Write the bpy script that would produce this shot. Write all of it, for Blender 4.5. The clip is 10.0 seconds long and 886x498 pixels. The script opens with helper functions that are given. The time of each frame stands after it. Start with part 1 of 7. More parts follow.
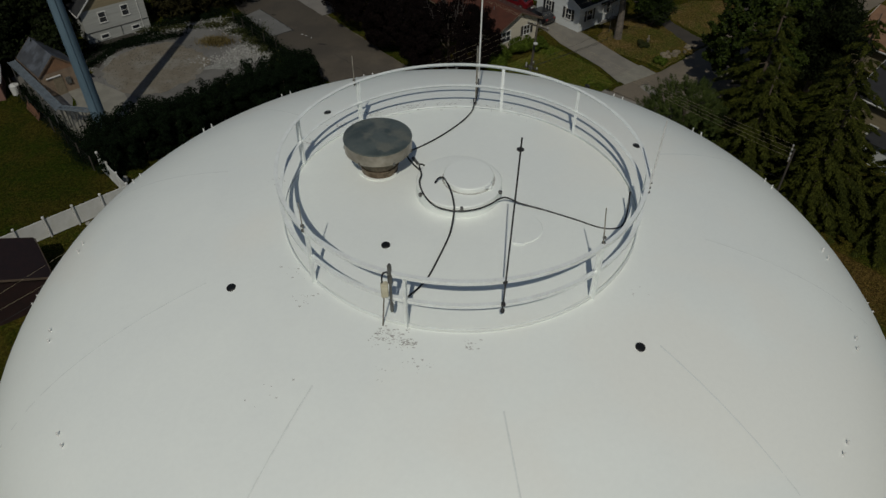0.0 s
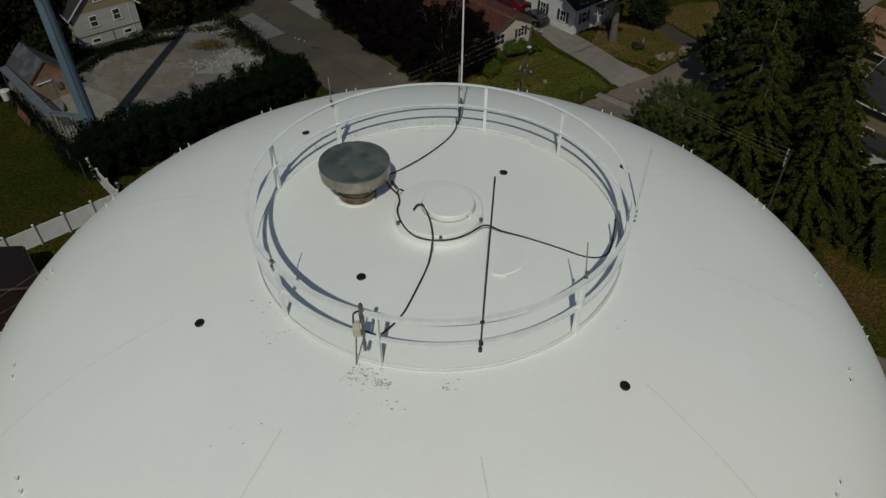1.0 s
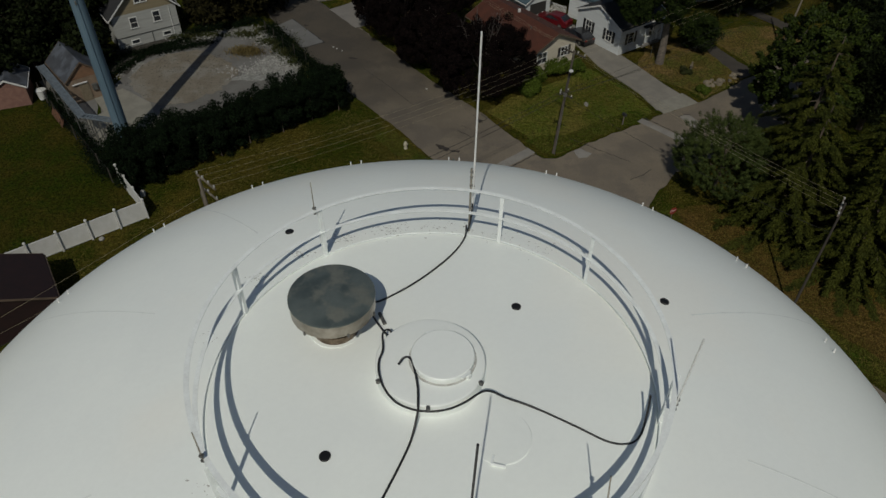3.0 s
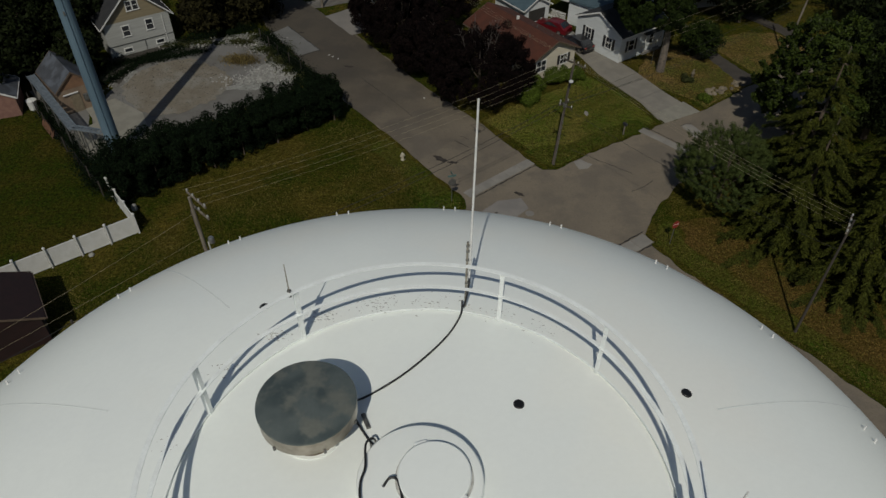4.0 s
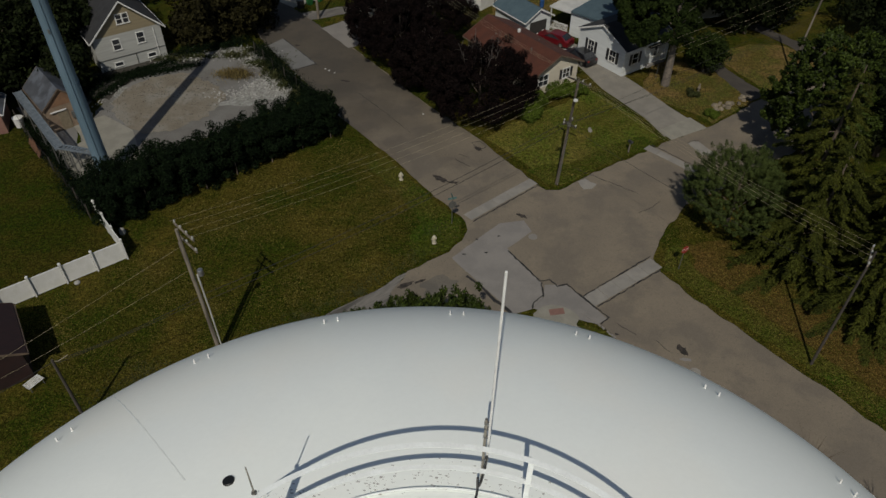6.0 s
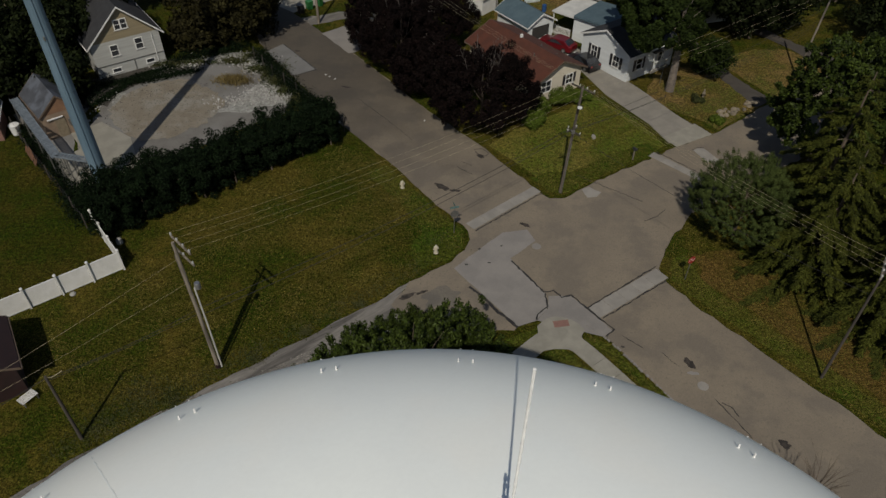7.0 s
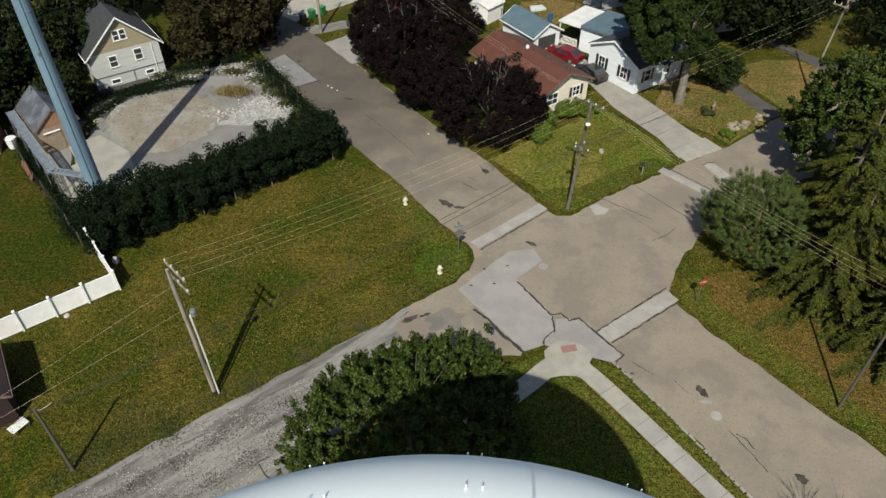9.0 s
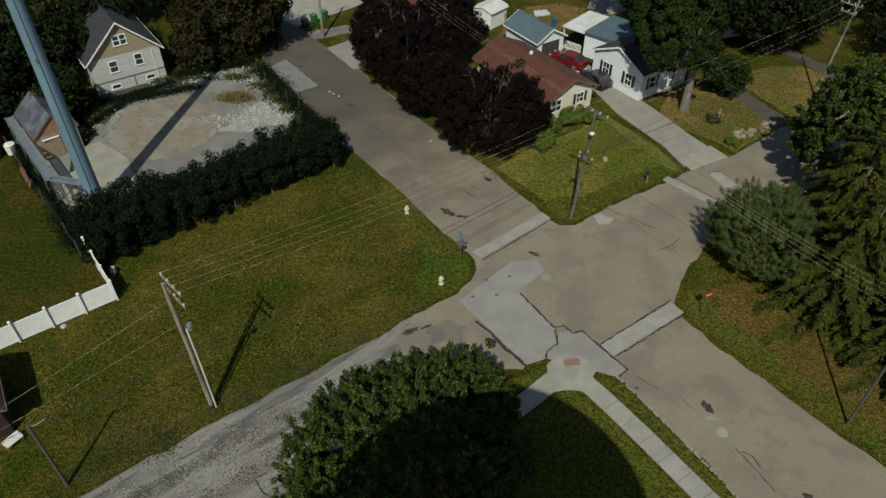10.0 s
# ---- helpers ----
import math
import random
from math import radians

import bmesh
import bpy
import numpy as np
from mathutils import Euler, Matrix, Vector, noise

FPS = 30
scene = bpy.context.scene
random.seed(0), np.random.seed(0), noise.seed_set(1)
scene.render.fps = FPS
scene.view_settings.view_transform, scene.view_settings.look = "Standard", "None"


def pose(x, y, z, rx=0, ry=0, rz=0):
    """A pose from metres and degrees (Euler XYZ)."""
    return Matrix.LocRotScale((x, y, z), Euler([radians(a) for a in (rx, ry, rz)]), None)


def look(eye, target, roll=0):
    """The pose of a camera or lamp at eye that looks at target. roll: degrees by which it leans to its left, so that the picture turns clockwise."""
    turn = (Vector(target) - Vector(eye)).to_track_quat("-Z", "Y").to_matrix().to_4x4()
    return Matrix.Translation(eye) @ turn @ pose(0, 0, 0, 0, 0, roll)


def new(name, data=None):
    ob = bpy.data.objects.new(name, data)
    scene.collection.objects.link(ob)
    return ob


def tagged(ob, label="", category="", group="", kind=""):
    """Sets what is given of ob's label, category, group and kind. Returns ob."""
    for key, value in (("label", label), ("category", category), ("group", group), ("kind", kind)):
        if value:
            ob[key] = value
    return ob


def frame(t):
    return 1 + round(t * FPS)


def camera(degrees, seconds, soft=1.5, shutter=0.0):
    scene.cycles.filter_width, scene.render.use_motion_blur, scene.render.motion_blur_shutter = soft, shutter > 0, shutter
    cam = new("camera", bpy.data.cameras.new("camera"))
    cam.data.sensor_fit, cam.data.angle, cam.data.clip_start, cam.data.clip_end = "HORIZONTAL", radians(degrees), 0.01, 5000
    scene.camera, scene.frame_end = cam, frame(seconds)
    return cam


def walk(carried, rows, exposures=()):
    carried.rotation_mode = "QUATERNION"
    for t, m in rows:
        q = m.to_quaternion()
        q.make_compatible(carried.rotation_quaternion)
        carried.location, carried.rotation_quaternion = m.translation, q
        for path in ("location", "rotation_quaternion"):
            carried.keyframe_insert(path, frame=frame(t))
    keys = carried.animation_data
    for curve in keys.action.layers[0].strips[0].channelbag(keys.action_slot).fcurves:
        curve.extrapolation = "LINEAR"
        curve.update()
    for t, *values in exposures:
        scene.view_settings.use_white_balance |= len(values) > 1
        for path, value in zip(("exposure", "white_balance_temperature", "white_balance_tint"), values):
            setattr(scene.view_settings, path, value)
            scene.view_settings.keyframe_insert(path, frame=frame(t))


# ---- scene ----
cam = camera(65.2, 10.0)
PATH = [
    (0, (-0.010, 0.026, 37.661), (0.004, 1.500, 36.309), 0.20),
    (0.5, (0.156, 0.253, 37.694), (0.173, 1.728, 36.344), 0.07),
    (1, (0.293, 0.647, 37.732), (0.314, 2.121, 36.380), 0.09),
    (1.5, (0.424, 1.215, 37.769), (0.450, 2.689, 36.417), 0.23),
    (1.9, (0.525, 1.791, 37.784), (0.554, 3.264, 36.432), 0.32),
    (2, (0.551, 1.947, 37.788), (0.516, 3.423, 36.438), 0.45),
    (2.5, (0.700, 2.772, 37.823), (0.667, 4.248, 36.473), 0.60),
    (2.8, (0.757, 3.308, 37.838), (0.723, 4.784, 36.489), 0.60),
    (2.9, (0.770, 3.490, 37.843), (0.716, 4.965, 36.494), 0.67),
    (3, (0.782, 3.672, 37.847), (0.707, 5.148, 36.498), 0.73),
    (3.2, (0.796, 4.023, 37.852), (0.721, 5.498, 36.503), 0.73),
    (4.5, (0.720, 6.145, 37.857), (0.651, 7.624, 36.513), 0.59),
    (5, (0.645, 6.882, 37.862), (0.577, 8.362, 36.518), 0.56),
    (5.5, (0.552, 7.554, 37.870), (0.485, 9.034, 36.527), 0.68),
    (7, (0.313, 9.300, 37.650), (0.243, 10.786, 36.313), 0.55),
    (7.5, (0.232, 9.788, 37.662), (0.160, 11.275, 36.326), 0.49),
    (8, (0.230, 10.326, 37.678), (0.154, 11.813, 36.343), 0.44),
    (8.5, (0.192, 10.847, 37.715), (0.115, 12.335, 36.380), 0.43),
    (9, (0.176, 11.383, 37.752), (0.095, 12.871, 36.418), 0.40),
    (9.5, (0.182, 11.885, 37.764), (0.098, 13.373, 36.430), 0.41),
    (10, (0.233, 12.427, 37.816), (0.143, 13.916, 36.484), 0.37),
]
walk(cam, [(t, look(eye, target, roll)) for t, eye, target, roll in PATH], exposures=[
    (0.0, -0.95, 6500, 10), (1.5, -0.91, 6500, 10), (3.0, -0.77, 6500, 10), (4.5, -0.53, 6550, 11), (5.5, -0.40, 6600, 11.5), (7.0, -0.14, 6700, 13.5), (7.5, 0.02, 6700, 14), (8.0, 0.23, 6750, 14), (8.5, 0.62, 6750, 14), (9.0, 1.16, 6500, 10), (9.5, 1.34, 6500, 10), (9.7, 1.24, 6500, 9), (9.9, 1.0, 6500, 6), (10.0, 0.52, 6500, 3)])

# ---- daylight ----
SUN_WAY = Vector((0.08, 0.86, -1.0)).normalized()      # the way the sunlight travels
world = bpy.data.worlds.new("sky")
scene.world = world
world.use_nodes = True
sky = world.node_tree.nodes.new("ShaderNodeTexSky")
sky.sky_type, sky.sun_disc = "NISHITA", False
sky.air_density, sky.ozone_density, sky.dust_density = 1.1, 0.5, 0.8
sky.sun_elevation = math.asin(-SUN_WAY.z)
sky.sun_rotation = math.atan2(-SUN_WAY.x, -SUN_WAY.y)
world.node_tree.nodes["Background"].inputs["Strength"].default_value = 0.056
world.node_tree.links.new(sky.outputs["Color"], world.node_tree.nodes["Background"].inputs["Color"])
sun = new("sun", bpy.data.lights.new("sun", "SUN"))
sun.data.energy, sun.data.angle, sun.data.color = 3.4, radians(0.5), (0.975, 0.94, 0.835)
sun.rotation_mode = "QUATERNION"
sun.rotation_quaternion = SUN_WAY.to_track_quat("-Z", "Y")
sun.location = (0, -20, 60)

# ---- materials ----
def material(name, colour, second=None, scale=1.0, rough=0.8, metal=0.0, fine=8.0, bump=0.15, spread=(0.35, 0.65), third=None,
             third_scale=0.2, random_amount=0.0, stretch=(1, 1, 1), turn=0.0, per_island=False, depth=0.02, coat=0.0, grain_amount=0.16, speckle=0.0):
    """A surface of two tones mixed by noise at two scales, a fine relief, and some change from piece to piece."""
    m = bpy.data.materials.new(name)
    m.use_nodes = True
    nt = m.node_tree
    n, link = nt.nodes, nt.links.new
    bsdf = n["Principled BSDF"]
    bsdf.inputs["Roughness"].default_value = rough
    bsdf.inputs["Metallic"].default_value = metal
    bsdf.inputs["Coat Weight"].default_value = coat
    geo = n.new("ShaderNodeNewGeometry")
    spin = n.new("ShaderNodeMapping")
    spin.inputs["Rotation"].default_value = (0, 0, radians(turn))
    link(geo.outputs["Position"], spin.inputs["Vector"])
    mp = n.new("ShaderNodeMapping")
    mp.inputs["Scale"].default_value = stretch
    link(spin.outputs["Vector"], mp.inputs["Vector"])

    def noise_at(s, detail=5.0):
        tex = n.new("ShaderNodeTexNoise")
        tex.inputs["Scale"].default_value = s
        tex.inputs["Detail"].default_value = detail
        tex.inputs["Roughness"].default_value = 0.6
        link(mp.outputs["Vector"], tex.inputs["Vector"])
        return tex

    def blend(fac, a, b):
        mix = n.new("ShaderNodeMix")
        mix.data_type = "RGBA"
        link(fac, mix.inputs["Factor"])
        for sock, v in ((mix.inputs["A"], a), (mix.inputs["B"], b)):
            if isinstance(v, tuple):
                sock.default_value = (*v, 1)
            else:
                link(v, sock)
        return mix.outputs["Result"]

    def ramp(sock, lo, hi):
        r = n.new("ShaderNodeMapRange")
        r.interpolation_type = "SMOOTHSTEP"
        r.inputs["From Min"].default_value, r.inputs["From Max"].default_value = lo, hi
        link(sock, r.inputs["Value"])
        return r.outputs["Result"]

    second = second or tuple(c * 0.8 for c in colour)
    out = blend(ramp(noise_at(scale).outputs["Fac"], *spread), colour, second)
    if third:
        out = blend(ramp(noise_at(third_scale, 3.0).outputs["Fac"], 0.45, 0.62), out, third)
    grain = noise_at(scale * fine, 3.0)
    vary = n.new("ShaderNodeHueSaturation")
    vmap = n.new("ShaderNodeMapRange")
    vmap.inputs["To Min"].default_value, vmap.inputs["To Max"].default_value = 1 - grain_amount, 1 + grain_amount
    link(grain.outputs["Fac"], vmap.inputs["Value"])
    link(vmap.outputs["Result"], vary.inputs["Value"])
    link(out, vary.inputs["Color"])
    out = vary.outputs["Color"]
    if speckle:
        spot = n.new("ShaderNodeTexNoise")
        spot.inputs["Scale"].default_value, spot.inputs["Detail"].default_value = 5.5, 4.0
        link(geo.outputs["Position"], spot.inputs["Vector"])
        out = blend(ramp(spot.outputs["Fac"], 0.56, 0.72), out, tuple(c * (1 - speckle) for c in second))
    if random_amount:
        vary2 = n.new("ShaderNodeHueSaturation")
        rm = n.new("ShaderNodeMapRange")
        rm.inputs["To Min"].default_value, rm.inputs["To Max"].default_value = 1 - random_amount, 1 + random_amount
        info = None if per_island else n.new("ShaderNodeObjectInfo")
        link(geo.outputs["Random Per Island"] if per_island else info.outputs["Random"], rm.inputs["Value"])
        link(rm.outputs["Result"], vary2.inputs["Value"])
        link(out, vary2.inputs["Color"])
        out = vary2.outputs["Color"]
    link(out, bsdf.inputs["Base Color"])
    if bump:
        b = n.new("ShaderNodeBump")
        b.inputs["Strength"].default_value, b.inputs["Distance"].default_value = bump, depth
        link(grain.outputs["Fac"], b.inputs["Height"])
        link(b.outputs["Normal"], bsdf.inputs["Normal"])
    return m


def leaf_material(name, colour, second, through_light=0.25, rough=0.7, gloss=0.05, vary=0.6):
    """Leaves: two greens by clump and by leaf, with some light passing through."""
    m = material(name, colour, second, scale=0.6, rough=rough, fine=6, bump=0, random_amount=vary, per_island=True, spread=(0.3, 0.7))
    nt = m.node_tree
    bsdf, outp = nt.nodes["Principled BSDF"], nt.nodes["Material Output"]
    bsdf.inputs["Specular IOR Level"].default_value = gloss
    tr = nt.nodes.new("ShaderNodeBsdfTranslucent")
    nt.links.new(bsdf.inputs["Base Color"].links[0].from_socket, tr.inputs["Color"])
    mix = nt.nodes.new("ShaderNodeMixShader")
    mix.inputs["Fac"].default_value = through_light
    nt.links.new(bsdf.outputs["BSDF"], mix.inputs[1])
    nt.links.new(tr.outputs["BSDF"], mix.inputs[2])
    nt.links.new(mix.outputs["Shader"], outp.inputs["Surface"])
    return m


TANK = material("tank_paint", (0.8778, 0.9144, 0.8673), (0.8412, 0.8778, 0.8412), scale=0.35, rough=0.42, fine=40, bump=0.015, third=(0.8726, 0.8882, 0.8308), third_scale=0.25, grain_amount=0.03)
DIRT = material("tank_grime", (0.3696, 0.3608, 0.3344), (0.528, 0.528, 0.5016), scale=12, rough=0.8, bump=0.05)
RAILING = material("rail_paint", (0.8424, 0.884, 0.8632), (0.7696, 0.8008, 0.78), scale=4, rough=0.45, bump=0.04)
CAP = material("weathered_zinc", (0.135, 0.16, 0.15), (0.08, 0.102, 0.10), scale=2.2, rough=0.42, metal=0.35, bump=0.12, third=(0.19, 0.20, 0.17), third_scale=2.6, spread=(0.38, 0.62))
STEEL = material("galvanised_steel", (0.42, 0.38, 0.32), (0.30, 0.27, 0.22), scale=5, rough=0.35, metal=0.8, bump=0.08)
NECK = material("stained_steel", (0.10, 0.07, 0.045), (0.20, 0.155, 0.11), scale=9, rough=0.3, metal=0.7, bump=0.08)
MESH_DARK = material("vent_screen", (0.10, 0.085, 0.06), (0.2, 0.16, 0.11), scale=9, rough=0.5, metal=0.6)
RUBBER = material("black_rubber", (0.014, 0.014, 0.015), scale=6, rough=0.45, bump=0.05)
BLACK = material("black_cap", (0.008, 0.008, 0.008), scale=6, rough=0.5)
GREY_METAL = material("grey_metal", (0.20, 0.20, 0.19), (0.13, 0.13, 0.12), scale=8, rough=0.45, metal=0.6)
FIBRE = material("white_fibreglass", (0.78, 0.78, 0.75), scale=5, rough=0.4, bump=0.03)
CREAM = material("cream_box", (0.62, 0.58, 0.44), (0.5, 0.46, 0.33), scale=8, rough=0.6)
BROWN = material("brown_steel", (0.16, 0.13, 0.10), scale=8, rough=0.5)



def grass_material(name, green, dry, straw):
    """Mown grass: large patches, small tufts and single straws."""
    m = bpy.data.materials.new(name)
    m.use_nodes = True
    nt = m.node_tree
    n, link = nt.nodes, nt.links.new
    bsdf = n["Principled BSDF"]
    bsdf.inputs["Roughness"].default_value = 0.95
    bsdf.inputs["Specular IOR Level"].default_value = 0.04
    geo = n.new("ShaderNodeNewGeometry")

    def layer(scale, lo, hi, detail=6.0):
        tex = n.new("ShaderNodeTexNoise")
        tex.inputs["Scale"].default_value, tex.inputs["Detail"].default_value, tex.inputs["Roughness"].default_value = scale, detail, 0.68
        link(geo.outputs["Position"], tex.inputs["Vector"])
        r = n.new("ShaderNodeMapRange")
        r.interpolation_type = "SMOOTHSTEP"
        r.inputs["From Min"].default_value, r.inputs["From Max"].default_value = lo, hi
        link(tex.outputs["Fac"], r.inputs["Value"])
        return r.outputs["Result"]

    def mixed(fac, a, b):
        mix = n.new("ShaderNodeMix")
        mix.data_type = "RGBA"
        link(fac, mix.inputs["Factor"])
        for sock, v in ((mix.inputs["A"], a), (mix.inputs["B"], b)):
            if isinstance(v, tuple):
                sock.default_value = (*v, 1)
            else:
                link(v, sock)
        return mix.outputs["Result"]

    patch = layer(0.11, 0.44, 0.58, 9.0)
    lush = tuple(c * k for c, k in zip(green, (0.70, 1.0, 0.75)))
    col = mixed(patch, mixed(layer(0.35, 0.40, 0.60), green, lush), mixed(layer(6.5, 0.40, 0.58, 4.0), mixed(layer(0.55, 0.36, 0.60), dry, green), dry))
    col = mixed(layer(7.3, 0.52, 0.66, 4.0), col, dry)
    col = mixed(layer(0.21, 0.56, 0.70, 9.0), col, tuple(c * k for c, k in zip(dry, (1.15, 1.10, 1.05))))
    tuft, blade = layer(3.1, 0.34, 0.66, 7.0), layer(9.0, 0.34, 0.66, 5.0)
    for fac, lo, hi in ((tuft, 0.50, 1.38), (blade, 0.26, 1.74)):
        r = n.new("ShaderNodeMapRange")
        r.inputs["To Min"].default_value, r.inputs["To Max"].default_value = lo, hi
        link(fac, r.inputs["Value"])
        hs = n.new("ShaderNodeHueSaturation")
        link(r.outputs["Result"], hs.inputs["Value"])
        link(col, hs.inputs["Color"])
        col = hs.outputs["Color"]
    col = mixed(layer(13.0, 0.60, 0.72, 2.0), col, straw)
    link(col, bsdf.inputs["Base Color"])
    b = n.new("ShaderNodeBump")
    b.inputs["Strength"].default_value, b.inputs["Distance"].default_value = 0.6, 0.08
    link(tuft, b.inputs["Height"])
    link(b.outputs["Normal"], bsdf.inputs["Normal"])
    return m


GRASS = grass_material("grass", (0.02841, 0.03288, 0.003463), (0.06934, 0.05467, 0.01008), (0.1395, 0.1089, 0.02864))
GRASS_LUSH = grass_material("lush_grass", (0.02405, 0.029, 0.002921), (0.04266, 0.03537, 0.00584), (0.06978, 0.0566, 0.0146))
GRASS_DRY = grass_material("dry_grass", (0.0816, 0.06696, 0.01539), (0.1452, 0.09504, 0.0359), (0.2153, 0.1564, 0.0769))
GRASS_OLIVE = grass_material("olive_grass", (0.05159, 0.04092, 0.007068), (0.09182, 0.05809, 0.01648), (0.1362, 0.09567, 0.03532))
ASPHALT = material("worn_asphalt", (0.1695, 0.1416, 0.1036), (0.1447, 0.1212, 0.0906), scale=0.22, rough=0.9, fine=60, bump=0.25, third=(0.1278, 0.1085, 0.08359), third_scale=0.3, grain_amount=0.3, speckle=0.16)
# same tones as ASPHALT, darkened further down for distance along the side street
ASPHALT_SIDE = material("side_street_asphalt", (0.1695, 0.1416, 0.1036), (0.1447, 0.1212, 0.0906), scale=0.22, rough=0.9, fine=60, bump=0.25, third=(0.1278, 0.1085, 0.08359), third_scale=0.3, grain_amount=0.3, speckle=0.16)
DRIVE_WORN = material("lane_asphalt", (0.124, 0.1104, 0.08744), (0.1058, 0.09454, 0.07649), scale=0.22, rough=0.9, fine=60, bump=0.25, third=(0.09346, 0.08463, 0.07057), third_scale=0.3, grain_amount=0.3, speckle=0.16)


def darken_along(m, start, end, way, tone):
    """Darkens a paving by position, taking over raggedly along a street."""
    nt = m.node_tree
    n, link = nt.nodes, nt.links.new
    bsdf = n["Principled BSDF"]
    near_col = bsdf.inputs["Base Color"].links[0].from_socket
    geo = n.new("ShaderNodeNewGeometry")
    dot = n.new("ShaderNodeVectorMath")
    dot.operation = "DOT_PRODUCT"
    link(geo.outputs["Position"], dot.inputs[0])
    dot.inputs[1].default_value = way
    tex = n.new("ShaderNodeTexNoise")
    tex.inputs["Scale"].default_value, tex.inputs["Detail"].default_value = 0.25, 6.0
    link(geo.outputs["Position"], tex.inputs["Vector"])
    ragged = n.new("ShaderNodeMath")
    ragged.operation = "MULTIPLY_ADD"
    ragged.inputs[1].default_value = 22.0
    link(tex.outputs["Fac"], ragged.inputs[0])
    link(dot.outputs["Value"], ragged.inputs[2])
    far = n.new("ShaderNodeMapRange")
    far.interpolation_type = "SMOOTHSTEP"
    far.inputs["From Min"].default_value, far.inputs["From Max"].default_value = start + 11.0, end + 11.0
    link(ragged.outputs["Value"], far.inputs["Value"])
    # colour multiplied by tone, fully so at the far end
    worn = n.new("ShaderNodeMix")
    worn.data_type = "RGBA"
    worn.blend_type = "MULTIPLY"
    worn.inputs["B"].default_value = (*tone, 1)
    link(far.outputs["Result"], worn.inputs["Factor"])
    link(near_col, worn.inputs["A"])
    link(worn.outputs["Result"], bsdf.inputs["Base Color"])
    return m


CONCRETE = material("concrete", (0.216, 0.2037, 0.1793), (0.1788, 0.1688, 0.1502), scale=0.8, rough=0.85, fine=30, bump=0.12, random_amount=0.07)
CONCRETE_DRIVE = material("driveway_concrete", (0.1886, 0.1755, 0.1481), (0.1561, 0.1454, 0.124), scale=0.8, rough=0.85, fine=30, bump=0.12, random_amount=0.07)
darken_along(ASPHALT_SIDE, 38.0, 70.0, (-0.66, 0.75, 0.0), (0.40, 0.40, 0.40))
CONCRETE_OLD = material("old_concrete", (0.1907, 0.1784, 0.162), (0.1589, 0.1492, 0.1375), scale=0.5, rough=0.9, fine=30, bump=0.15, random_amount=0.05)
CONCRETE_WORN = material("worn_concrete", (0.135, 0.134, 0.128), (0.115, 0.114, 0.109), scale=0.5, rough=0.9, fine=30, bump=0.15)
# dark tone that carries tree shade and weeds in its colour
SHADE_AND_WEEDS = material("shade_and_weeds_dark", (0.045, 0.040, 0.032), (0.028, 0.025, 0.020), scale=0.9, rough=0.95, fine=12, bump=0.4, grain_amount=0.4)
CONCRETE_NEW = material("pale_concrete", (0.225, 0.2148, 0.1779), (0.1856, 0.1767, 0.1456), scale=0.8, rough=0.85, fine=30, bump=0.12, random_amount=0.05)
BRICK_PAD = material("red_tactile_pad", (0.19, 0.100, 0.080), (0.16, 0.088, 0.07), scale=3, rough=0.8, bump=0.4)
DRIVE_DARK = material("grey_asphalt", (0.05332, 0.04558, 0.03612), (0.0387, 0.03354, 0.02752), scale=0.5, rough=0.9, fine=40, bump=0.2, grain_amount=0.3)
TAR = material("tar", (0.012, 0.0115, 0.011), (0.022, 0.02, 0.018), scale=3, rough=0.7)
PATCHES = material("dark_asphalt_patch", (0.0182, 0.0147, 0.0119), (0.0434, 0.035, 0.0273), scale=3, rough=0.9, bump=0.3, spread=(0.45, 0.6), grain_amount=0.4)
GRAVEL = material("gravel", (0.1471, 0.1373, 0.1219), (0.06251, 0.05781, 0.05201), scale=0.9, rough=0.95, fine=7, bump=0.7, stretch=(0.14, 1, 1), turn=-41, third=(0.103, 0.0954, 0.08452), third_scale=0.5, depth=0.05, grain_amount=0.55, spread=(0.46, 0.60))
WHITE_GRAVEL = material("white_gravel", (0.2632, 0.2632, 0.2435), (0.1579, 0.1579, 0.1381), scale=1.8, rough=0.95, fine=6, bump=0.8, depth=0.08, grain_amount=0.3, speckle=0.5)
SAND = material("dusty_gravel_lot", (0.1285, 0.1227, 0.1112), (0.1057, 0.09955, 0.08844), scale=0.45, rough=0.95, fine=18, bump=0.5, third=(0.1429, 0.1389, 0.1293), third_scale=0.15, grain_amount=0.25)
STONE = material("white_rubble", (0.3256, 0.32, 0.2975), (0.2245, 0.219, 0.2021), scale=2.0, rough=0.9, bump=0.4, random_amount=0.2, per_island=True)
ROCK = material("tan_rock", (0.1892, 0.1591, 0.1118), (0.129, 0.1075, 0.0774), scale=2.5, rough=0.9, bump=0.4, random_amount=0.2)

LEAF_OLIVE = leaf_material("olive_leaves", (0.0246, 0.02214, 0.007994), (0.01476, 0.01353, 0.005534), 0.15)
BARK = material("bark", (0.12, 0.09, 0.065), (0.07, 0.055, 0.04), scale=3, rough=0.95, bump=0.6, stretch=(1, 1, 0.2))
LEAF = leaf_material("broad_leaves", (0.03754, 0.05387, 0.009232), (0.01796, 0.02843, 0.00489), 0.12, 0.5, 0.1, 0.75)
LEAF_MID = leaf_material("mid_green_leaves", (0.02119, 0.03285, 0.006887), (0.01166, 0.01907, 0.004768), 0.2)
LEAF_DARK = leaf_material("dark_leaves", (0.01289, 0.0175, 0.00525), (0.007737, 0.01167, 0.004083), 0.15)
LEAF_HEDGE = leaf_material("hedge_leaves", (0.006331, 0.01249, 0.004489), (0.004114, 0.008459, 0.003367), 0.1)
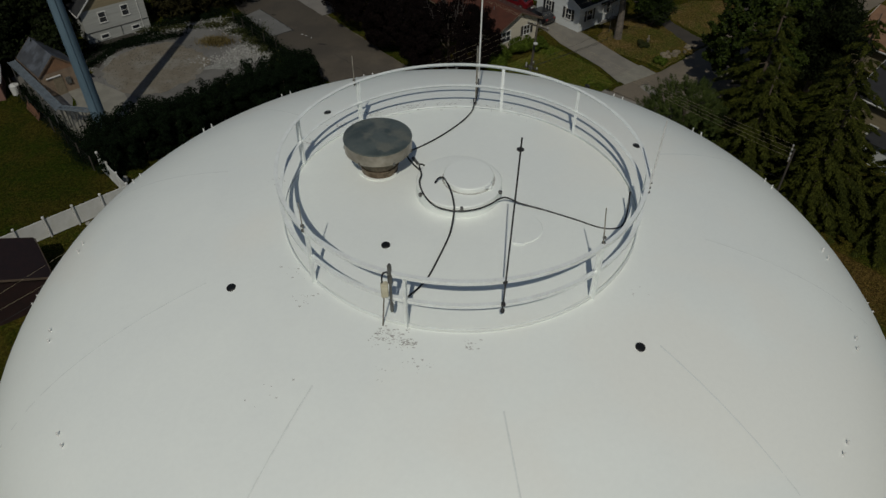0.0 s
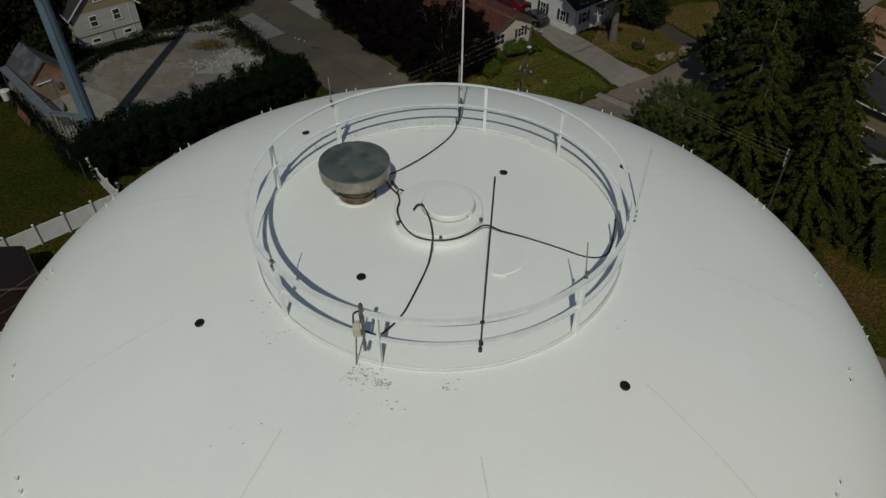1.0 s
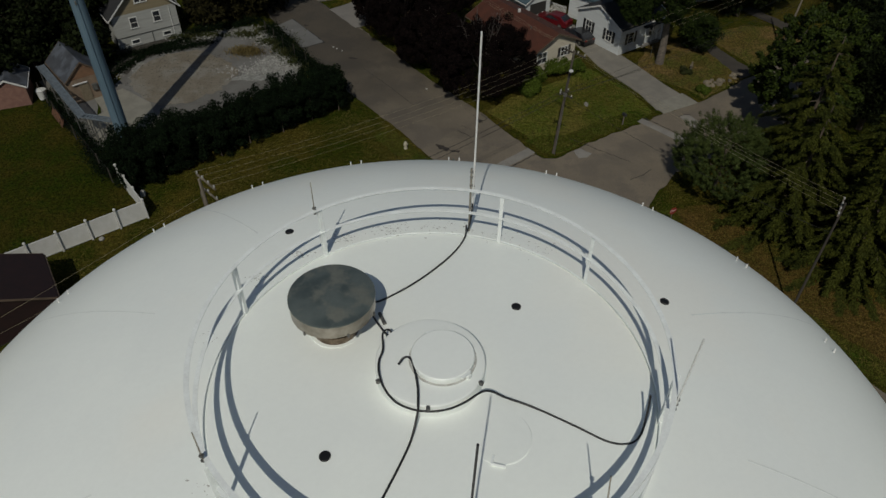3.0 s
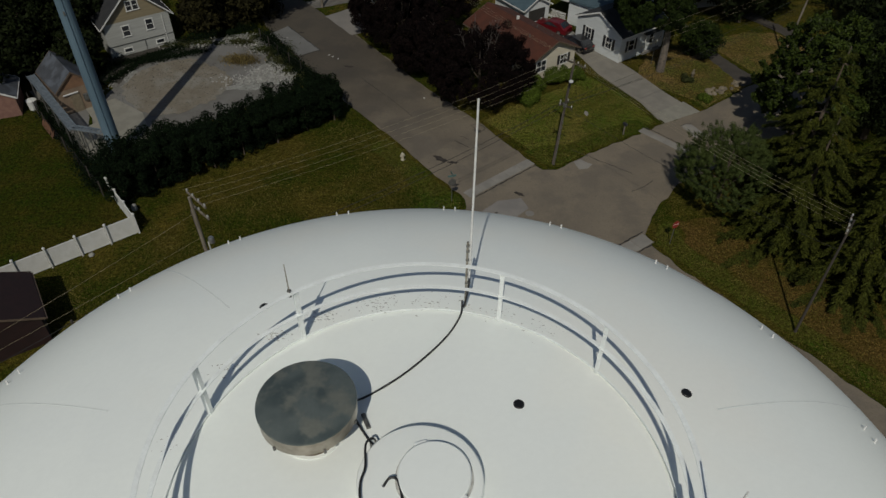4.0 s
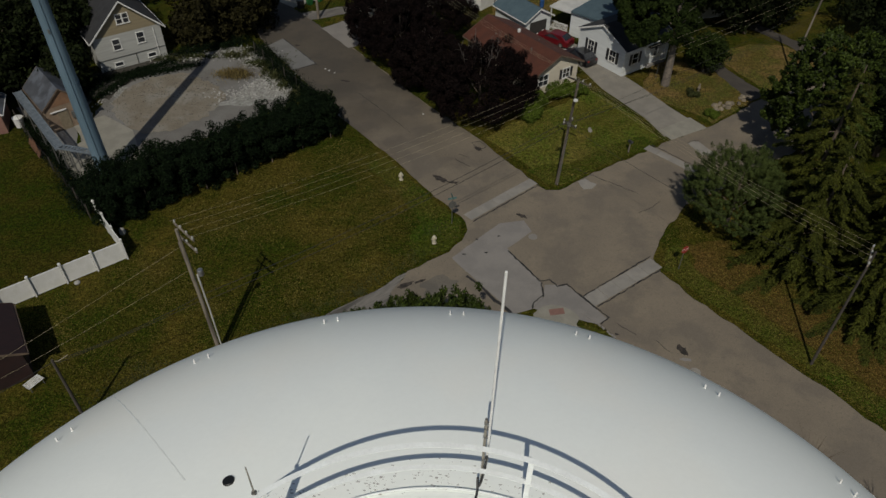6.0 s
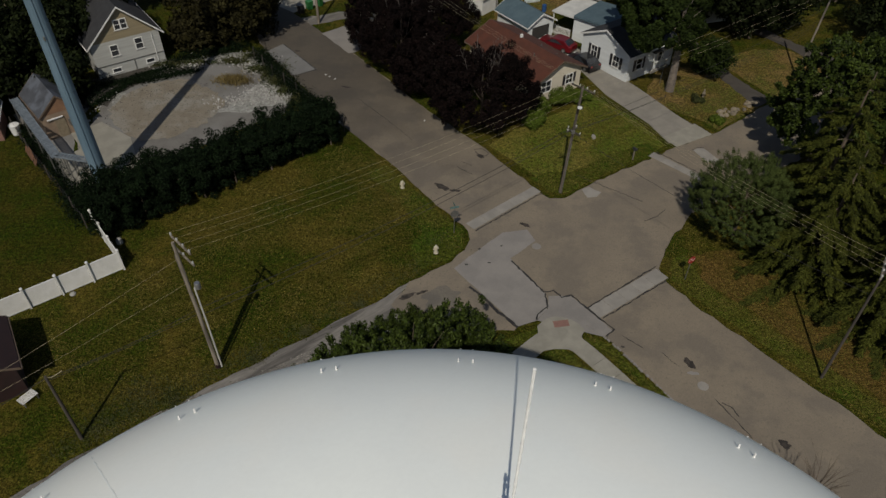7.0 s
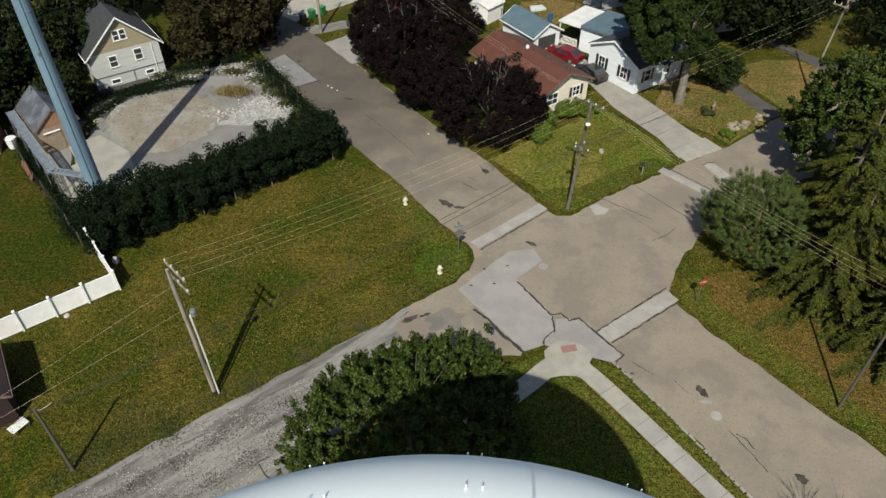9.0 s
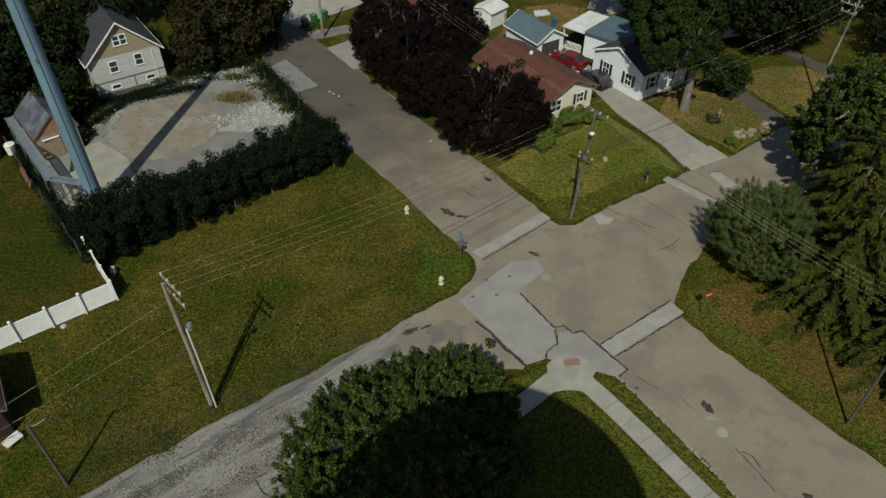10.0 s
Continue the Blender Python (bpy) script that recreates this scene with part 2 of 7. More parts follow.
LEAF_PURPLE = leaf_material("purple_leaves", (0.007568, 0.004472, 0.003956), (0.00473, 0.003096, 0.002838), 0.12)
NEEDLE = leaf_material("green_needles", (0.04915, 0.05449, 0.00916), (0.02456, 0.03028, 0.006104), 0.12, 0.6, 0.05, 0.7)
NEEDLE_BLUE = leaf_material("blue_green_needles", (0.05884, 0.07782, 0.02085), (0.03606, 0.05124, 0.0139), 0.12, 0.6)
BUSH = leaf_material("bush_leaves", (0.07718, 0.1107, 0.01555), (0.05613, 0.0816, 0.01209))
WEED = leaf_material("weeds", (0.0344, 0.04541, 0.01514), (0.05848, 0.05848, 0.02408))

WOOD_POLE = material("weathered_pole", (0.20, 0.172, 0.135), (0.10, 0.085, 0.067), scale=3, rough=0.9, bump=0.3, stretch=(1, 1, 0.15), spread=(0.42, 0.58))
WIRE = material("wire", (0.36, 0.31, 0.20), (0.27, 0.23, 0.15), scale=2, rough=0.5)
WIRE_DARK = material("dark_cable", (0.016, 0.016, 0.015), scale=2, rough=0.85)
CERAMIC = material("insulator", (0.36, 0.36, 0.34), scale=4, rough=0.3)
VINYL = material("white_vinyl", (0.6127, 0.6127, 0.5879), (0.563, 0.563, 0.5299), scale=1.5, rough=0.5, bump=0.03)
SIDING = material("white_siding", (0.57, 0.5938, 0.589), (0.513, 0.5367, 0.532), scale=1.0, rough=0.7, bump=0.2, stretch=(0.2, 0.2, 5))
SIDING_TAN = material("tan_siding", (0.2339, 0.193, 0.117), (0.2047, 0.1696, 0.1053), scale=1.0, rough=0.75, bump=0.2, stretch=(0.2, 0.2, 5))
SIDING_CREAM = material("cream_siding", (0.561, 0.51, 0.408), (0.4998, 0.459, 0.3672), scale=1.0, rough=0.75, bump=0.2, stretch=(0.2, 0.2, 5))
BLOCK_BROWN = material("brown_block", (0.2282, 0.1667, 0.1141), (0.1755, 0.1272, 0.08775), scale=2, rough=0.85, bump=0.2)
GABLE_BROWN = material("brown_panel", (0.2063, 0.1125, 0.06094), (0.1594, 0.08906, 0.05156), scale=1.5, rough=0.8)
TRIM = material("white_trim", (0.68, 0.68, 0.65), scale=2, rough=0.55, bump=0.03)
SHINGLE_GREY = material("dark_grey_shingles", (0.02322, 0.02399, 0.02554), (0.01625, 0.01664, 0.01819), scale=1.5, rough=0.9, fine=14, bump=0.3)
SHINGLE_RED = material("red_brown_shingles", (0.06863, 0.01899, 0.008359), (0.05147, 0.01455, 0.006811), scale=1.0, rough=0.9, fine=16, bump=0.3)
SHINGLE_BLUE = material("blue_grey_shingles", (0.0559, 0.0903, 0.1075), (0.043, 0.0731, 0.0903), scale=1.0, rough=0.85, fine=16, bump=0.25)
ROOF_PALE = material("pale_membrane_roof", (0.46, 0.46, 0.43), (0.38, 0.38, 0.36), scale=0.8, rough=0.7)
ROOF_SHED = material("grey_sheet_roof", (0.05419, 0.05878, 0.0672), (0.03506, 0.03848, 0.04411), scale=0.9, rough=0.7, third=(0.08288, 0.09262, 0.1092), third_scale=0.6)
GLASS = material("window_glass", (0.018, 0.02, 0.024), (0.03, 0.033, 0.038), scale=1.0, rough=0.08, bump=0, coat=0.3)
SHUTTER = material("black_shutter", (0.02, 0.02, 0.022), scale=4, rough=0.5)
DOORWAY_SHADE = material("doorway_shade", (0.03, 0.028, 0.025), scale=2, rough=0.9)
BLUE_POLE = material("pale_blue_paint", (0.1084, 0.1674, 0.2126), (0.08772, 0.1401, 0.18), scale=0.7, rough=0.6, bump=0.05, stretch=(1, 1, 0.3))
SIGN_RED = material("sign_red", (0.252, 0.021, 0.0168), scale=5, rough=0.4, bump=0)
SIGN_GREEN = material("sign_green", (0.09, 0.16, 0.15), scale=5, rough=0.4, bump=0)
BIN_GREEN = material("bin_green", (0.02, 0.13, 0.035), scale=4, rough=0.45)
HYDRANT = material("hydrant_paint", (0.495, 0.45, 0.345), (0.375, 0.3375, 0.2475), scale=6, rough=0.5)
CAR_RED = material("red_car_paint", (0.11, 0.006, 0.010), scale=1, rough=0.3, bump=0, coat=0.3)
CAR_BLACK = material("black_car_paint", (0.010, 0.010, 0.012), scale=1, rough=0.3, bump=0, coat=0.3)
TYRE = material("tyre", (0.02, 0.02, 0.02), scale=8, rough=0.85)
RIM = material("wheel_rim", (0.4, 0.4, 0.4), scale=8, rough=0.35, metal=0.8)
LAMP_GLASS = material("lamp_cover", (0.62, 0.62, 0.6), scale=4, rough=0.3)
DECK_RED = material("red_deck_paint", (0.01944, 0.00648, 0.005616), (0.01296, 0.004752, 0.00432), scale=2, rough=0.7)
PALE_BARK = material("pale_bare_bark", (0.16, 0.135, 0.11), (0.10, 0.085, 0.07), scale=3, rough=0.9, bump=0.4)
POLE_DARK = material("creosoted_pole", (0.055, 0.046, 0.037), (0.035, 0.03, 0.025), scale=3, rough=0.9, bump=0.3, stretch=(1, 1, 0.15))
TRIM_BROWN = material("brown_trim", (0.12, 0.085, 0.06), (0.09, 0.065, 0.045), scale=2, rough=0.7)
TRAY_GREY = material("blue_grey_galvanising", (0.17, 0.20, 0.225), (0.12, 0.145, 0.165), scale=2, rough=0.6, metal=0.2)
STRAW = leaf_material("dry_stalks", (0.21, 0.165, 0.07), (0.15, 0.115, 0.045))
PINK_WALL = material("faded_red_boards", (0.22, 0.12, 0.09), (0.17, 0.09, 0.07), scale=2, rough=0.85)
BLADES = leaf_material("grass_blades", (0.06853, 0.06213, 0.01096), (0.1371, 0.1096, 0.02903), 0.25, 0.8)
DOOR_TAN = material("tan_door", (0.208, 0.168, 0.112), (0.16, 0.132, 0.088), scale=4, rough=0.6)
# an evenly darker white than SIDING, for the gabled house
SIDING_DARKER = material("darker_white_siding", (0.3612, 0.3655, 0.3397), (0.3096, 0.3139, 0.2924), scale=1.0, rough=0.75, bump=0.2, stretch=(0.2, 0.2, 5))
MOUND = material("tan_sand", (0.1624, 0.1428, 0.1101), (0.1375, 0.1176, 0.08626), scale=0.6, rough=0.95, fine=16, bump=0.6, third=(0.177, 0.1651, 0.1377), third_scale=0.35, grain_amount=0.35, speckle=0.25)
STONE_DARK = leaf_material("dark_stones", (0.0473, 0.043, 0.03698), (0.0301, 0.02752, 0.02408), 0.0, 0.9)
STONE_PALE = leaf_material("pale_stones", (0.2193, 0.2083, 0.1827), (0.1608, 0.1498, 0.1279), 0.0, 0.9)
BARE_TWIG = material("grey_twig", (0.095, 0.08, 0.07), (0.06, 0.05, 0.045), scale=3, rough=0.9, bump=0.3)
GRASS_VERGE = grass_material("verge_turf", (0.04154, 0.05341, 0.006132), (0.06231, 0.05934, 0.01088), (0.1142, 0.0989, 0.03363))
RUST = material("rusty_sheet", (0.13, 0.058, 0.028), (0.085, 0.04, 0.022), scale=3, rough=0.85, bump=0.2)
BARREL = material("blue_plastic", (0.02, 0.07, 0.20), scale=4, rough=0.4)
TARP = material("pale_tarp", (0.40, 0.44, 0.43), (0.32, 0.36, 0.35), scale=2, rough=0.6, bump=0.2)
GRASS_BRIGHT = grass_material("pale_turf", (0.0684, 0.07513, 0.009864), (0.1337, 0.1141, 0.02676), (0.2676, 0.2329, 0.08452))
POLE_BROWN = material("brown_pole", (0.105, 0.088, 0.068), (0.05, 0.042, 0.034), scale=3, rough=0.9, bump=0.3, stretch=(1, 1, 0.15), spread=(0.42, 0.58))
WELD = material("weld_bead", (0.765, 0.80, 0.765), (0.72, 0.75, 0.72), scale=6, rough=0.5, bump=0.1)

# ---- building helpers ----
def thing(name, at=(0, 0, 0), turn=0.0, label="", category="", group="", kind=""):
    """An Empty at the base of a thing, which parents its parts."""
    ob = new(name)
    ob.matrix_basis = pose(at[0], at[1], at[2], 0, 0, turn)
    ob.empty_display_size = 0.3
    return tagged(ob, label, category, group, kind)


def mesh_of(name, verts, faces, mat, smooth=False):
    me = bpy.data.meshes.new(name)
    me.from_pydata([tuple(v) for v in verts], [], faces)
    if smooth:
        me.polygons.foreach_set("use_smooth", [True] * len(me.polygons))
    me.materials.append(mat)
    me.update()
    return me


def put(name, me, parent=None, label="", m=None):
    """Links a mesh as one object under a thing or a part."""
    ob = new(name, me)
    if parent is not None:
        ob.parent = parent
    if m is not None:
        ob.matrix_basis = m
    return tagged(ob, label)


class Shape:
    """Collects simple solids into one mesh."""

    def __init__(self):
        self.v, self.f = [], []

    def add(self, verts, faces, m=None):
        k = len(self.v)
        self.v += [tuple(m @ Vector(p)) if m is not None else tuple(p) for p in verts]
        self.f += [tuple(i + k for i in face) for face in faces]
        return self

    def box(self, size, at=(0, 0, 0), turn=0.0, bevel=0.0, m=None):
        """A box whose underside's middle is at 'at', with its upright edges and its top cut off by bevel."""
        x, y, z = size[0] / 2, size[1] / 2, size[2]
        b = min(bevel, x * 0.45, y * 0.45, z * 0.45)
        mm = (m or Matrix.Identity(4)) @ pose(*at, 0, 0, turn)
        if b <= 0:
            vs = [(sx * x, sy * y, h) for h in (0, z) for sx, sy in ((-1, -1), (1, -1), (1, 1), (-1, 1))]
            return self.add(vs, [(3, 2, 1, 0), (4, 5, 6, 7)] + [(i, (i + 1) % 4, (i + 1) % 4 + 4, i + 4) for i in range(4)], mm)
        ring = lambda a, c, h: [(-a + b, -c, h), (a - b, -c, h), (a, -c + b, h), (a, c - b, h), (a - b, c, h), (-a + b, c, h), (-a, c - b, h), (-a, -c + b, h)]
        vs = ring(x, y, 0) + ring(x, y, z - b) + ring(x - b * 0.6, y - b * 0.6, z)
        fs = [tuple(range(7, -1, -1)), tuple(range(16, 24))]
        for k in (0, 8):
            fs += [(k + i, k + (i + 1) % 8, k + 8 + (i + 1) % 8, k + 8 + i) for i in range(8)]
        return self.add(vs, fs, mm)

    def lathe(self, profile, sides=24, m=None):
        """A solid of revolution round z from (radius, height) pairs, closed at both ends."""
        vs, fs = [], []
        for r, z in profile:
            vs += [(r * math.cos(2 * math.pi * i / sides), r * math.sin(2 * math.pi * i / sides), z) for i in range(sides)]
        for k in range(len(profile) - 1):
            fs += [(k * sides + i, k * sides + (i + 1) % sides, (k + 1) * sides + (i + 1) % sides, (k + 1) * sides + i) for i in range(sides)]
        fs += [tuple(range(sides - 1, -1, -1)), tuple(range((len(profile) - 1) * sides, len(profile) * sides))]
        return self.add(vs, fs, m)

    def tube(self, path, radius, sides=8, taper=1.0):
        """A round bar along a path."""
        pts = [Vector(p) for p in path]
        n = len(pts)
        vs, fs = [], []
        side = None
        for k, p in enumerate(pts):
            way = (pts[min(k + 1, n - 1)] - pts[max(k - 1, 0)]).normalized()
            if side is None:
                side = way.orthogonal().normalized()
            side = (side - way * side.dot(way)).normalized()
            up = way.cross(side)
            r = radius * (1 + (taper - 1) * k / max(n - 1, 1))
            vs += [p + (side * math.cos(2 * math.pi * i / sides) + up * math.sin(2 * math.pi * i / sides)) * r for i in range(sides)]
        for k in range(n - 1):
            fs += [(k * sides + i, k * sides + (i + 1) % sides, (k + 1) * sides + (i + 1) % sides, (k + 1) * sides + i) for i in range(sides)]
        fs += [tuple(range(sides - 1, -1, -1)), tuple(range((n - 1) * sides, n * sides))]
        return self.add(vs, fs)

    def slab(self, outline, z0, z1):
        """An upright prism on a plan outline (anticlockwise)."""
        n = len(outline)
        vs = [(x, y, z) for z in (z0, z1) for x, y in outline]
        return self.add(vs, [tuple(range(n - 1, -1, -1)), tuple(range(n, 2 * n))] + [(i, (i + 1) % n, (i + 1) % n + n, i + n) for i in range(n)])

    def mesh(self, name, mat, smooth=False):
        return mesh_of(name, self.v, self.f, mat, smooth)


def spline(points, steps=8):
    """A smooth line through points (Catmull-Rom)."""
    pts = [Vector(p) for p in points]
    pts = [2 * pts[0] - pts[1]] + pts + [2 * pts[-1] - pts[-2]]
    out = []
    for k in range(1, len(pts) - 2):
        a, b, c, d = pts[k - 1:k + 3]
        for s in range(steps):
            t = s / steps
            out.append(0.5 * (2 * b + (c - a) * t + (2 * a - 5 * b + 4 * c - d) * t * t + (3 * b - a - 3 * c + d) * t ** 3))
    return out + [pts[-2]]


def smooth_angle(me, degrees=35):
    me.polygons.foreach_set("use_smooth", [True] * len(me.polygons))
    me.set_sharp_from_angle(angle=radians(degrees))
    return me


def leaves(name, centres, outward, size, mat, rng, aspect=0.6, fold=0.25, heading=None, wild=0.55):
    """One mesh of many small leaves, each of two triangles folded along its rib, that face about outward (and point along heading)."""
    n = len(centres)
    nor = outward + rng.normal(0, wild, (n, 3))
    nor[:, 2] += 0.25
    nor /= np.linalg.norm(nor, axis=1, keepdims=True) + 1e-9
    along = np.cross(nor, rng.normal(0, 1, (n, 3))) if heading is None else heading + rng.normal(0, 0.25, (n, 3))
    along -= nor * (along * nor).sum(1, keepdims=True)
    along /= np.linalg.norm(along, axis=1, keepdims=True) + 1e-9
    across = np.cross(nor, along)
    s = size * rng.uniform(0.65, 1.35, (n, 1))
    tip, base = centres + along * s, centres - along * s
    lift = nor * s * fold
    left, right = centres + across * s * aspect - lift, centres - across * s * aspect - lift
    co = np.stack([base, right, tip, left], 1).reshape(-1, 3).astype(np.float32)
    idx = np.arange(n, dtype=np.int32)[:, None] * 4
    tri = np.concatenate([idx + [0, 1, 2], idx + [0, 2, 3]], 1).reshape(-1)
    me = bpy.data.meshes.new(name)
    me.vertices.add(4 * n)
    me.vertices.foreach_set("co", co.ravel())
    me.loops.add(6 * n)
    me.loops.foreach_set("vertex_index", tri.astype(np.int32))
    me.polygons.add(2 * n)
    me.polygons.foreach_set("loop_start", np.arange(0, 6 * n, 3, dtype=np.int32))
    me.materials.append(mat)
    me.update(calc_edges=True)
    return me


def crown_points(rng, count, clumps, spread):
    """Points and outward ways on the shells of many clumps (x, y, z, radius)."""
    c = np.array(clumps, float)
    weight = c[:, 3] ** 2
    pick = rng.choice(len(c), count, p=weight / weight.sum())
    way = rng.normal(0, 1, (count, 3))
    way /= np.linalg.norm(way, axis=1, keepdims=True)
    r = c[pick, 3:4] * (1 - spread * rng.random((count, 1)) ** 2)
    return c[pick, :3] + way * r * [1, 1, 0.85], way


def clump_crown(rng, radius, bottom, top, number, size, lean=(0.0, 0.0)):
    """Clumps that fill an uneven crown between two heights."""
    out = []
    mid, half = (bottom + top) / 2, (top - bottom) / 2
    for k in range(number):
        way = rng.normal(0, 1, 3)
        way /= np.linalg.norm(way)
        far = rng.uniform(0.35, 0.93) if k > number // 6 else rng.uniform(0, 0.35)
        r = size * rng.uniform(0.7, 1.35)
        out.append((way[0] * radius * far + lean[0] * far, way[1] * radius * far + lean[1] * far, mid + way[2] * half * far, r))
    return out


def trunk_mesh(rng, height, girth, limbs, reach, start=0.3):
    """A tapered trunk with rising limbs."""
    s = Shape()
    bend = rng.normal(0, 0.04 * height, 2)
    line = [(bend[0] * t * t, bend[1] * t * t, height * t) for t in np.linspace(0, 1, 7)]
    s.tube(line, girth, 9, 0.25)
    for k in range(limbs):
        t = start + (0.92 - start) * k / max(limbs - 1, 1)
        a = 2.4 * k + rng.uniform(-0.4, 0.4)
        foot = Vector((bend[0] * t * t, bend[1] * t * t, height * t))
        out = Vector((math.cos(a), math.sin(a), 0)) * reach * rng.uniform(0.6, 1.0) * (1.1 - 0.5 * t)
        s.tube([foot, foot + out * 0.5 + Vector((0, 0, reach * 0.22)), foot + out + Vector((0, 0, reach * 0.55))], girth * 0.38 * (1.15 - t), 6, 0.3)
    return s


def broad_tree(name, at, radius, bottom, top, leaf_mat, label, count=9000, clumps=70, clump_size=1.0, leaf=0.17, seed=1, girth=0.2, lean=(0, 0), category="tree", group="", aspect=0.6):
    rng = np.random.default_rng(seed)
    tree = thing(name, at, 0, label, category, group)
    put("trunk", smooth_angle(trunk_mesh(rng, top * 0.8, girth, 9, radius * 0.75).mesh("trunk", BARK)), tree)
    pts, way = crown_points(rng, count, clump_crown(rng, radius, bottom, top, clumps, clump_size, lean), 0.55)
    put("crown", leaves("crown", pts, way, leaf, leaf_mat, rng, aspect), tree)
    return tree


def lobed_tree(name, at, radius, bottom, top, leaf_mat, label, lobes=150, lobe=0.9, count=60000, leaf=0.08, seed=1, girth=0.25, tall=1.4, upward=0.8, low=-0.3, lean=(0, 0), aspect=0.5, bark=None, offset=(0, 0), category="tree", group="", depth=0.35, wild=0.6):
    """A full crown of leafy lobes that stand out from it, with dark gaps between them."""
    rng = np.random.default_rng(seed)
    tree = thing(name, at, 0, label, category, group)
    put("trunk", smooth_angle(trunk_mesh(rng, top * 0.72, girth, 9, radius * 0.6, 0.3 if bottom < 2 else 0.62).mesh("trunk", bark or BARK)), tree)
    k = np.arange(lobes)
    z = np.clip(1 - (1 - low) * (k + rng.uniform(0, 1, lobes)) / lobes, -1, 1)
    a = k * 2.39996 + rng.uniform(-0.5, 0.5, lobes)
    flat = np.sqrt(1 - z * z)
    way = np.stack([flat * np.cos(a), flat * np.sin(a), z], 1)
    swell = 0.87 + 0.06 * np.cos(2 * a + seed) + 0.05 * np.cos(3 * a + 2 * seed) + 0.05 * np.cos(5 * a + 3 * z) + 0.04 * np.cos(9 * a + 7 * z)
    far = np.where(rng.random(lobes) < 0.8, rng.uniform(0.8, 1.04, lobes), rng.uniform(0.5, 0.8, lobes)) * swell
    base = bottom + (top - bottom) * 0.36
    high = np.where(z > 0, top - base, base - bottom)
    foot = way * far[:, None] * np.stack([radius + 0 * high, radius + 0 * high, high], 1) + np.stack([offset[0] + lean[0] * (z + 0.3), offset[1] + lean[1] * (z + 0.3), base + 0 * z], 1)
    size = lobe * rng.uniform(0.65, 1.35, lobes)
    foot[:, 2] = np.maximum(foot[:, 2], size * 0.6)
    axis = way * [1, 1, 0.5] + [0, 0, upward] + rng.normal(0, 0.2, (lobes, 3))
    axis /= np.linalg.norm(axis, axis=1, keepdims=True)
    pick = rng.choice(lobes, count, p=size ** 2 / (size ** 2).sum())
    d = rng.normal(0, 1, (count, 3))
    d /= np.linalg.norm(d, axis=1, keepdims=True)
    d = np.where(((d * (way[pick] + [0, 0, 0.4])).sum(1) < -0.25)[:, None], -d, d)
    p = d * (size[pick] * (1 - depth * rng.random(count) ** 2))[:, None]
    p = foot[pick] + p + axis[pick] * ((p * axis[pick]).sum(1) * (tall - 1))[:, None]
    p[:, 2] = np.maximum(p[:, 2], 0.05)
    put("crown", leaves("crown", p, d + 0.3 * way[pick], leaf, leaf_mat, rng, aspect, 0.25, d * 0.6 + axis[pick] * 0.7, wild), tree)
    return tree


def conifer(name, at, radius, height, leaf_mat, label, tiers=16, boughs=13, seed=1, bottom=0.3, leaf=0.15, dense=14, category="tree", group="", power=0.8, droop=0.3):
    """A spruce: tiers of drooping boughs, each a rib with hanging side twigs, their needles close round them."""
    rng = np.random.default_rng(seed)
    tree = thing(name, at, 0, label, category, group)
    s = Shape()
    s.tube([(0, 0, 0), (0, 0, height * 0.5), (0, 0, height * 0.97)], 0.016 * height + 0.03, 8, 0.15)
    pts, way, head = [], [], []
    for k in range(tiers):
        t = min(max((k + rng.uniform(-0.35, 0.35)) / tiers, 0.0), 0.97)
        z = bottom + (height - bottom) * t
        reach = radius * (1 - t) ** power + 0.25
        number = max(5, int(boughs * (1 - 0.5 * t)))
        for j in range(number):
            a = 2 * math.pi * (j + 0.5 * (k % 2) + rng.uniform(-0.35, 0.35)) / number
            length = reach * rng.uniform(0.6, 1.15)
            out, side = np.array((math.cos(a), math.sin(a), 0.0)), np.array((-math.sin(a), math.cos(a), 0.0))
            rise = rng.uniform(0.12, 0.3)
            rib = lambda u: out * (u * length) + np.array((0, 0, 1.0)) * (z + length * (rise * u - (rise + droop) * u * u))
            stations = max(3, int(length / 0.34))
            for i in range(stations):
                u = 0.22 + 0.78 * (i + rng.uniform(0, 0.8)) / stations
                for sx in (-1, 0, 1):
                    twig = (0.22 + 0.17 * length * (1 - u) ** 0.7) * rng.uniform(0.7, 1.2) if sx else 0.4
                    n = max(4, int(dense * (0.5 + twig)))
                    v = rng.random((n, 1)) ** 0.8
                    go = out * 0.72 + side * (0.62 * sx)
                    p = rib(min(u, 1.0)) + go * (twig * v) + rng.normal(0, 0.045, (n, 3)) - np.array((0, 0, 1.0)) * (twig * 0.45 * v ** 2 + np.abs(rng.normal(0, 0.04, (n, 1))))
                    pts.append(p)
                    way.append(np.tile(out * 0.3 + (0, 0, 0.9), (n, 1)))
                    head.append(np.tile(go, (n, 1)) - np.array((0, 0, 0.9)) * v)
            if k % 2 == 0 and j % 2 == 0:
                s.tube([tuple(rib(0)), tuple(rib(0.5)), tuple(rib(0.85))], 0.04, 5, 0.4)
    p = np.concatenate(pts)
    p[:, 2] = np.maximum(p[:, 2], 0.05)
    put("trunk", s.mesh("trunk", BARK), tree)
    put("crown", leaves("crown", p, np.concatenate(way), leaf, leaf_mat, rng, 0.26, 0.25, np.concatenate(head), 0.5), tree)
    return tree

# ---- ground, roads and paving ----
def sheet(name, outline, z0, z1, mat, label, category, kind="structure", parent=None):
    ob = put(name, Shape().slab(outline, z0, z1).mesh(name, mat), parent)
    return tagged(ob, label, category, "", kind) if parent is None else tagged(ob, label)


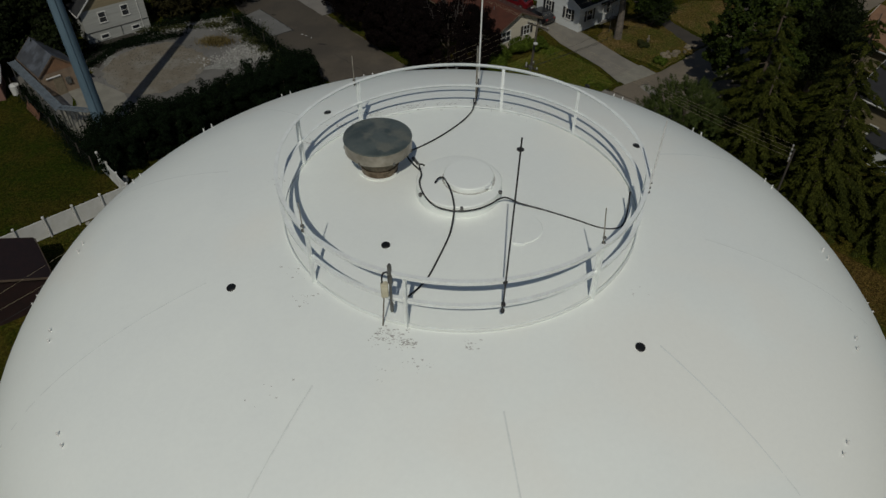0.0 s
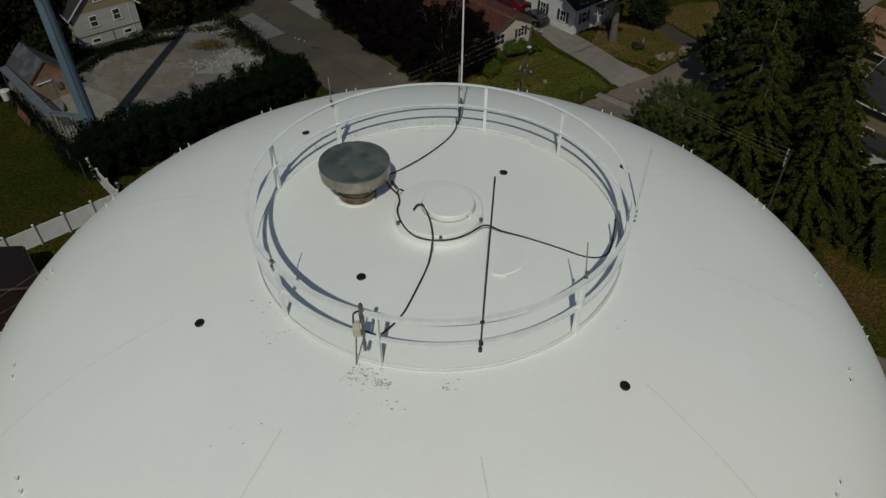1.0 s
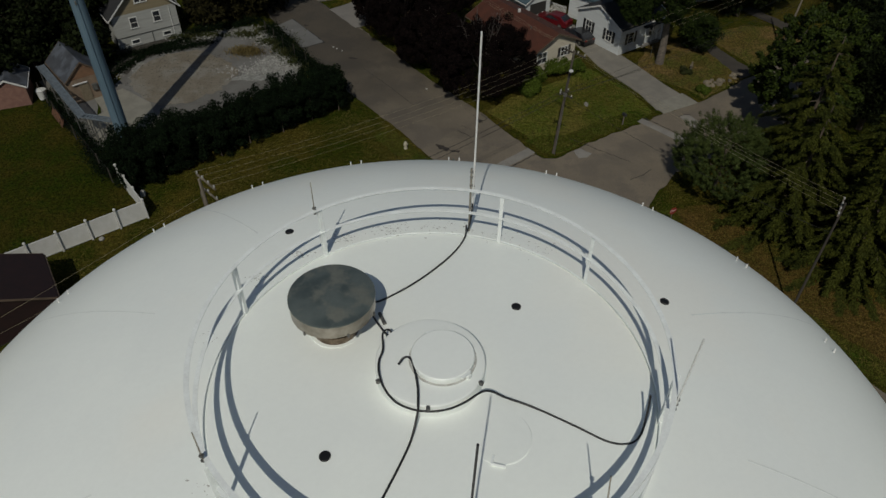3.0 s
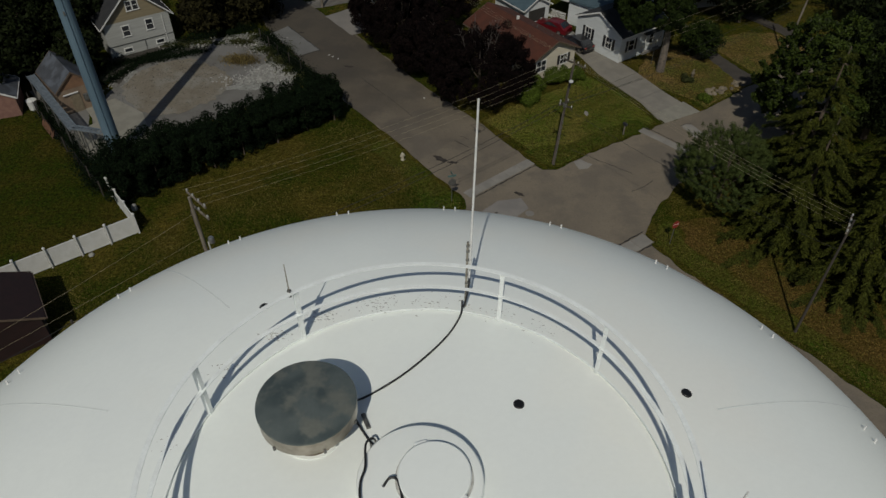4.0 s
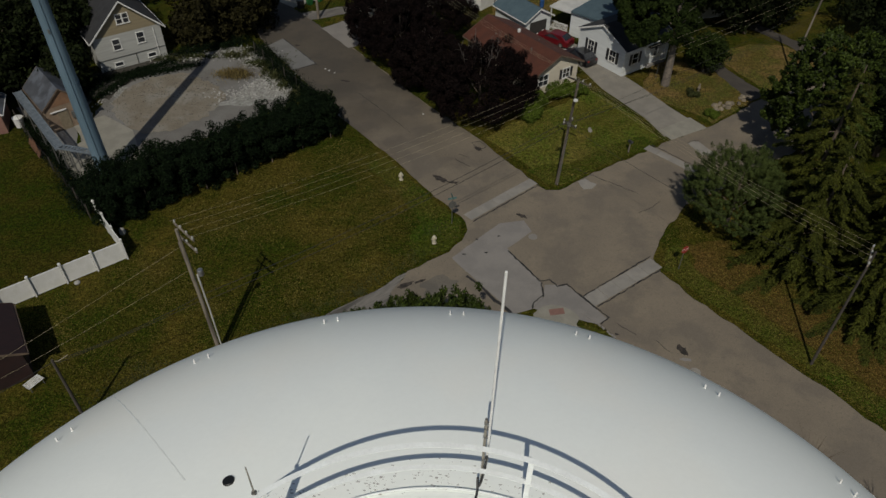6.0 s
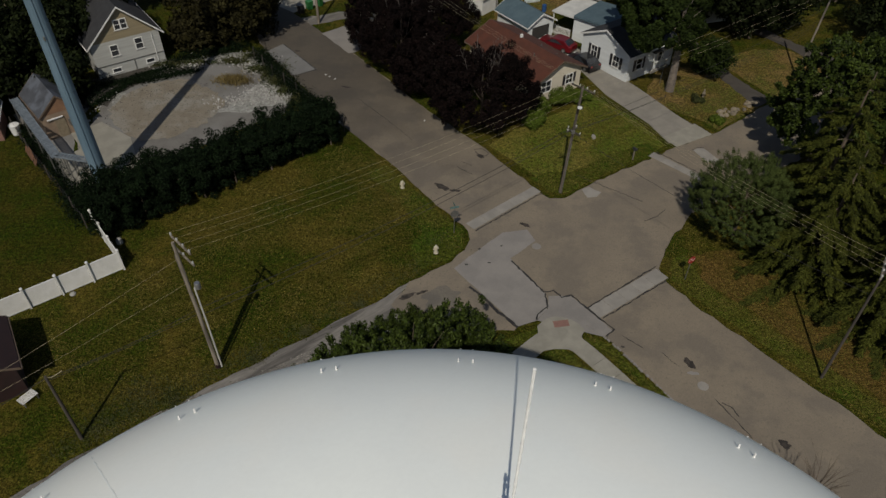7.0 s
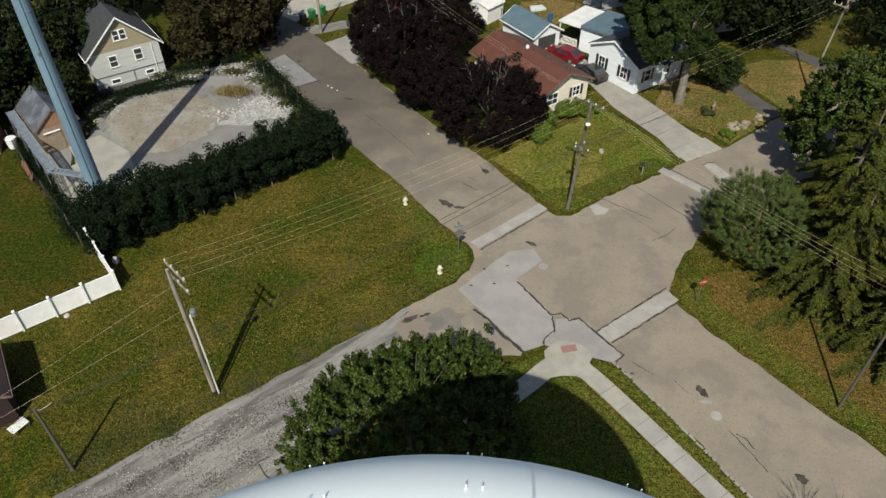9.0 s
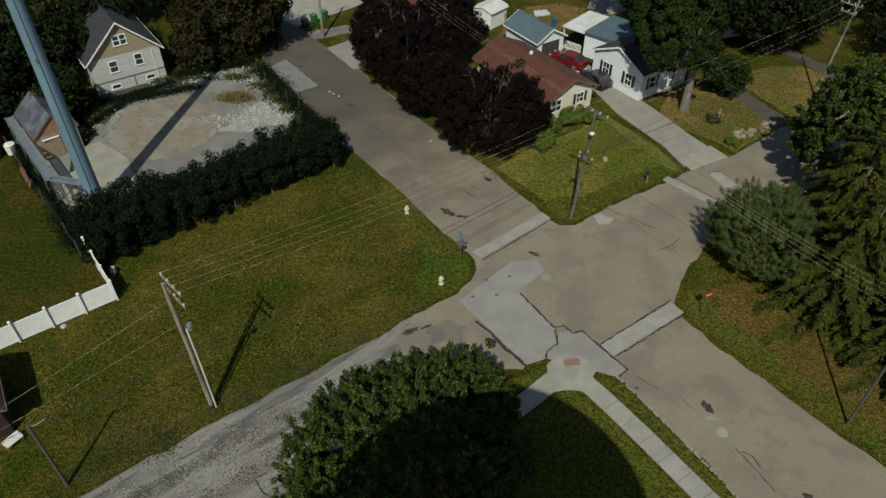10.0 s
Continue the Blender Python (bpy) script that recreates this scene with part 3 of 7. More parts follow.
def rough_edge(points, amount, step, seed):
    """An outline whose edges wander a little."""
    rng = random.Random(seed)
    out = []
    for k, (x, y) in enumerate(points):
        nx, ny = points[(k + 1) % len(points)]
        far = math.hypot(nx - x, ny - y)
        n = max(1, int(far / step)) if far < 60 else 1
        for i in range(n):
            t = i / n
            d = amount if n > 1 else 0
            out.append((x + (nx - x) * t + rng.uniform(-d, d), y + (ny - y) * t + rng.uniform(-d, d)))
    return out


def make_ground():
    """Gently uneven near the tower, level out to the horizon."""
    xs = [-2500, -900, -300, -150] + list(np.linspace(-80, 80, 41)) + [150, 300, 900, 2500]
    ys = [-2500, -900, -300, -100] + list(np.linspace(-10, 150, 41)) + [220, 400, 900, 2500]
    nx = len(xs)
    vs = [(x, y, 0.0) for y in ys for x in xs]
    fs = [(j * nx + i, j * nx + i + 1, (j + 1) * nx + i + 1, (j + 1) * nx + i) for j in range(len(ys) - 1) for i in range(nx - 1)]
    ob = put("ground", mesh_of("ground", vs, fs, GRASS))
    tagged(ob, "mown lawn with dry brown and green patches", "ground", "", "structure")


make_ground()

sheet("lawn", rough_edge([(-26.8, 47.6), (-30.8, 52.0), (-45.2, 66.0), (-62.0, 48.0), (-40.0, 35.6), (-33.6, 41.6)], 0.15, 1.2, 21), -0.05, 0.010, GRASS_LUSH, "lush green lawn inside the white fence", "lawn")
sheet("lawn", rough_edge([(19.0, 78.6), (19.6, 75.8), (22.2, 73.6), (25.0, 71.0), (31.0, 76.0), (27.2, 83.6), (22.0, 84.6)], 0.3, 1.0, 22), -0.05, 0.012, GRASS_DRY, "dry brown front lawn of the cottage", "lawn")
sheet("lawn", rough_edge([(2.0, 95.5), (5.5, 104.5), (10.6, 106.0), (13.4, 104.2), (13.0, 100.5), (10.0, 97.8), (6.0, 95.0)], 0.3, 1.0, 27), -0.05, 0.012, GRASS_DRY, "dry back lawn behind the garage", "lawn")
sheet("parking_pad", rough_edge([(13.8, 104.7), (15.9, 102.2), (20.5, 104.8), (19.5, 108.8), (14.5, 107.2)], 0.1, 0.8, 28), -0.05, 0.03, CONCRETE_OLD, "grey concrete pad behind the houses", "pavement")
sheet("lawn", rough_edge([(32.8, 77.8), (33.8, 78.4), (41.0, 84.5), (38.2, 89.4), (34.0, 89.6), (28.9, 87.0), (30.3, 82.0)], 0.3, 1.0, 23), -0.05, 0.012, GRASS_DRY, "dry brown lawn by the far pole", "lawn")
sheet("lawn", rough_edge([(8.6, 59.1), (1.9, 66.6), (4.6, 69.4), (9.6, 73.4), (13.4, 76.8), (17.4, 72.0), (19.2, 67.6), (11.9, 62.0)], 0.2, 0.8, 24), -0.05, 0.009, GRASS_BRIGHT, "straw-flecked corner lawn before the low house", "lawn")
sheet("lawn", rough_edge([(18.4, 51.6), (18.8, 48.8), (21.2, 46.0), (24.6, 42.0), (27.8, 38.4), (34.0, 30.0), (38.5, 32.0), (32.0, 41.0), (27.5, 47.0), (22.0, 52.6)], 0.3, 0.9, 25), -0.05, 0.010, GRASS_OLIVE, "dry lawn under the spruces", "lawn")
for k, pts in enumerate(([(16.5, 50.9), (16.1, 48.8), (19.4, 44.8), (23.4, 40.2), (26.5, 36.6), (30.6, 31.6), (32.0, 32.6), (27.6, 38.2), (24.4, 41.8), (21.0, 45.8), (18.6, 48.8), (18.2, 51.8)],
                         [(7.4, 59.4), (8.6, 59.0), (11.9, 61.8), (19.2, 67.0), (17.4, 68.0), (13.0, 65.2), (9.8, 62.6), (7.4, 62.4), (5.8, 61.4)],
                         [(-7.6, 62.6), (-3.4, 57.4), (-0.2, 53.6), (0.1, 51.6), (-1.2, 50.0), (-3.2, 48.5), (-4.4, 50.4), (-3.6, 53.2), (-5.6, 57.0), (-9.4, 61.2)],
                         [(9.6, 42.4), (10.9, 41.6), (14.9, 36.0), (18.0, 31.4), (24.0, 24.2), (23.0, 23.6), (17.2, 31.0), (14.2, 35.4), (10.6, 40.6), (8.9, 42.2)],
                         [(4.2, 42.4), (5.6, 43.0), (5.9, 42.6), (4.2, 41.2), (1.6, 38.8), (0.4, 38.6), (2.2, 41.2)])):
    sheet("verge", rough_edge(pts, 0.22, 0.7, 70 + k), -0.05, 0.014, GRASS_VERGE, "greener turf along the street's edge", "lawn")
sheet("lawn", rough_edge([(1.4, 36.4), (4.6, 39.3), (6.3, 40.9), (7.3, 41.3), (8.1, 40.5), (10.7, 37.3), (14.6, 31.9), (20.0, 24.6), (13.0, 20.0), (6.0, 27.0), (1.0, 33.0)], 0.12, 0.8, 26), -0.05, 0.011, GRASS_VERGE, "straw-flecked lawn inside the sidewalk's bend", "lawn")
street = [(36.0, 11.5), (16.8, 33.4), (14.5, 36.9), (10.5, 42.4), (9.4, 44.0), (6.0, 45.3), (4.3, 43.3), (3.9, 42.8), (-2.6, 42.0), (-5.2, 44.6), (-4.0, 47.2),
          (-1.0, 49.7), (0.1, 51.1), (0.5, 52.4), (0.3, 53.6), (-3.0, 57.5), (-7.6, 63.4), (-12.8, 69.3), (-18.2, 76.6), (-24.4, 84.8), (-29.8, 94.2), (-52.0, 128.0), (-46.0, 132.0),
          (-25.6, 98.2), (-20.1, 91.8), (-13.3, 84.1), (-4.7, 73.0), (1.2, 66.3), (5.6, 60.6), (6.5, 59.2), (7.4, 58.4), (8.6, 58.5), (11.9, 61.3), (20.6, 67.6), (25.0, 70.4), (33.3, 77.8), (62.0, 103.0),
          (68.0, 97.0), (38.0, 71.0), (28.0, 63.2), (19.6, 57.0), (17.2, 53.6), (16.1, 51.4), (15.5, 49.8), (15.8, 48.2), (19.0, 44.2), (23.0, 39.7), (26.1, 36.1), (44.0, 15.0)]
sheet("road", rough_edge(street, 0.13, 0.8, 3), -0.1, 0.03, ASPHALT, "worn sun-bleached brown-grey asphalt street crossing", "road")
sheet("road", rough_edge([(0.05, 54.0), (-3.0, 57.5), (-7.6, 63.4), (-12.8, 69.3), (-18.2, 76.6), (-24.4, 84.8), (-29.8, 94.2), (-52.0, 128.0), (-46.0, 132.0), (-25.6, 98.2), (-20.1, 91.8), (-13.3, 84.1), (-4.7, 73.0), (1.2, 66.3), (5.6, 60.6), (5.95, 59.9)], 0.1, 0.8, 33), -0.1, 0.034, ASPHALT_SIDE, "brown-grey asphalt of the side street, darker towards its far end", "road")
alley = [(-2.4, 42.2), (-9.7, 33.2), (-18.2, 25.6), (-60.0, -12.0), (-64.0, -7.0), (-22.6, 31.0), (-19.1, 34.3), (-14.1, 38.3), (-7.4, 44.1), (-3.8, 47.3), (-5.0, 44.7)]
sheet("gravel_alley", rough_edge(alley, 0.22, 1.0, 4), -0.1, 0.02, GRAVEL, "rutted pale gravel alley beside the lawn", "road")
sheet("gravel_lot", rough_edge([(-37.0, 60.6), (-33.0, 56.4), (-19.0, 71.5), (-18.6, 74.6), (-22.0, 79.6), (-26.2, 84.6), (-33.0, 82.2), (-39.2, 74.0)], 0.35, 1.2, 5), -0.1, 0.02, SAND,
      "dusty tan gravel lot round the blue pole", "ground")

sheet("gravel_yard", rough_edge([(-46.8, 69.0), (-35.4, 56.8), (-33.2, 56.6), (-37.2, 60.8), (-39.0, 66.0), (-40.0, 72.0), (-43.5, 73.5)], 0.2, 0.9, 51), -0.05, 0.016, SAND, "trodden gravel round the equipment hut", "ground")
# dark sheet standing in for tree shade and weeds on this ground
sheet("bare_soil", rough_edge([(-42.6, 68.6), (-39.2, 71.9), (-38.0, 71.4), (-37.6, 74.6), (-35.0, 78.6), (-30.6, 81.0), (-33.0, 83.2), (-39.0, 79.2), (-43.6, 75.6), (-45.4, 71.2)], 0.25, 0.8, 52), -0.05, 0.028, SHADE_AND_WEEDS, "dark sheet painted for tree shade and weeds behind the hut and below the house", "ground")

# concrete set into the street
sheet("concrete_apron", rough_edge([(-0.7, 48.9), (4.2, 43.1), (5.5, 43.7), (6.4, 44.9), (6.4, 46.5), (3.8, 50.3), (5.9, 52.6), (5.3, 54.0), (3.2, 53.5)], 0.04, 0.8, 6), -0.1, 0.036, CONCRETE_OLD,
      "grey concrete patch across the alley mouth", "pavement")
sheet("concrete_gutter", rough_edge([(5.6, 43.8), (10.3, 42.5), (11.0, 43.1), (8.3, 46.4), (6.6, 46.3), (6.45, 44.9)], 0.03, 0.8, 7), -0.1, 0.034, CONCRETE_OLD, "grey concrete gutter slab at the street corner", "pavement")


def strip_of_slabs(name, a, b, width, count, mat, label, top=0.045):
    """A straight row of cast slabs from a to b, each a piece of its own."""
    a, b = Vector(a), Vector(b)
    way = (b - a).normalized()
    length = (b - a).length / count
    holder = thing(name, (a.x, a.y, 0), math.degrees(math.atan2(way.y, way.x)), label, "pavement", "", "structure")
    me = Shape().box((length - 0.025, width, 0.14), (0, 0, top - 0.14), 0, 0.012).mesh("slab", mat)
    for k in range(count):
        put("slab", me, holder, m=pose((k + 0.5) * length, 0, random.uniform(-0.004, 0.004)))
    return holder


strip_of_slabs("crossing_strip", (0.45, 54.1), (6.35, 59.7), 1.0, 5, CONCRETE, "pale concrete strip across the side street")
strip_of_slabs("crossing_strip", (9.85, 44.75), (15.65, 49.35), 1.25, 5, CONCRETE, "pale concrete strip across the main street")
strip_of_slabs("crossing_strip", (17.6, 66.0), (21.6, 62.2), 0.9, 4, CONCRETE, "pale concrete strip across the far street")
sheet("concrete_patch", [(-24.4, 84.8), (-20.0, 79.1), (-17.7, 80.9), (-22.9, 86.9)], -0.1, 0.044, CONCRETE_WORN, "rectangular grey concrete patch in the street", "pavement")
sheet("concrete_patch", [(21.8, 66.9), (22.3, 67.3), (22.9, 67.3), (23.95, 65.4), (23.4, 64.95), (22.7, 64.9)], -0.1, 0.04, CONCRETE, "small pale concrete patch in the street", "pavement")
sheet("concrete_patch", rough_edge([(10.4, 59.9), (11.2, 60.3), (12.1, 59.6), (11.6, 58.9), (10.8, 58.7)], 0.12, 0.5, 8), -0.1, 0.036, CONCRETE, "broken pale concrete at the lawn's edge", "pavement")


def make_sidewalk():
    """Curving slabs from the alley round the corner and along the street."""
    line = spline([(0.6, 36.6, 0), (2.6, 38.6, 0), (4.5, 40.4, 0), (6.1, 42.0, 0), (7.3, 42.45, 0), (8.5, 41.45, 0), (10.65, 38.85, 0), (13.5, 35.15, 0), (15.3, 32.8, 0), (22.0, 24.2, 0), (30.0, 14.0, 0)], 12)
    far = [0.0]
    for p, q in zip(line, line[1:]):
        far.append(far[-1] + (q - p).length)
    holder = thing("sidewalk", (0, 0, 0), 0, "pale concrete sidewalk curving round the grassy corner", "pavement", "", "structure")

    def point(s):
        k = max(i for i in range(len(far) - 1) if far[i] <= s + 1e-6)
        t = (s - far[k]) / (far[k + 1] - far[k])
        return line[k].lerp(line[k + 1], min(t, 1)), (line[k + 1] - line[k]).normalized()
    s, step = 0.0, 1.55
    while s + step < far[-1]:
        rows = [point(s + 0.012 + (step - 0.024) * t) for t in (0, 0.25, 0.5, 0.75, 1)]
        left = [(p.x - w.y * 0.69, p.y + w.x * 0.69) for p, w in rows]
        right = [(p.x + w.y * 0.69, p.y - w.x * 0.69) for p, w in rows]
        put("slab", Shape().slab(right + left[::-1], -0.08, 0.06 + random.uniform(-0.005, 0.005)).mesh("slab", CONCRETE_NEW if s < 14 else CONCRETE), holder)
        s += step
    put("ramp", Shape().slab([(5.7, 40.85), (6.74, 41.14), (7.68, 41.16), (8.4, 40.75), (9.0, 41.4), (8.7, 42.4)] + [(p.x, p.y) for p in spline([(9.0, 43.0, 0), (8.6, 43.6, 0), (7.9, 44.05, 0), (7.1, 44.2, 0), (6.3, 43.95, 0), (5.6, 43.2, 0)], 5)], -0.08, 0.05).mesh("ramp", CONCRETE_NEW), holder)
    put("tactile_pad", Shape().slab([(6.85, 43.1), (7.95, 43.35), (7.85, 43.95), (6.75, 43.7)], 0.0, 0.062).mesh("tactile_pad", BRICK_PAD), holder, "red ribbed tactile pad")


make_sidewalk()
# kerb along the near side of the street
kerb = Shape()
chip = random.Random(17)
kp = spline([(9.2, 43.5, 0), (10.7, 42.0, 0), (12.6, 39.45, 0), (14.7, 36.5, 0), (17.8, 32.0, 0), (24.0, 24.8, 0), (36.0, 10.5, 0)], 14)
for p, q in zip(kp, kp[1:]):
    if chip.random() < 0.14:
        continue
    mid, way = (p + q) / 2, q - p
    kerb.box((way.length * chip.uniform(0.7, 0.99), chip.uniform(0.1, 0.19), 0.2), (mid.x + chip.uniform(-0.03, 0.03), mid.y + chip.uniform(-0.03, 0.03), chip.uniform(-0.13, -0.09)), math.degrees(math.atan2(way.y, way.x)) + chip.uniform(-4, 4), 0.025)
tagged(put("kerb", kerb.mesh("kerb", CONCRETE_OLD)), "chipped low concrete kerb beside the street", "kerb", "", "structure")

sheet("sand_mound", rough_edge([(-37.6, 70.8), (-37.2, 73.6), (-35.3, 76.4), (-31.6, 77.6), (-27.4, 74.9), (-25.8, 72.7), (-26.7, 68.9), (-29.3, 65.9), (-32.3, 65.0), (-35.7, 67.7)], 0.24, 0.55, 15), -0.1, 0.05, MOUND, "low spread of tan sand on the lot", "ground")
# white gravel spilled over the back of the lot
for k, pts in enumerate(([(-29.4, 83.6), (-28.6, 81.6), (-24.0, 81.0), (-22.6, 82.8), (-26.2, 85.0)], [(-24.8, 74.0), (-22.8, 71.8), (-18.8, 73.4), (-18.9, 75.6), (-22.2, 79.4), (-23.4, 77.2)],
                         [(-35.8, 79.2), (-33.0, 80.2), (-30.6, 81.4), (-30.4, 82.6), (-33.2, 82.2), (-36.4, 79.8)], [(-37.6, 70.8), (-36.2, 69.8), (-36.6, 73.4), (-37.8, 75.0)], [(-26.2, 70.6), (-23.6, 70.6), (-22.0, 72.6), (-24.6, 73.6)])):
    sheet("white_gravel", rough_edge(pts, 0.45, 0.7, 60 + k), -0.05, 0.034 + 0.004 * k, WHITE_GRAVEL, "spilled white gravel at the lot's edge", "gravel")

# driveways and pads
sheet("driveway", [(12.4, 82.6), (14.6, 77.2), (18.3, 71.5), (19.7, 68.0), (23.6, 70.4), (21.4, 73.6), (18.7, 78.4), (17.4, 80.4), (14.2, 86.0), (10.6, 90.6), (8.4, 89.0)], -0.1, 0.035, CONCRETE_DRIVE, "worn concrete driveway between two houses", "driveway")
sheet("driveway_apron", [(19.3, 69.1), (20.3, 67.4), (24.3, 69.9), (23.0, 71.8)], -0.1, 0.045, CONCRETE_NEW, "freshly poured pale concrete driveway apron", "driveway")
sheet("driveway", rough_edge([(27.0, 84.5), (28.3, 81.1), (30.2, 75.6), (32.4, 77.2), (29.9, 81.8), (28.4, 87.0), (26.8, 92.0), (25.4, 91.5)], 0.14, 0.7, 9), -0.1, 0.025, DRIVE_DARK, "cracked narrow asphalt driveway", "driveway")
sheet("driveway", rough_edge([(40.6, 84.5), (43.2, 86.9), (41.8, 88.9), (39.4, 91.2), (36.6, 95.5), (34.8, 94.5), (38.4, 89.6)], 0.12, 0.8, 10), -0.1, 0.025, DRIVE_DARK, "dark asphalt driveway beside a lawn", "driveway")
sheet("driveway", rough_edge([(-18.8, 90.1), (-14.5, 84.9), (-12.0, 87.4), (-15.6, 93.2)], 0.1, 1.0, 11), -0.1, 0.035, CONCRETE_OLD, "grey concrete driveway under the maroon tree", "driveway")
sheet("concrete_lot", [(-30.4, 101.3), (-23.6, 96.0), (-16.0, 104.0), (-24.0, 112.0)], -0.1, 0.035, CONCRETE_NEW, "bright concrete parking pad beside the street", "pavement")
sheet("gravel_track", rough_edge([(-22.8, 94.2), (-20.8, 92.3), (-13.2, 96.0), (-13.4, 98.6)], 0.25, 0.9, 12), -0.1, 0.02, GRAVEL, "pale gravel track with grass between its ruts", "road")

def blotch(name, at, size, mat, label, seed, category="road patch", z=0.046, squash=0.7, turn=0.0):
    rng = random.Random(seed)
    n = 22
    pts = []
    for i in range(n):
        a = 2 * math.pi * i / n
        r = size * (0.85 + 0.2 * math.sin(2 * a + seed) + 0.14 * math.sin(5 * a + 2.3 * seed) + rng.uniform(-0.08, 0.08))
        x, y = r * math.cos(a), r * squash * math.sin(a)
        c, s = math.cos(turn), math.sin(turn)
        pts.append((at[0] + c * x - s * y, at[1] + s * x + c * y))
    sheet(name, pts, 0.0, z, mat, label, category)


def disc(name, at, size, mat, label):
    sheet(name, [(at[0] + size * math.cos(k * math.pi / 16), at[1] + size * math.sin(k * math.pi / 16)) for k in range(32)], 0.0, 0.042, mat, label, "road patch")


blotch("tar_patch", (15.92, 40.4), 0.5, PATCHES, "dark broken asphalt patch", 1, squash=0.75, turn=1.9)
blotch("pale_patch", (16.0, 39.55), 0.4, CONCRETE_OLD, "pale worn spot in the asphalt", 2, squash=0.5, z=0.04)
disc("manhole_cover", (16.42, 38.5), 0.37, CONCRETE, "round pale manhole collar in the street")
blotch("worn_asphalt", (-1.5, 45.7), 1.9, DRIVE_WORN, "greyer worn asphalt at the lane's mouth", 61, squash=0.55, turn=0.5, z=0.043)
blotch("broken_edge", (-4.1, 45.6), 0.85, PATCHES, "dark broken asphalt along the lane's edge", 62, squash=0.28, turn=0.45)
blotch("broken_edge", (-3.0, 46.1), 0.5, PATCHES, "dark broken asphalt along the lane's edge", 63, squash=0.3, turn=0.4)
blotch("tar_patch", (20.5, 34.3), 0.45, PATCHES, "small dark asphalt patch", 4)
disc("manhole_cover", (5.95, 51.9), 0.38, CONCRETE, "round pale manhole collar at the crossing")
blotch("tar_patch", (5.1, 54.6), 0.55, PATCHES, "dark stained asphalt by the concrete", 6, squash=0.4, turn=-0.7)
blotch("tar_patch", (-2.2, 59.5), 0.8, PATCHES, "dark broken patch at the street edge", 7, squash=0.55, turn=-0.8)
blotch("tar_patch", (-1.0, 59.0), 0.5, PATCHES, "dark asphalt stain", 8, squash=0.5)
blotch("tar_patch", (-13.7, 77.0), 0.55, PATCHES, "dark blot in the street", 9, squash=0.45)
blotch("tar_patch", (-20.8, 85.2), 0.4, PATCHES, "dark blot in the street", 10, squash=0.5)
blotch("tar_patch", (1.2, 64.6), 0.6, PATCHES, "faint dark ring of asphalt", 11, squash=0.4, turn=-0.8)
for k, (x, y) in enumerate([(1.3, 51.3), (3.1, 51.8), (2.1, 49.7), (0.3, 49.4), (11.5, 41.6)]):
    blotch("tar_spot", (x, y), 0.14, TAR, "small black tar spot", 30 + k, "tar spot", 0.047)


def crack(points, width, label, seed, z=0.048):
    """A wandering strip of tar."""
    rng = random.Random(seed)
    line = []
    for (ax, ay), (bx, by) in zip(points, points[1:]):
        n = max(2, int(math.hypot(bx - ax, by - ay) / 0.25))
        line += [Vector((ax + (bx - ax) * i / n + rng.uniform(-0.05, 0.05), ay + (by - ay) * i / n + rng.uniform(-0.05, 0.05), 0)) for i in range(n)]
    line.append(Vector((*points[-1], 0)))
    vs, fs = [], []
    for k, p in enumerate(line):
        way = (line[min(k + 1, len(line) - 1)] - line[max(k - 1, 0)]).normalized()
        w = width * rng.uniform(0.4, 1.3) / 2
        for s in (-1, 1):
            for h in (0.0, z):
                vs.append((p.x - way.y * w * s, p.y + way.x * w * s, h))
        if k:
            a, b = 4 * (k - 1), 4 * k
            fs += [(a + 1, a + 3, b + 3, b + 1), (a, b, b + 2, a + 2)[::-1], (a, a + 1, b + 1, b), (a + 3, a + 2, b + 2, b + 3)]
    tagged(put("tar_seam", mesh_of("tar_seam", vs, fs, TAR)), label, "tar seam", "tar seams in the street", "structure")


crack([(3.9, 50.0), (6.3, 46.7), (7.0, 46.9), (7.6, 46.2), (8.3, 46.5), (9.8, 44.7), (11.1, 43.2), (10.5, 42.5)], 0.15, "black tar seam round the concrete", 1)
crack([(6.35, 46.5), (6.45, 45.2), (5.7, 44.4), (5.6, 43.8)], 0.14, "black tar seam round the concrete", 2)
crack([(0.6, 46.9), (1.6, 46.0), (2.6, 44.6), (4.2, 43.0)], 0.22, "black crumbling edge of the concrete", 3)
crack([(9.5, 45.3), (15.3, 50.1)], 0.11, "black tar seam beside a crossing strip", 4)
crack([(10.4, 44.2), (15.8, 48.5)], 0.11, "black tar seam beside a crossing strip", 5)
crack([(0.9, 53.5), (6.8, 59.2)], 0.10, "black tar seam beside a crossing strip", 6)
crack([(-17.7, 80.8), (-22.8, 86.8)], 0.12, "black tar seam beside a concrete patch", 7)
crack([(-20.0, 79.0), (-17.6, 80.8)], 0.12, "black tar seam beside a concrete patch", 8)
crack([(17.0, 37.4), (17.9, 35.9), (18.6, 34.6)], 0.05, "thin black crack in the asphalt", 10)
crack([(10.2, 62.0), (15.6, 58.4)], 0.03, "thin black crack in the asphalt", 11)
crack([(18.1, 66.5), (21.9, 62.75)], 0.07, "black tar seam beside a crossing strip", 22)
crack([(21.65, 66.9), (22.25, 67.4), (22.95, 67.4)], 0.08, "black tar seam beside a concrete patch", 23)
crack([(17.4, 57.4), (16.4, 56.4), (15.2, 55.6)], 0.035, "rough dark crack in the asphalt", 13)
crack([(0.6, 65.6), (1.3, 65.9), (2.0, 65.2), (1.7, 64.6), (1.0, 64.8), (0.6, 65.6)], 0.07, "tar ring in the street", 14)
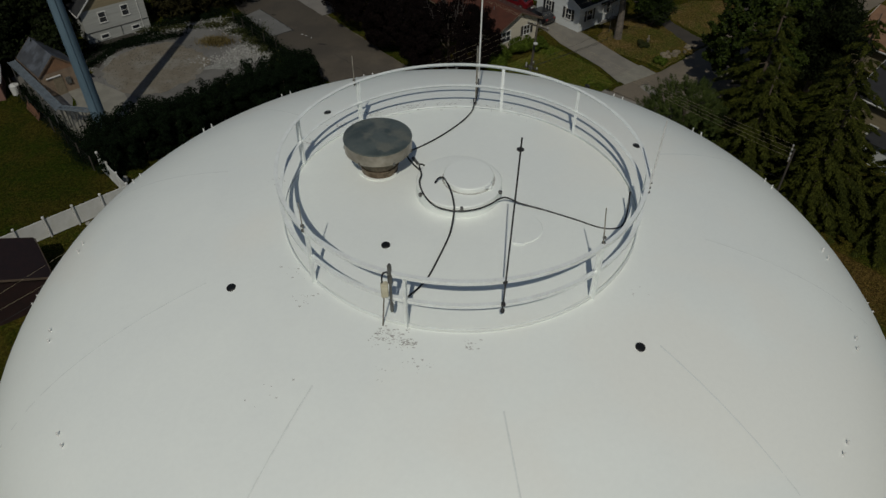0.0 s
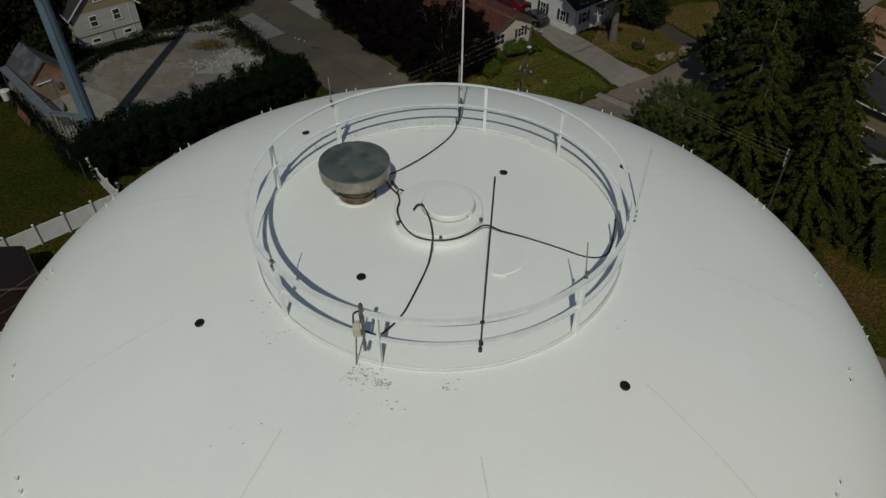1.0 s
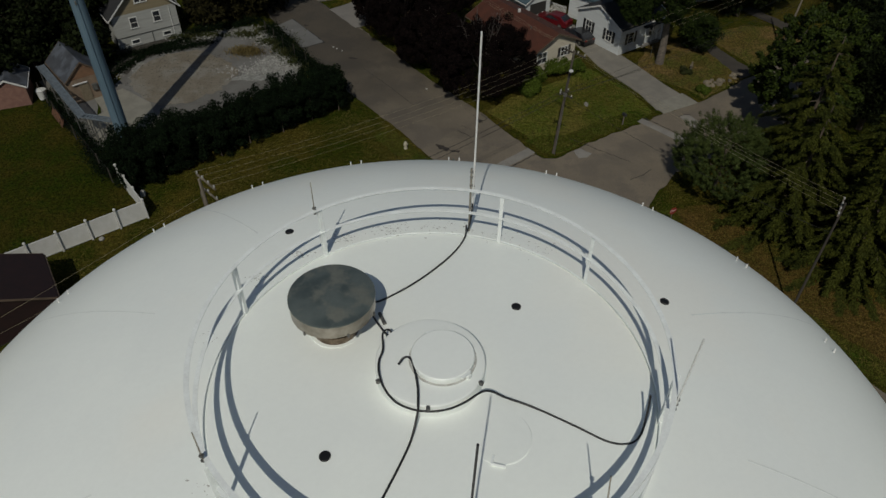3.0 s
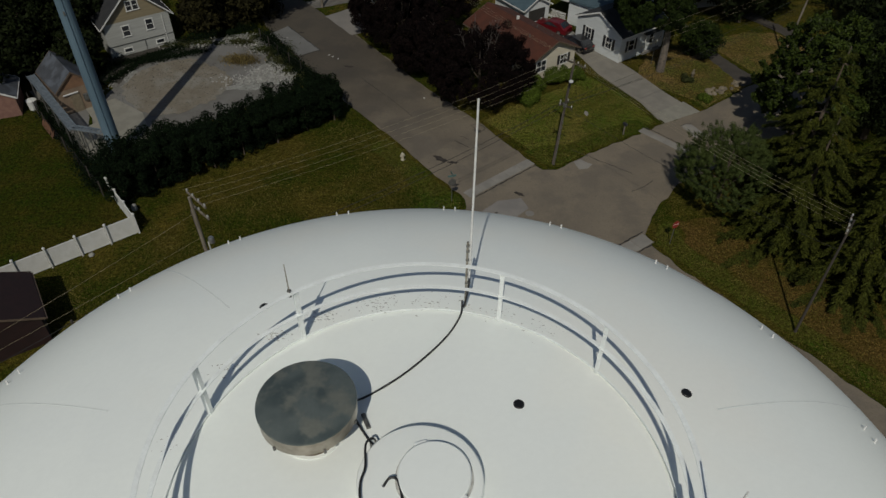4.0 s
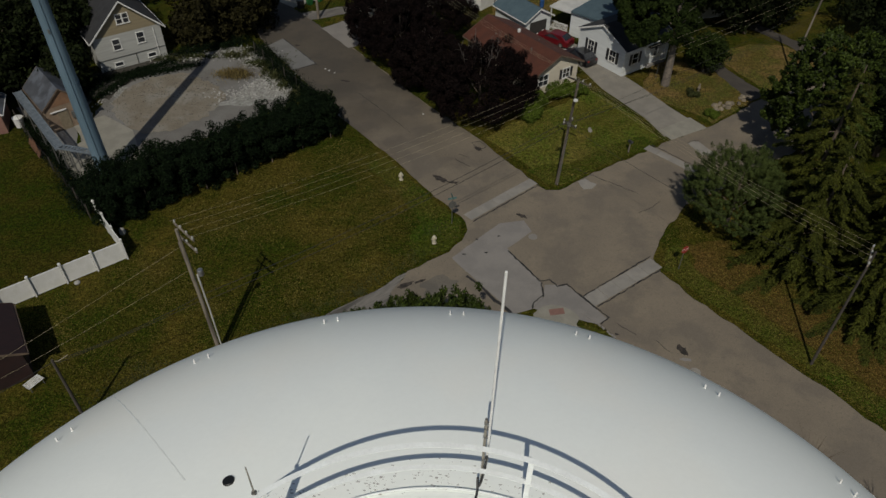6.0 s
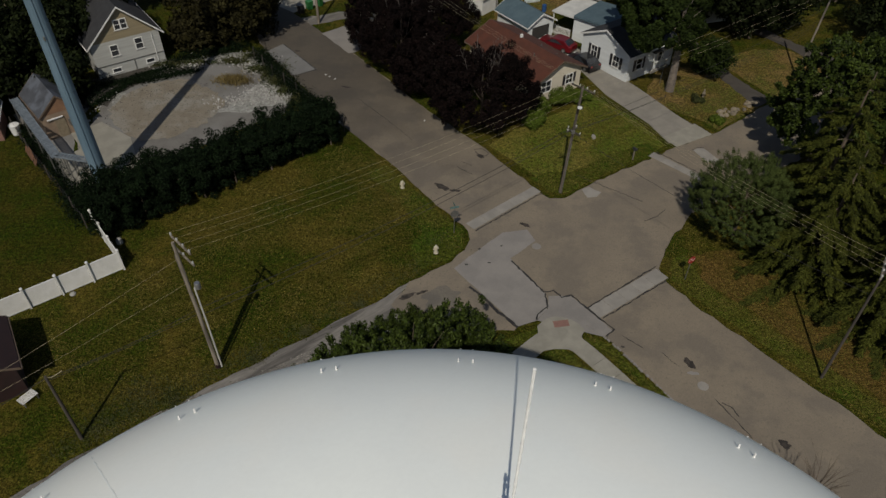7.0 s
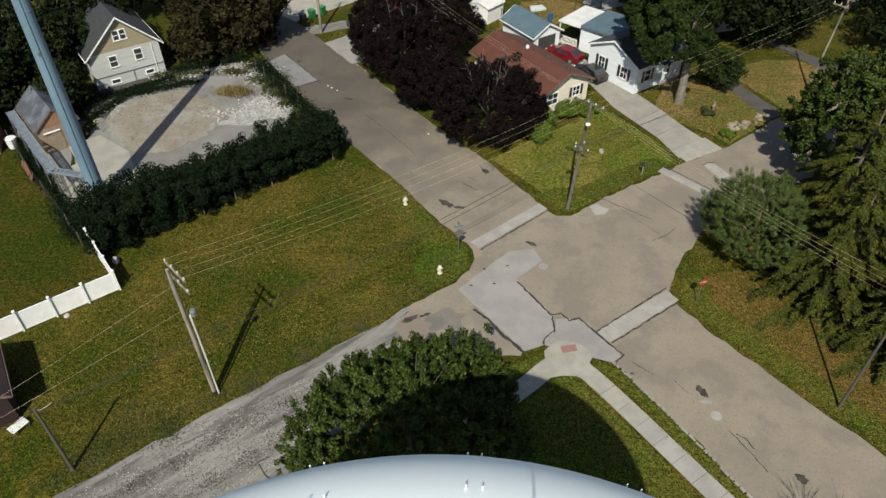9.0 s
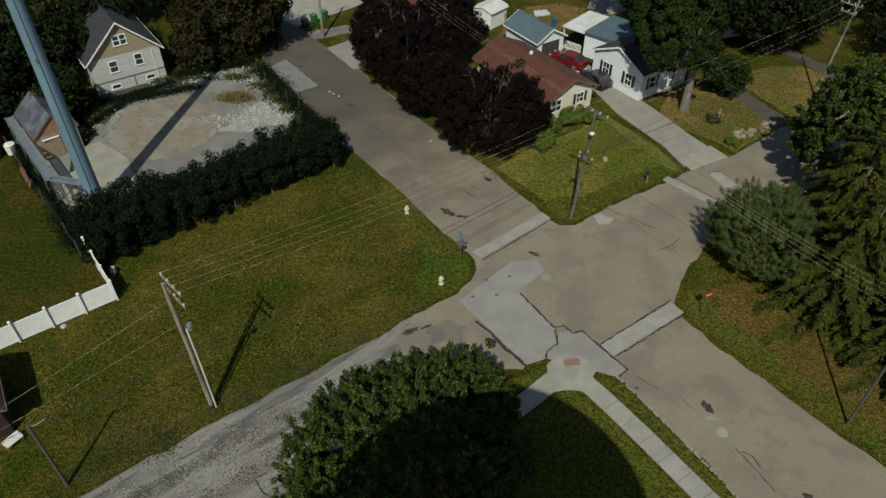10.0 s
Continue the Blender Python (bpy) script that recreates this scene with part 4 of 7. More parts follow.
crack([(-1.0, 62.8), (-0.4, 62.2), (0.5, 61.6)], 0.05, "thin black crack in the asphalt", 15)
crack([(-0.6, 63.6), (0.4, 63.0)], 0.04, "thin black crack in the asphalt", 16)
crack([(17.4, 37.2), (17.9, 36.9), (18.2, 36.2)], 0.06, "thin black crack in the asphalt", 18)
crack([(14.2, 41.2), (15.0, 40.2)], 0.03, "thin black crack in the asphalt", 19)
crack([(11.6, 42.6), (12.9, 41.6)], 0.04, "thin black crack in the asphalt", 20)
crack([(-12.0, 74.6), (-9.0, 71.2), (-5.6, 67.0)], 0.03, "thin dark seam along the street", 21)
crack([(-11.6, 33.8), (-12.2, 33.4), (-11.6, 32.6), (-10.9, 32.2)], 0.08, "black tar line on the alley", 12)

# ---- the water tower ----
AXIS = Vector((0.24, 9.41, 0.0))
APEX, GIRTH, RISE, POWER = 30.40, 9.15, 7.0, 2.716


def dome(r):
    """Height of the tank's roof at a distance from its axis."""
    return APEX - RISE + RISE * max(0.0, 1 - (r / GIRTH) ** POWER) ** (1 / POWER)


def on_roof(r, degrees, lift=0.0):
    a = radians(degrees)
    return Vector((AXIS.x + r * math.cos(a), AXIS.y + r * math.sin(a), dome(r) + lift))


def roof_xy(x, y, lift=0.0):
    return Vector((x, y, dome(math.hypot(x - AXIS.x, y - AXIS.y)) + lift))


def slope_pose(r, degrees, lift=0.0):
    """A pose on the roof, z along the surface's normal, x away from the axis."""
    e = 0.01
    down = math.atan2(dome(r) - dome(r + e), e)
    return Matrix.Translation(on_roof(r, degrees, lift)) @ pose(0, 0, 0, 0, 0, degrees) @ pose(0, 0, 0, 0, math.degrees(down), 0)


RING, RAIL_TOP = 2.965, 0.98
HUB = Vector((0.37, 9.34, 0.0))                       # middle of the railing
POSTS = (72.5, 41.7, 128.8, 160.2, -138.8, -106.2, -51.5, -9.0)
tower = thing("water_tower", (AXIS.x, AXIS.y, 0), 0, "white painted steel water tower with a broad domed tank", "water tower")


def make_tank():
    prof = []
    for k in range(0, 33):
        a = math.pi / 2 * k / 32
        z = 23.4 - 8.6 * math.cos(a) ** 0.9
        prof.append((max(2.3, GIRTH * math.sin(a) ** 0.8), z))
    for k in range(1, 61):
        a = math.pi / 2 * (1 - k / 60)
        r = GIRTH * abs(math.sin(a)) ** (2 / POWER)
        prof.append((max(r, 0.02), dome(r)))
    put("tank", smooth_angle(Shape().lathe(prof, 144).mesh("tank", TANK), 40), tower)
    put("pedestal", smooth_angle(Shape().lathe([(4.6, 0.0), (4.5, 0.3), (3.4, 2.6), (2.5, 5.5), (2.3, 8.0), (2.3, 15.2)], 64).mesh("pedestal", TANK), 40), tower)
    # lapped crown plate under the railing
    plate = []
    for r in np.linspace(2.93, 0.05, 12):
        plate.append((r, dome(r) + 0.016))
    plate = [(2.935, dome(2.935) - 0.02), (2.935, dome(2.935) + 0.013)] + plate
    put("crown_plate", smooth_angle(Shape().lathe(plate, 120).mesh("crown_plate", TANK), 20), tower, m=pose(HUB.x - AXIS.x, HUB.y - AXIS.y, 0))
    for deg in (-117, -82, -47.4, -12, 21.5, 136, 166, -154):
        s = Shape()
        rs = list(np.linspace(4.25, 7.9, 12))
        a = radians(deg)
        side = Vector((-math.sin(a), math.cos(a), 0)) * 0.007
        vs, fs = [], []
        for r in rs:
            p = on_roof(r, deg) - Vector((AXIS.x, AXIS.y, 0))
            vs += [p - side * 2, p - side + Vector((0, 0, 0.0026)), p + side + Vector((0, 0, 0.0026)), p + side * 2]
        for k in range(len(rs) - 1):
            fs += [(4 * k + i, 4 * k + i + 1, 4 * k + 5 + i, 4 * k + 4 + i) for i in range(3)]
        put("weld_seam", mesh_of("weld_seam", vs, fs, WELD), tower)
    # lifting lugs: pairs of pins in two rings
    pin = smooth_angle(Shape().lathe([(0.019, -0.03), (0.019, 0.008), (0.013, 0.01), (0.013, 0.078), (0.011, 0.082)], 10).mesh("lug", FIBRE), 40)
    for r in (6.87, 8.28):
        for k in range(20):
            for d in (-0.95, 0.95):
                put("lug", pin, tower, m=pose(-AXIS.x, -AXIS.y, 0) @ Matrix.Translation(on_roof(r, 89 + 18 * k + d * 6.9 / r)))
    cap = smooth_angle(Shape().lathe([(0.072, -0.02), (0.072, 0.012), (0.064, 0.02), (0.04, 0.022)], 20).mesh("plug", BLACK), 40)
    for x, y in ((1.511, 10.654), (3.809, 11.16), (-0.828, 8.046), (-3.145, 7.382), (2.816, 6.221), (-2.259, 12.344)):
        r, d = math.hypot(x - AXIS.x, y - AXIS.y), math.degrees(math.atan2(y - AXIS.y, x - AXIS.x))
        put("plug", cap, tower, "round black rubber plug", pose(-AXIS.x, -AXIS.y, 0) @ slope_pose(r, d, 0.016 if r < 2.9 else 0.004))


make_tank()


def make_railing():
    rail = thing("guard_rail", (HUB.x, HUB.y, dome(RING)), 0, "white flat-bar guard rail ring welded round the tank crown", "railing")

    def hoop(height, depth, thick, shelf=0.0, out=0.02):
        """A rolled bar; with a shelf it is an angle section, its flat leg inward."""
        n = 160
        ring = [(out - thick, -depth), (out, -depth), (out, 0), (out - shelf, 0), (out - shelf, -thick), (out - thick, -thick)] if shelf else [(0, -depth), (thick, -depth), (thick, 0), (0, 0)]
        c = len(ring)
        vs, fs = [], []
        for i in range(n):
            a = 2 * math.pi * i / n
            vs += [((RING + r) * math.cos(a), (RING + r) * math.sin(a), height + z) for r, z in ring]
            j = (i + 1) % n
            fs += [(c * i + k, c * i + (k + 1) % c, c * j + (k + 1) % c, c * j + k) for k in range(c)]
        return mesh_of("rail", vs, fs, RAILING)
    put("top_rail", hoop(RAIL_TOP, 0.06, 0.008, 0.062), rail)
    put("mid_rail", hoop(0.53, 0.055, 0.008, 0.058), rail)
    seam = hoop(0.003, 0.03, 0.008)
    seam.materials.clear()
    seam.materials.append(WELD)
    put("base_seam", seam, rail, "white weld seam at the rail's foot", Matrix.Diagonal((1.0045, 1.0045, 1, 1)))
    put("toe_rail", hoop(0.055, 0.032, 0.012), rail)
    post = Shape().box((0.010, 0.062, RAIL_TOP - 0.003), (RING - 0.008, 0, -0.01), 0, 0.002).box((0.06, 0.009, RAIL_TOP - 0.01), (RING + 0.027, 0.0265, -0.02), 0, 0.002).mesh("post", RAILING)
    for d in POSTS:
        put("post", post, rail, m=pose(0, 0, 0, 0, 0, d))
    return rail


make_railing()


def make_vent():
    v = thing("roof_vent", tuple(roof_xy(-1.04, 10.06)), 0, "round mushroom roof vent of weathered galvanised steel", "roof vent")
    put("flange", smooth_angle(Shape().lathe([(0.365, -0.03), (0.365, 0.03), (0.33, 0.032)], 40).mesh("flange", TANK)), v, "white painted flange")
    put("neck", smooth_angle(Shape().lathe([(0.325, 0.0), (0.325, 0.14), (0.35, 0.15), (0.35, 0.175), (0.325, 0.185), (0.325, 0.30)], 40).mesh("neck", NECK)), v, "brown-stained steel neck")
    put("screen", smooth_angle(Shape().lathe([(0.335, 0.18), (0.345, 0.34), (0.45, 0.44)], 40).mesh("screen", MESH_DARK)), v, "dark bird screen")
    put("cap", smooth_angle(Shape().lathe([(0.47, 0.395), (0.565, 0.45), (0.582, 0.47), (0.585, 0.665), (0.582, 0.68)], 56).mesh("cap", STEEL)), v, "steel cap band")
    put("lid", smooth_angle(Shape().lathe([(0.584, 0.67), (0.592, 0.684), (0.588, 0.70), (0.54, 0.712), (0.3, 0.742), (0.02, 0.755)], 56).mesh("lid", CAP), 25), v, "scratched grey-green lid")
    clip = Shape().box((0.04, 0.03, 0.06), (0.58, 0, 0.44), 0, 0.006).mesh("clip", GREY_METAL)
    for d in (-120, -60, -10, 60, 120, 180):
        put("clip", clip, v, m=pose(0, 0, 0, 0, 0, d))


make_vent()


def make_manhole():
    h = thing("roof_manhole", (0.345, 9.38, dome(0.2)), 0, "white painted round drum with an access hatch on the tank crown", "hatch")
    put("drum", smooth_angle(Shape().lathe([(0.76, -0.03), (0.745, 0.015), (0.725, 0.02), (0.725, 0.235), (0.71, 0.25), (0.66, 0.258), (0.05, 0.262)], 72).mesh("drum", TANK), 30), h)
    lid = put("lid", smooth_angle(Shape().lathe([(0.42, 0.0), (0.42, 0.085), (0.405, 0.098), (0.05, 0.106)], 60).mesh("lid", TANK), 30), h, "round white hatch lid", pose(0.16, 0.03, 0.258))
    put("gasket", smooth_angle(Shape().lathe([(0.448, 0.0), (0.446, 0.008), (0.42, 0.009)], 60).mesh("gasket", DIRT), 30), lid, "grimy gasket line")
    put("hinge", Shape().box((0.16, 0.05, 0.05), (0, 0, 0), 0, 0.01).mesh("hinge", RAILING), lid, "", pose(-0.19, 0.41, 0.0, 0, 0, 22))
    put("latch", Shape().box((0.11, 0.07, 0.06), (0, 0, 0), 0, 0.01).box((0.05, 0.16, 0.02), (0.0, -0.03, 0.06)).mesh("latch", RAILING), lid, "", pose(0.33, -0.27, 0.0, 0, 0, -40))
    lug = Shape().box((0.06, 0.05, 0.05), (0.74, 0, 0.21), 0, 0.008).mesh("clip", GREY_METAL)
    for d in (-88, -25, -150):
        put("clip", lug, h, "small cable clip", pose(0, 0, 0, 0, 0, d))
    g = thing("flush_hatch", tuple(roof_xy(1.27, 8.46)), 0, "low round white hatch cover with a hinge", "hatch")
    put("cover", smooth_angle(Shape().lathe([(0.40, -0.03), (0.40, 0.012), (0.388, 0.02), (0.05, 0.024)], 56).mesh("cover", TANK), 30), g)
    put("hinge", Shape().tube([(-0.09, 0, 0), (0.09, 0, 0)], 0.02).box((0.03, 0.12, 0.03), (-0.08, 0.05, -0.01)).mesh("hinge", RAILING), g, "", pose(-0.02, -0.41, 0.03, 0, 0, -10))


make_manhole()


def cable(name, points, radius, label, mat=None, steps=8, sides=8, category="cable", group="cables on the tank crown"):
    me = smooth_angle(Shape().tube(spline(points, steps), radius, sides).mesh(name, mat or RUBBER), 50)
    return tagged(put(name, me), label, category, group)


def roof_line(points):
    return [tuple(roof_xy(x, y, 0.028 + (p[0] if p else 0))) for x, y, *p in points]


# coaxial cables lying on the crown
cable("coax_cable", roof_line([(0.72, 12.42, 0.12), (0.70, 12.2), (0.52, 11.75), (0.2, 11.28), (-0.12, 10.92), (-0.48, 10.62), (-0.62, 10.48, 0.12), (-0.68, 10.35, 0.3)]), 0.0145, "black coax cable from the whip antenna to the roof vent")
cable("coax_cable", roof_line([(-0.60, 10.30, 0.22), (-0.52, 10.22, 0.06), (-0.34, 10.0), (-0.2, 9.83, 0.06), (-0.22, 9.75, 0.1)]), 0.015, "short black cable beside the roof vent")
r0, cx, cy = 0.765, 0.345, 9.38
loop = [(-0.20, 9.86, 0.10), (-0.27, 9.92, 0.16), (-0.33, 9.78, 0.24)]
for d in range(172, 325, 17):
    bulge = 0.64 + 0.125 * min(1.0, max(0.0, (d - 175) / 60))
    loop.append((cx + bulge * math.cos(radians(d)), cy + bulge * math.sin(radians(d)), 0.285 - 0.105 * min(1.0, max(0.0, (d - 205) / 40))))
loop += [(1.08, 8.98, 0.17), (1.35, 8.98, 0.05), (1.7, 8.9), (2.2, 8.68), (2.6, 8.5), (2.86, 8.5), (3.02, 8.62, 0.02), (3.1, 8.82, 0.2), (3.12, 8.95, 0.42)]
cable("coax_cable", roof_line(loop), 0.0145, "black coax cable looped round the hatch drum")
cable("coax_cable", roof_line([(-0.06, 9.24, 0.275), (0.01, 9.33, 0.31), (0.11, 9.29, 0.31), (0.21, 8.95, 0.29), (0.245, 8.66, 0.28), (0.245, 8.57, 0.2), (0.2, 8.36, 0.04), (0.14, 8.15), (0.0, 7.75), (-0.17, 7.33), (-0.36, 7.04, 0.03), (-0.52, 6.92, 0.03), (-0.68, 6.93, 0.1), (-0.74, 6.72, 0.36)]), 0.0155, "black cable from the hatch drum to the rail")
tagged(put("cable_plug", smooth_angle(Shape().lathe([(0.055, -0.05), (0.075, -0.03), (0.075, 0.03), (0.05, 0.055)], 14).mesh("cable_plug", RUBBER)), m=Matrix.Translation(roof_xy(-0.19, 9.88, 0.07)) @ pose(0, 0, 0, 70, 0, 60)), "black cable connector on the tank crown", "connector")
tagged(put("conduit_stub", Shape().tube([tuple(roof_xy(-0.46, 10.36, 0.03)), tuple(roof_xy(-0.36, 10.16, 0.03))], 0.028).mesh("conduit_stub", GREY_METAL)), "grey conduit stub beside the roof vent", "conduit")


def whip():
    p = roof_xy(0.765, 12.45)
    w = thing("whip_antenna", tuple(p), 0, "tall white whip antenna clamped to the guard rail", "antenna", "antennas on the guard rail")
    put("mount_pipe", Shape().tube([(0, 0, -0.02), (0, 0, 1.28)], 0.017).mesh("mount_pipe", STEEL), w, "grey steel mounting pipe")
    put("mast", Shape().tube([(0.04, 0, 0.6), (0.045, -0.03, 1.8), (0.05, -0.1, 3.555)], 0.0165, 10, 0.8).mesh("mast", FIBRE), w)
    put("feed", Shape().tube(spline([(0.04, 0, 0.6), (0.03, -0.02, 0.35), (0.0, -0.06, 0.15), (-0.03, -0.12, 0.09)]), 0.015).mesh("feed", RUBBER), w, "black feed cable")
    clamp = Shape().box((0.08, 0.04, 0.026), (0.02, 0, 0), 0, 0.006).mesh("clamp", GREY_METAL)
    for z in (0.49, 0.94, 1.1, 1.2):
        put("clamp", clamp, w, "", pose(0, 0, z))


whip()


def rod(at, height, lean, label, girth=0.0105, mat=None, clamps=2, z0=0.0):
    a = thing("rod_antenna", at, 0, label, "antenna", "antennas on the guard rail")
    put("rod", Shape().tube([(0, 0, z0), (lean[0] * 0.5, lean[1] * 0.5, height * 0.5), (lean[0], lean[1], height)], girth, 6, 0.7).mesh("rod", mat or STEEL), a)
    for k in range(clamps):
        put("clamp", Shape().box((0.05, 0.045, 0.028), (0.0, 0, 0), 0, 0.006).mesh("clamp", GREY_METAL), a, "", pose(0, 0, 0.02 + 0.09 * k))
    return a


def rail_point(d, h=RAIL_TOP - 0.05, r=RING + 0.02):
    a = radians(d)
    return (HUB.x + r * math.cos(a), HUB.y + r * math.sin(a), dome(RING) + h)


rod(rail_point(130.3, RAIL_TOP - 0.09), 0.60, (0.0, 0.0), "thin grey rod antenna on a rail post")
rod(rail_point(-49.3, RAIL_TOP - 0.03, RING - 0.04), 0.62, (-0.05, 0.04), "thin grey rod antenna on the guard rail")
rod(rail_point(-140.0), 0.55, (0.0, 0.0), "thin grey rod antenna on the guard rail")
rod(rail_point(-15.1, 0.72, RING + 0.035), 1.37, (-0.02, -0.08), "slim white rod antenna clamped to the guard rail", 0.014, FIBRE, 3)

pole = thing("mast_antenna", (0.862, 6.39, dome(RING) + 0.40), 0, "slender black mast antenna clamped to the guard rail", "antenna", "antennas on the guard rail")
put("mast", Shape().tube([(0, 0, 0), (0.025, 0.015, 1.38), (0.05, 0.035, 2.76)], 0.0125, 10, 0.85).mesh("mast", RUBBER), pole)
put("foot", smooth_angle(Shape().lathe([(0.02, -0.03), (0.028, -0.02), (0.028, 0.035), (0.016, 0.05)], 12).mesh("foot", RUBBER)), pole)
for z in (0.10, 0.53):
    put("clamp", Shape().box((0.06, 0.07, 0.035), (0.005, 0.02, z), 0, 0.008).mesh("clamp", RUBBER), pole)


def post_fittings():
    """A cream box and a clamped fitting on the rail beside a post."""
    b = thing("junction_box", rail_point(-110.0, 0.0), 0, "cream junction box with grey fittings on the guard rail", "junction box")
    put("box", Shape().box((0.10, 0.08, 0.24), (-0.08, -0.02, 0.58), 12, 0.015).mesh("box", CREAM), b)
    put("stand", Shape().tube([(-0.14, -0.03, -0.02), (-0.09, -0.02, 0.62)], 0.010).mesh("stand", BROWN), b, "thin brown stand")
    fit = [(0.02, 0.24), (0.026, 0.27), (0.026, 0.40), (0.018, 0.42), (0.018, 0.78), (0.034, 0.81), (0.034, 0.95), (0.02, 0.97), (0.02, 1.02), (0.03, 1.03), (0.03, 1.12), (0.016, 1.15)]
    put("fitting", smooth_angle(Shape().lathe(fit, 14).mesh("fitting", GREY_METAL)), b, "grey steel cable fitting")
    put("cable", Shape().tube(spline([(0.02, 0.0, 0.9), (-0.04, 0.02, 0.98), (-0.10, 0.0, 0.95), (-0.11, -0.02, 0.82)]), 0.012).mesh("cable", RUBBER), b, "short black cable")
    put("bracket", Shape().box((0.14, 0.02, 0.03), (0.04, 0.04, 0.86)).mesh("bracket", RAILING), b)


post_fittings()


def make_grime():
    """Specks of grime outside the railing, and streaks along its foot."""
    rng = random.Random(8)
    s = Shape()
    spots = [(-0.71, 6.35, 0.24, 120), (-0.45, 6.2, 0.12, 60), (-0.32, 5.87, 0.20, 18), (0.42, 6.15, 0.16, 16), (-1.96, 7.05, 0.22, 20), (-2.2, 7.6, 0.2, 14), (-0.75, 5.75, 0.2, 7), (3.0, 7.2, 0.2, 5),
             (-2.85, 9.9, 0.15, 14), (-2.45, 11.1, 0.2, 40), (-1.9, 11.7, 0.2, 60), (-1.35, 12.1, 0.28, 80), (-0.5, 12.4, 0.35, 90), (0.3, 12.5, 0.4, 70), (1.2, 12.35, 0.3, 40), (1.9, 12.1, 0.4, 40), (-2.3, 5.5, 0.5, 7)]
    for x, y, spread, n in spots:
        for _ in range(n):
            px, py = x + rng.gauss(0, spread * 0.55), y + rng.gauss(0, spread * 0.33)
            size = rng.choice((0.003, 0.004, 0.005, 0.007, 0.011))
            pts = []
            for i in range(6):
                a = i * math.pi / 3
                r = size * rng.uniform(0.5, 1.4)
                pts.append(tuple(roof_xy(px + r * 2.0 * math.cos(a), py + r * math.sin(a), 0.02 if math.hypot(px - HUB.x, py - HUB.y) < 2.98 else 0.002)))
            s.add(pts, [tuple(range(6))])
    tagged(put("grime_specks", s.mesh("grime_specks", DIRT)), "scattered grey grime specks on the white paint", "grime", "", "stuff")


make_grime()

# ---- trees and hedges ----
lobed_tree("broadleaf_tree", (-2.7, 33.2, 0), 7.3, 0.2, 9.3, LEAF, "dense green broadleaf tree beside the water tower", 2300, 0.21, 118000, 0.105, 11, 0.28, 2.3, 1.2, -0.5, aspect=0.46, depth=0.8, wild=0.95)
lobed_tree("blue_spruce", (22.4, 54.4, 0), 4.35, 0.6, 7.7, NEEDLE_BLUE, "rounded blue-green spruce at the street corner", 1400, 0.17, 120000, 0.062, 21, 0.16, 2.8, 0.7, -0.6, aspect=0.27, depth=0.6, wild=0.5)
SPRUCES = "spruces by the street"
SPRUCE = "tall green spruce with drooping boughs"
for x, y, radius, height, seed in ((27.0, 49.9, 5.9, 12.0, 22), (31.0, 45.4, 6.2, 12.0, 23), (36.5, 43.0, 5.2, 12.0, 26), (29.8, 57.4, 5.0, 14.0, 24), (35.0, 52.5, 5.0, 15.0, 27)):
    conifer("spruce", (x, y, 0), radius, height, NEEDLE, SPRUCE, 14, 10, seed, dense=21, group=SPRUCES)
lobed_tree("broadleaf_tree", (32.6, 66.0, 0), 5.2, 0.8, 12.6, LEAF, "light green broadleaf tree among the spruces", 520, 0.36, 40000, 0.16, 25, 0.25, 1.7, 0.5, -0.6, aspect=0.5, depth=0.7, wild=0.9)
broad_tree("broadleaf_tree", (39.5, 66.0, 0), 5.0, 1.0, 12.0, LEAF_DARK, "dark green tree behind the spruces", 26000, 130, 1.0, 0.14, 28, 0.3)
MAROON = "maroon trees"
def maroon_tree(at, radius, top, label, seed, sprays=620, bare=10):
    """A dark purple-leaved tree with pale bare branches above its crown."""
    tree = lobed_tree("maroon_tree", at, radius, 0.1, top, LEAF_PURPLE, label, sprays // 2, 0.46, sprays * 70, 0.105, seed, 0.2, 1.6, 0.6, -0.5, group=MAROON, depth=0.55, wild=0.75)
    rng = random.Random(seed)
    for _ in range(bare):
        s = Shape()
        a, r = rng.uniform(0, 6.28), radius * rng.uniform(0.15, 0.5)
        foot = Vector((0.4 * r * math.cos(a), 0.4 * r * math.sin(a), top * 0.45))
        tip = Vector((r * math.cos(a), r * math.sin(a), top * rng.uniform(0.93, 1.1)))
        mid = foot.lerp(tip, 0.55) + Vector((rng.uniform(-0.3, 0.3), rng.uniform(-0.3, 0.3), 0.2))
        s.tube([foot, mid, tip], 0.045, 5, 0.35)
        for _ in range(4):
            q = mid.lerp(tip, rng.uniform(0.1, 0.8))
            s.tube([q, q + Vector((rng.uniform(-0.7, 0.7), rng.uniform(-0.7, 0.7), rng.uniform(0.2, 0.7)))], 0.022, 4, 0.4)
        put("bare_branch", s.mesh("bare_branch", BARE_TWIG), tree, "pale leafless branch")


maroon_tree((1.2, 71.2, 0), 5.5, 7.9, "dark maroon purple-leaved tree by the red-roofed house", 31, 800, 14)
maroon_tree((-4.4, 77.2, 0), 4.3, 6.0, "dark maroon purple-leaved tree by the street", 32, 560, 3)
maroon_tree((-8.0, 82.0, 0), 4.8, 8.6, "dark maroon purple-leaved tree by the street", 33, 600, 4)
maroon_tree((-11.0, 87.4, 0), 4.6, 8.6, "maroon tree with pale bare branches", 34, 500, 12)
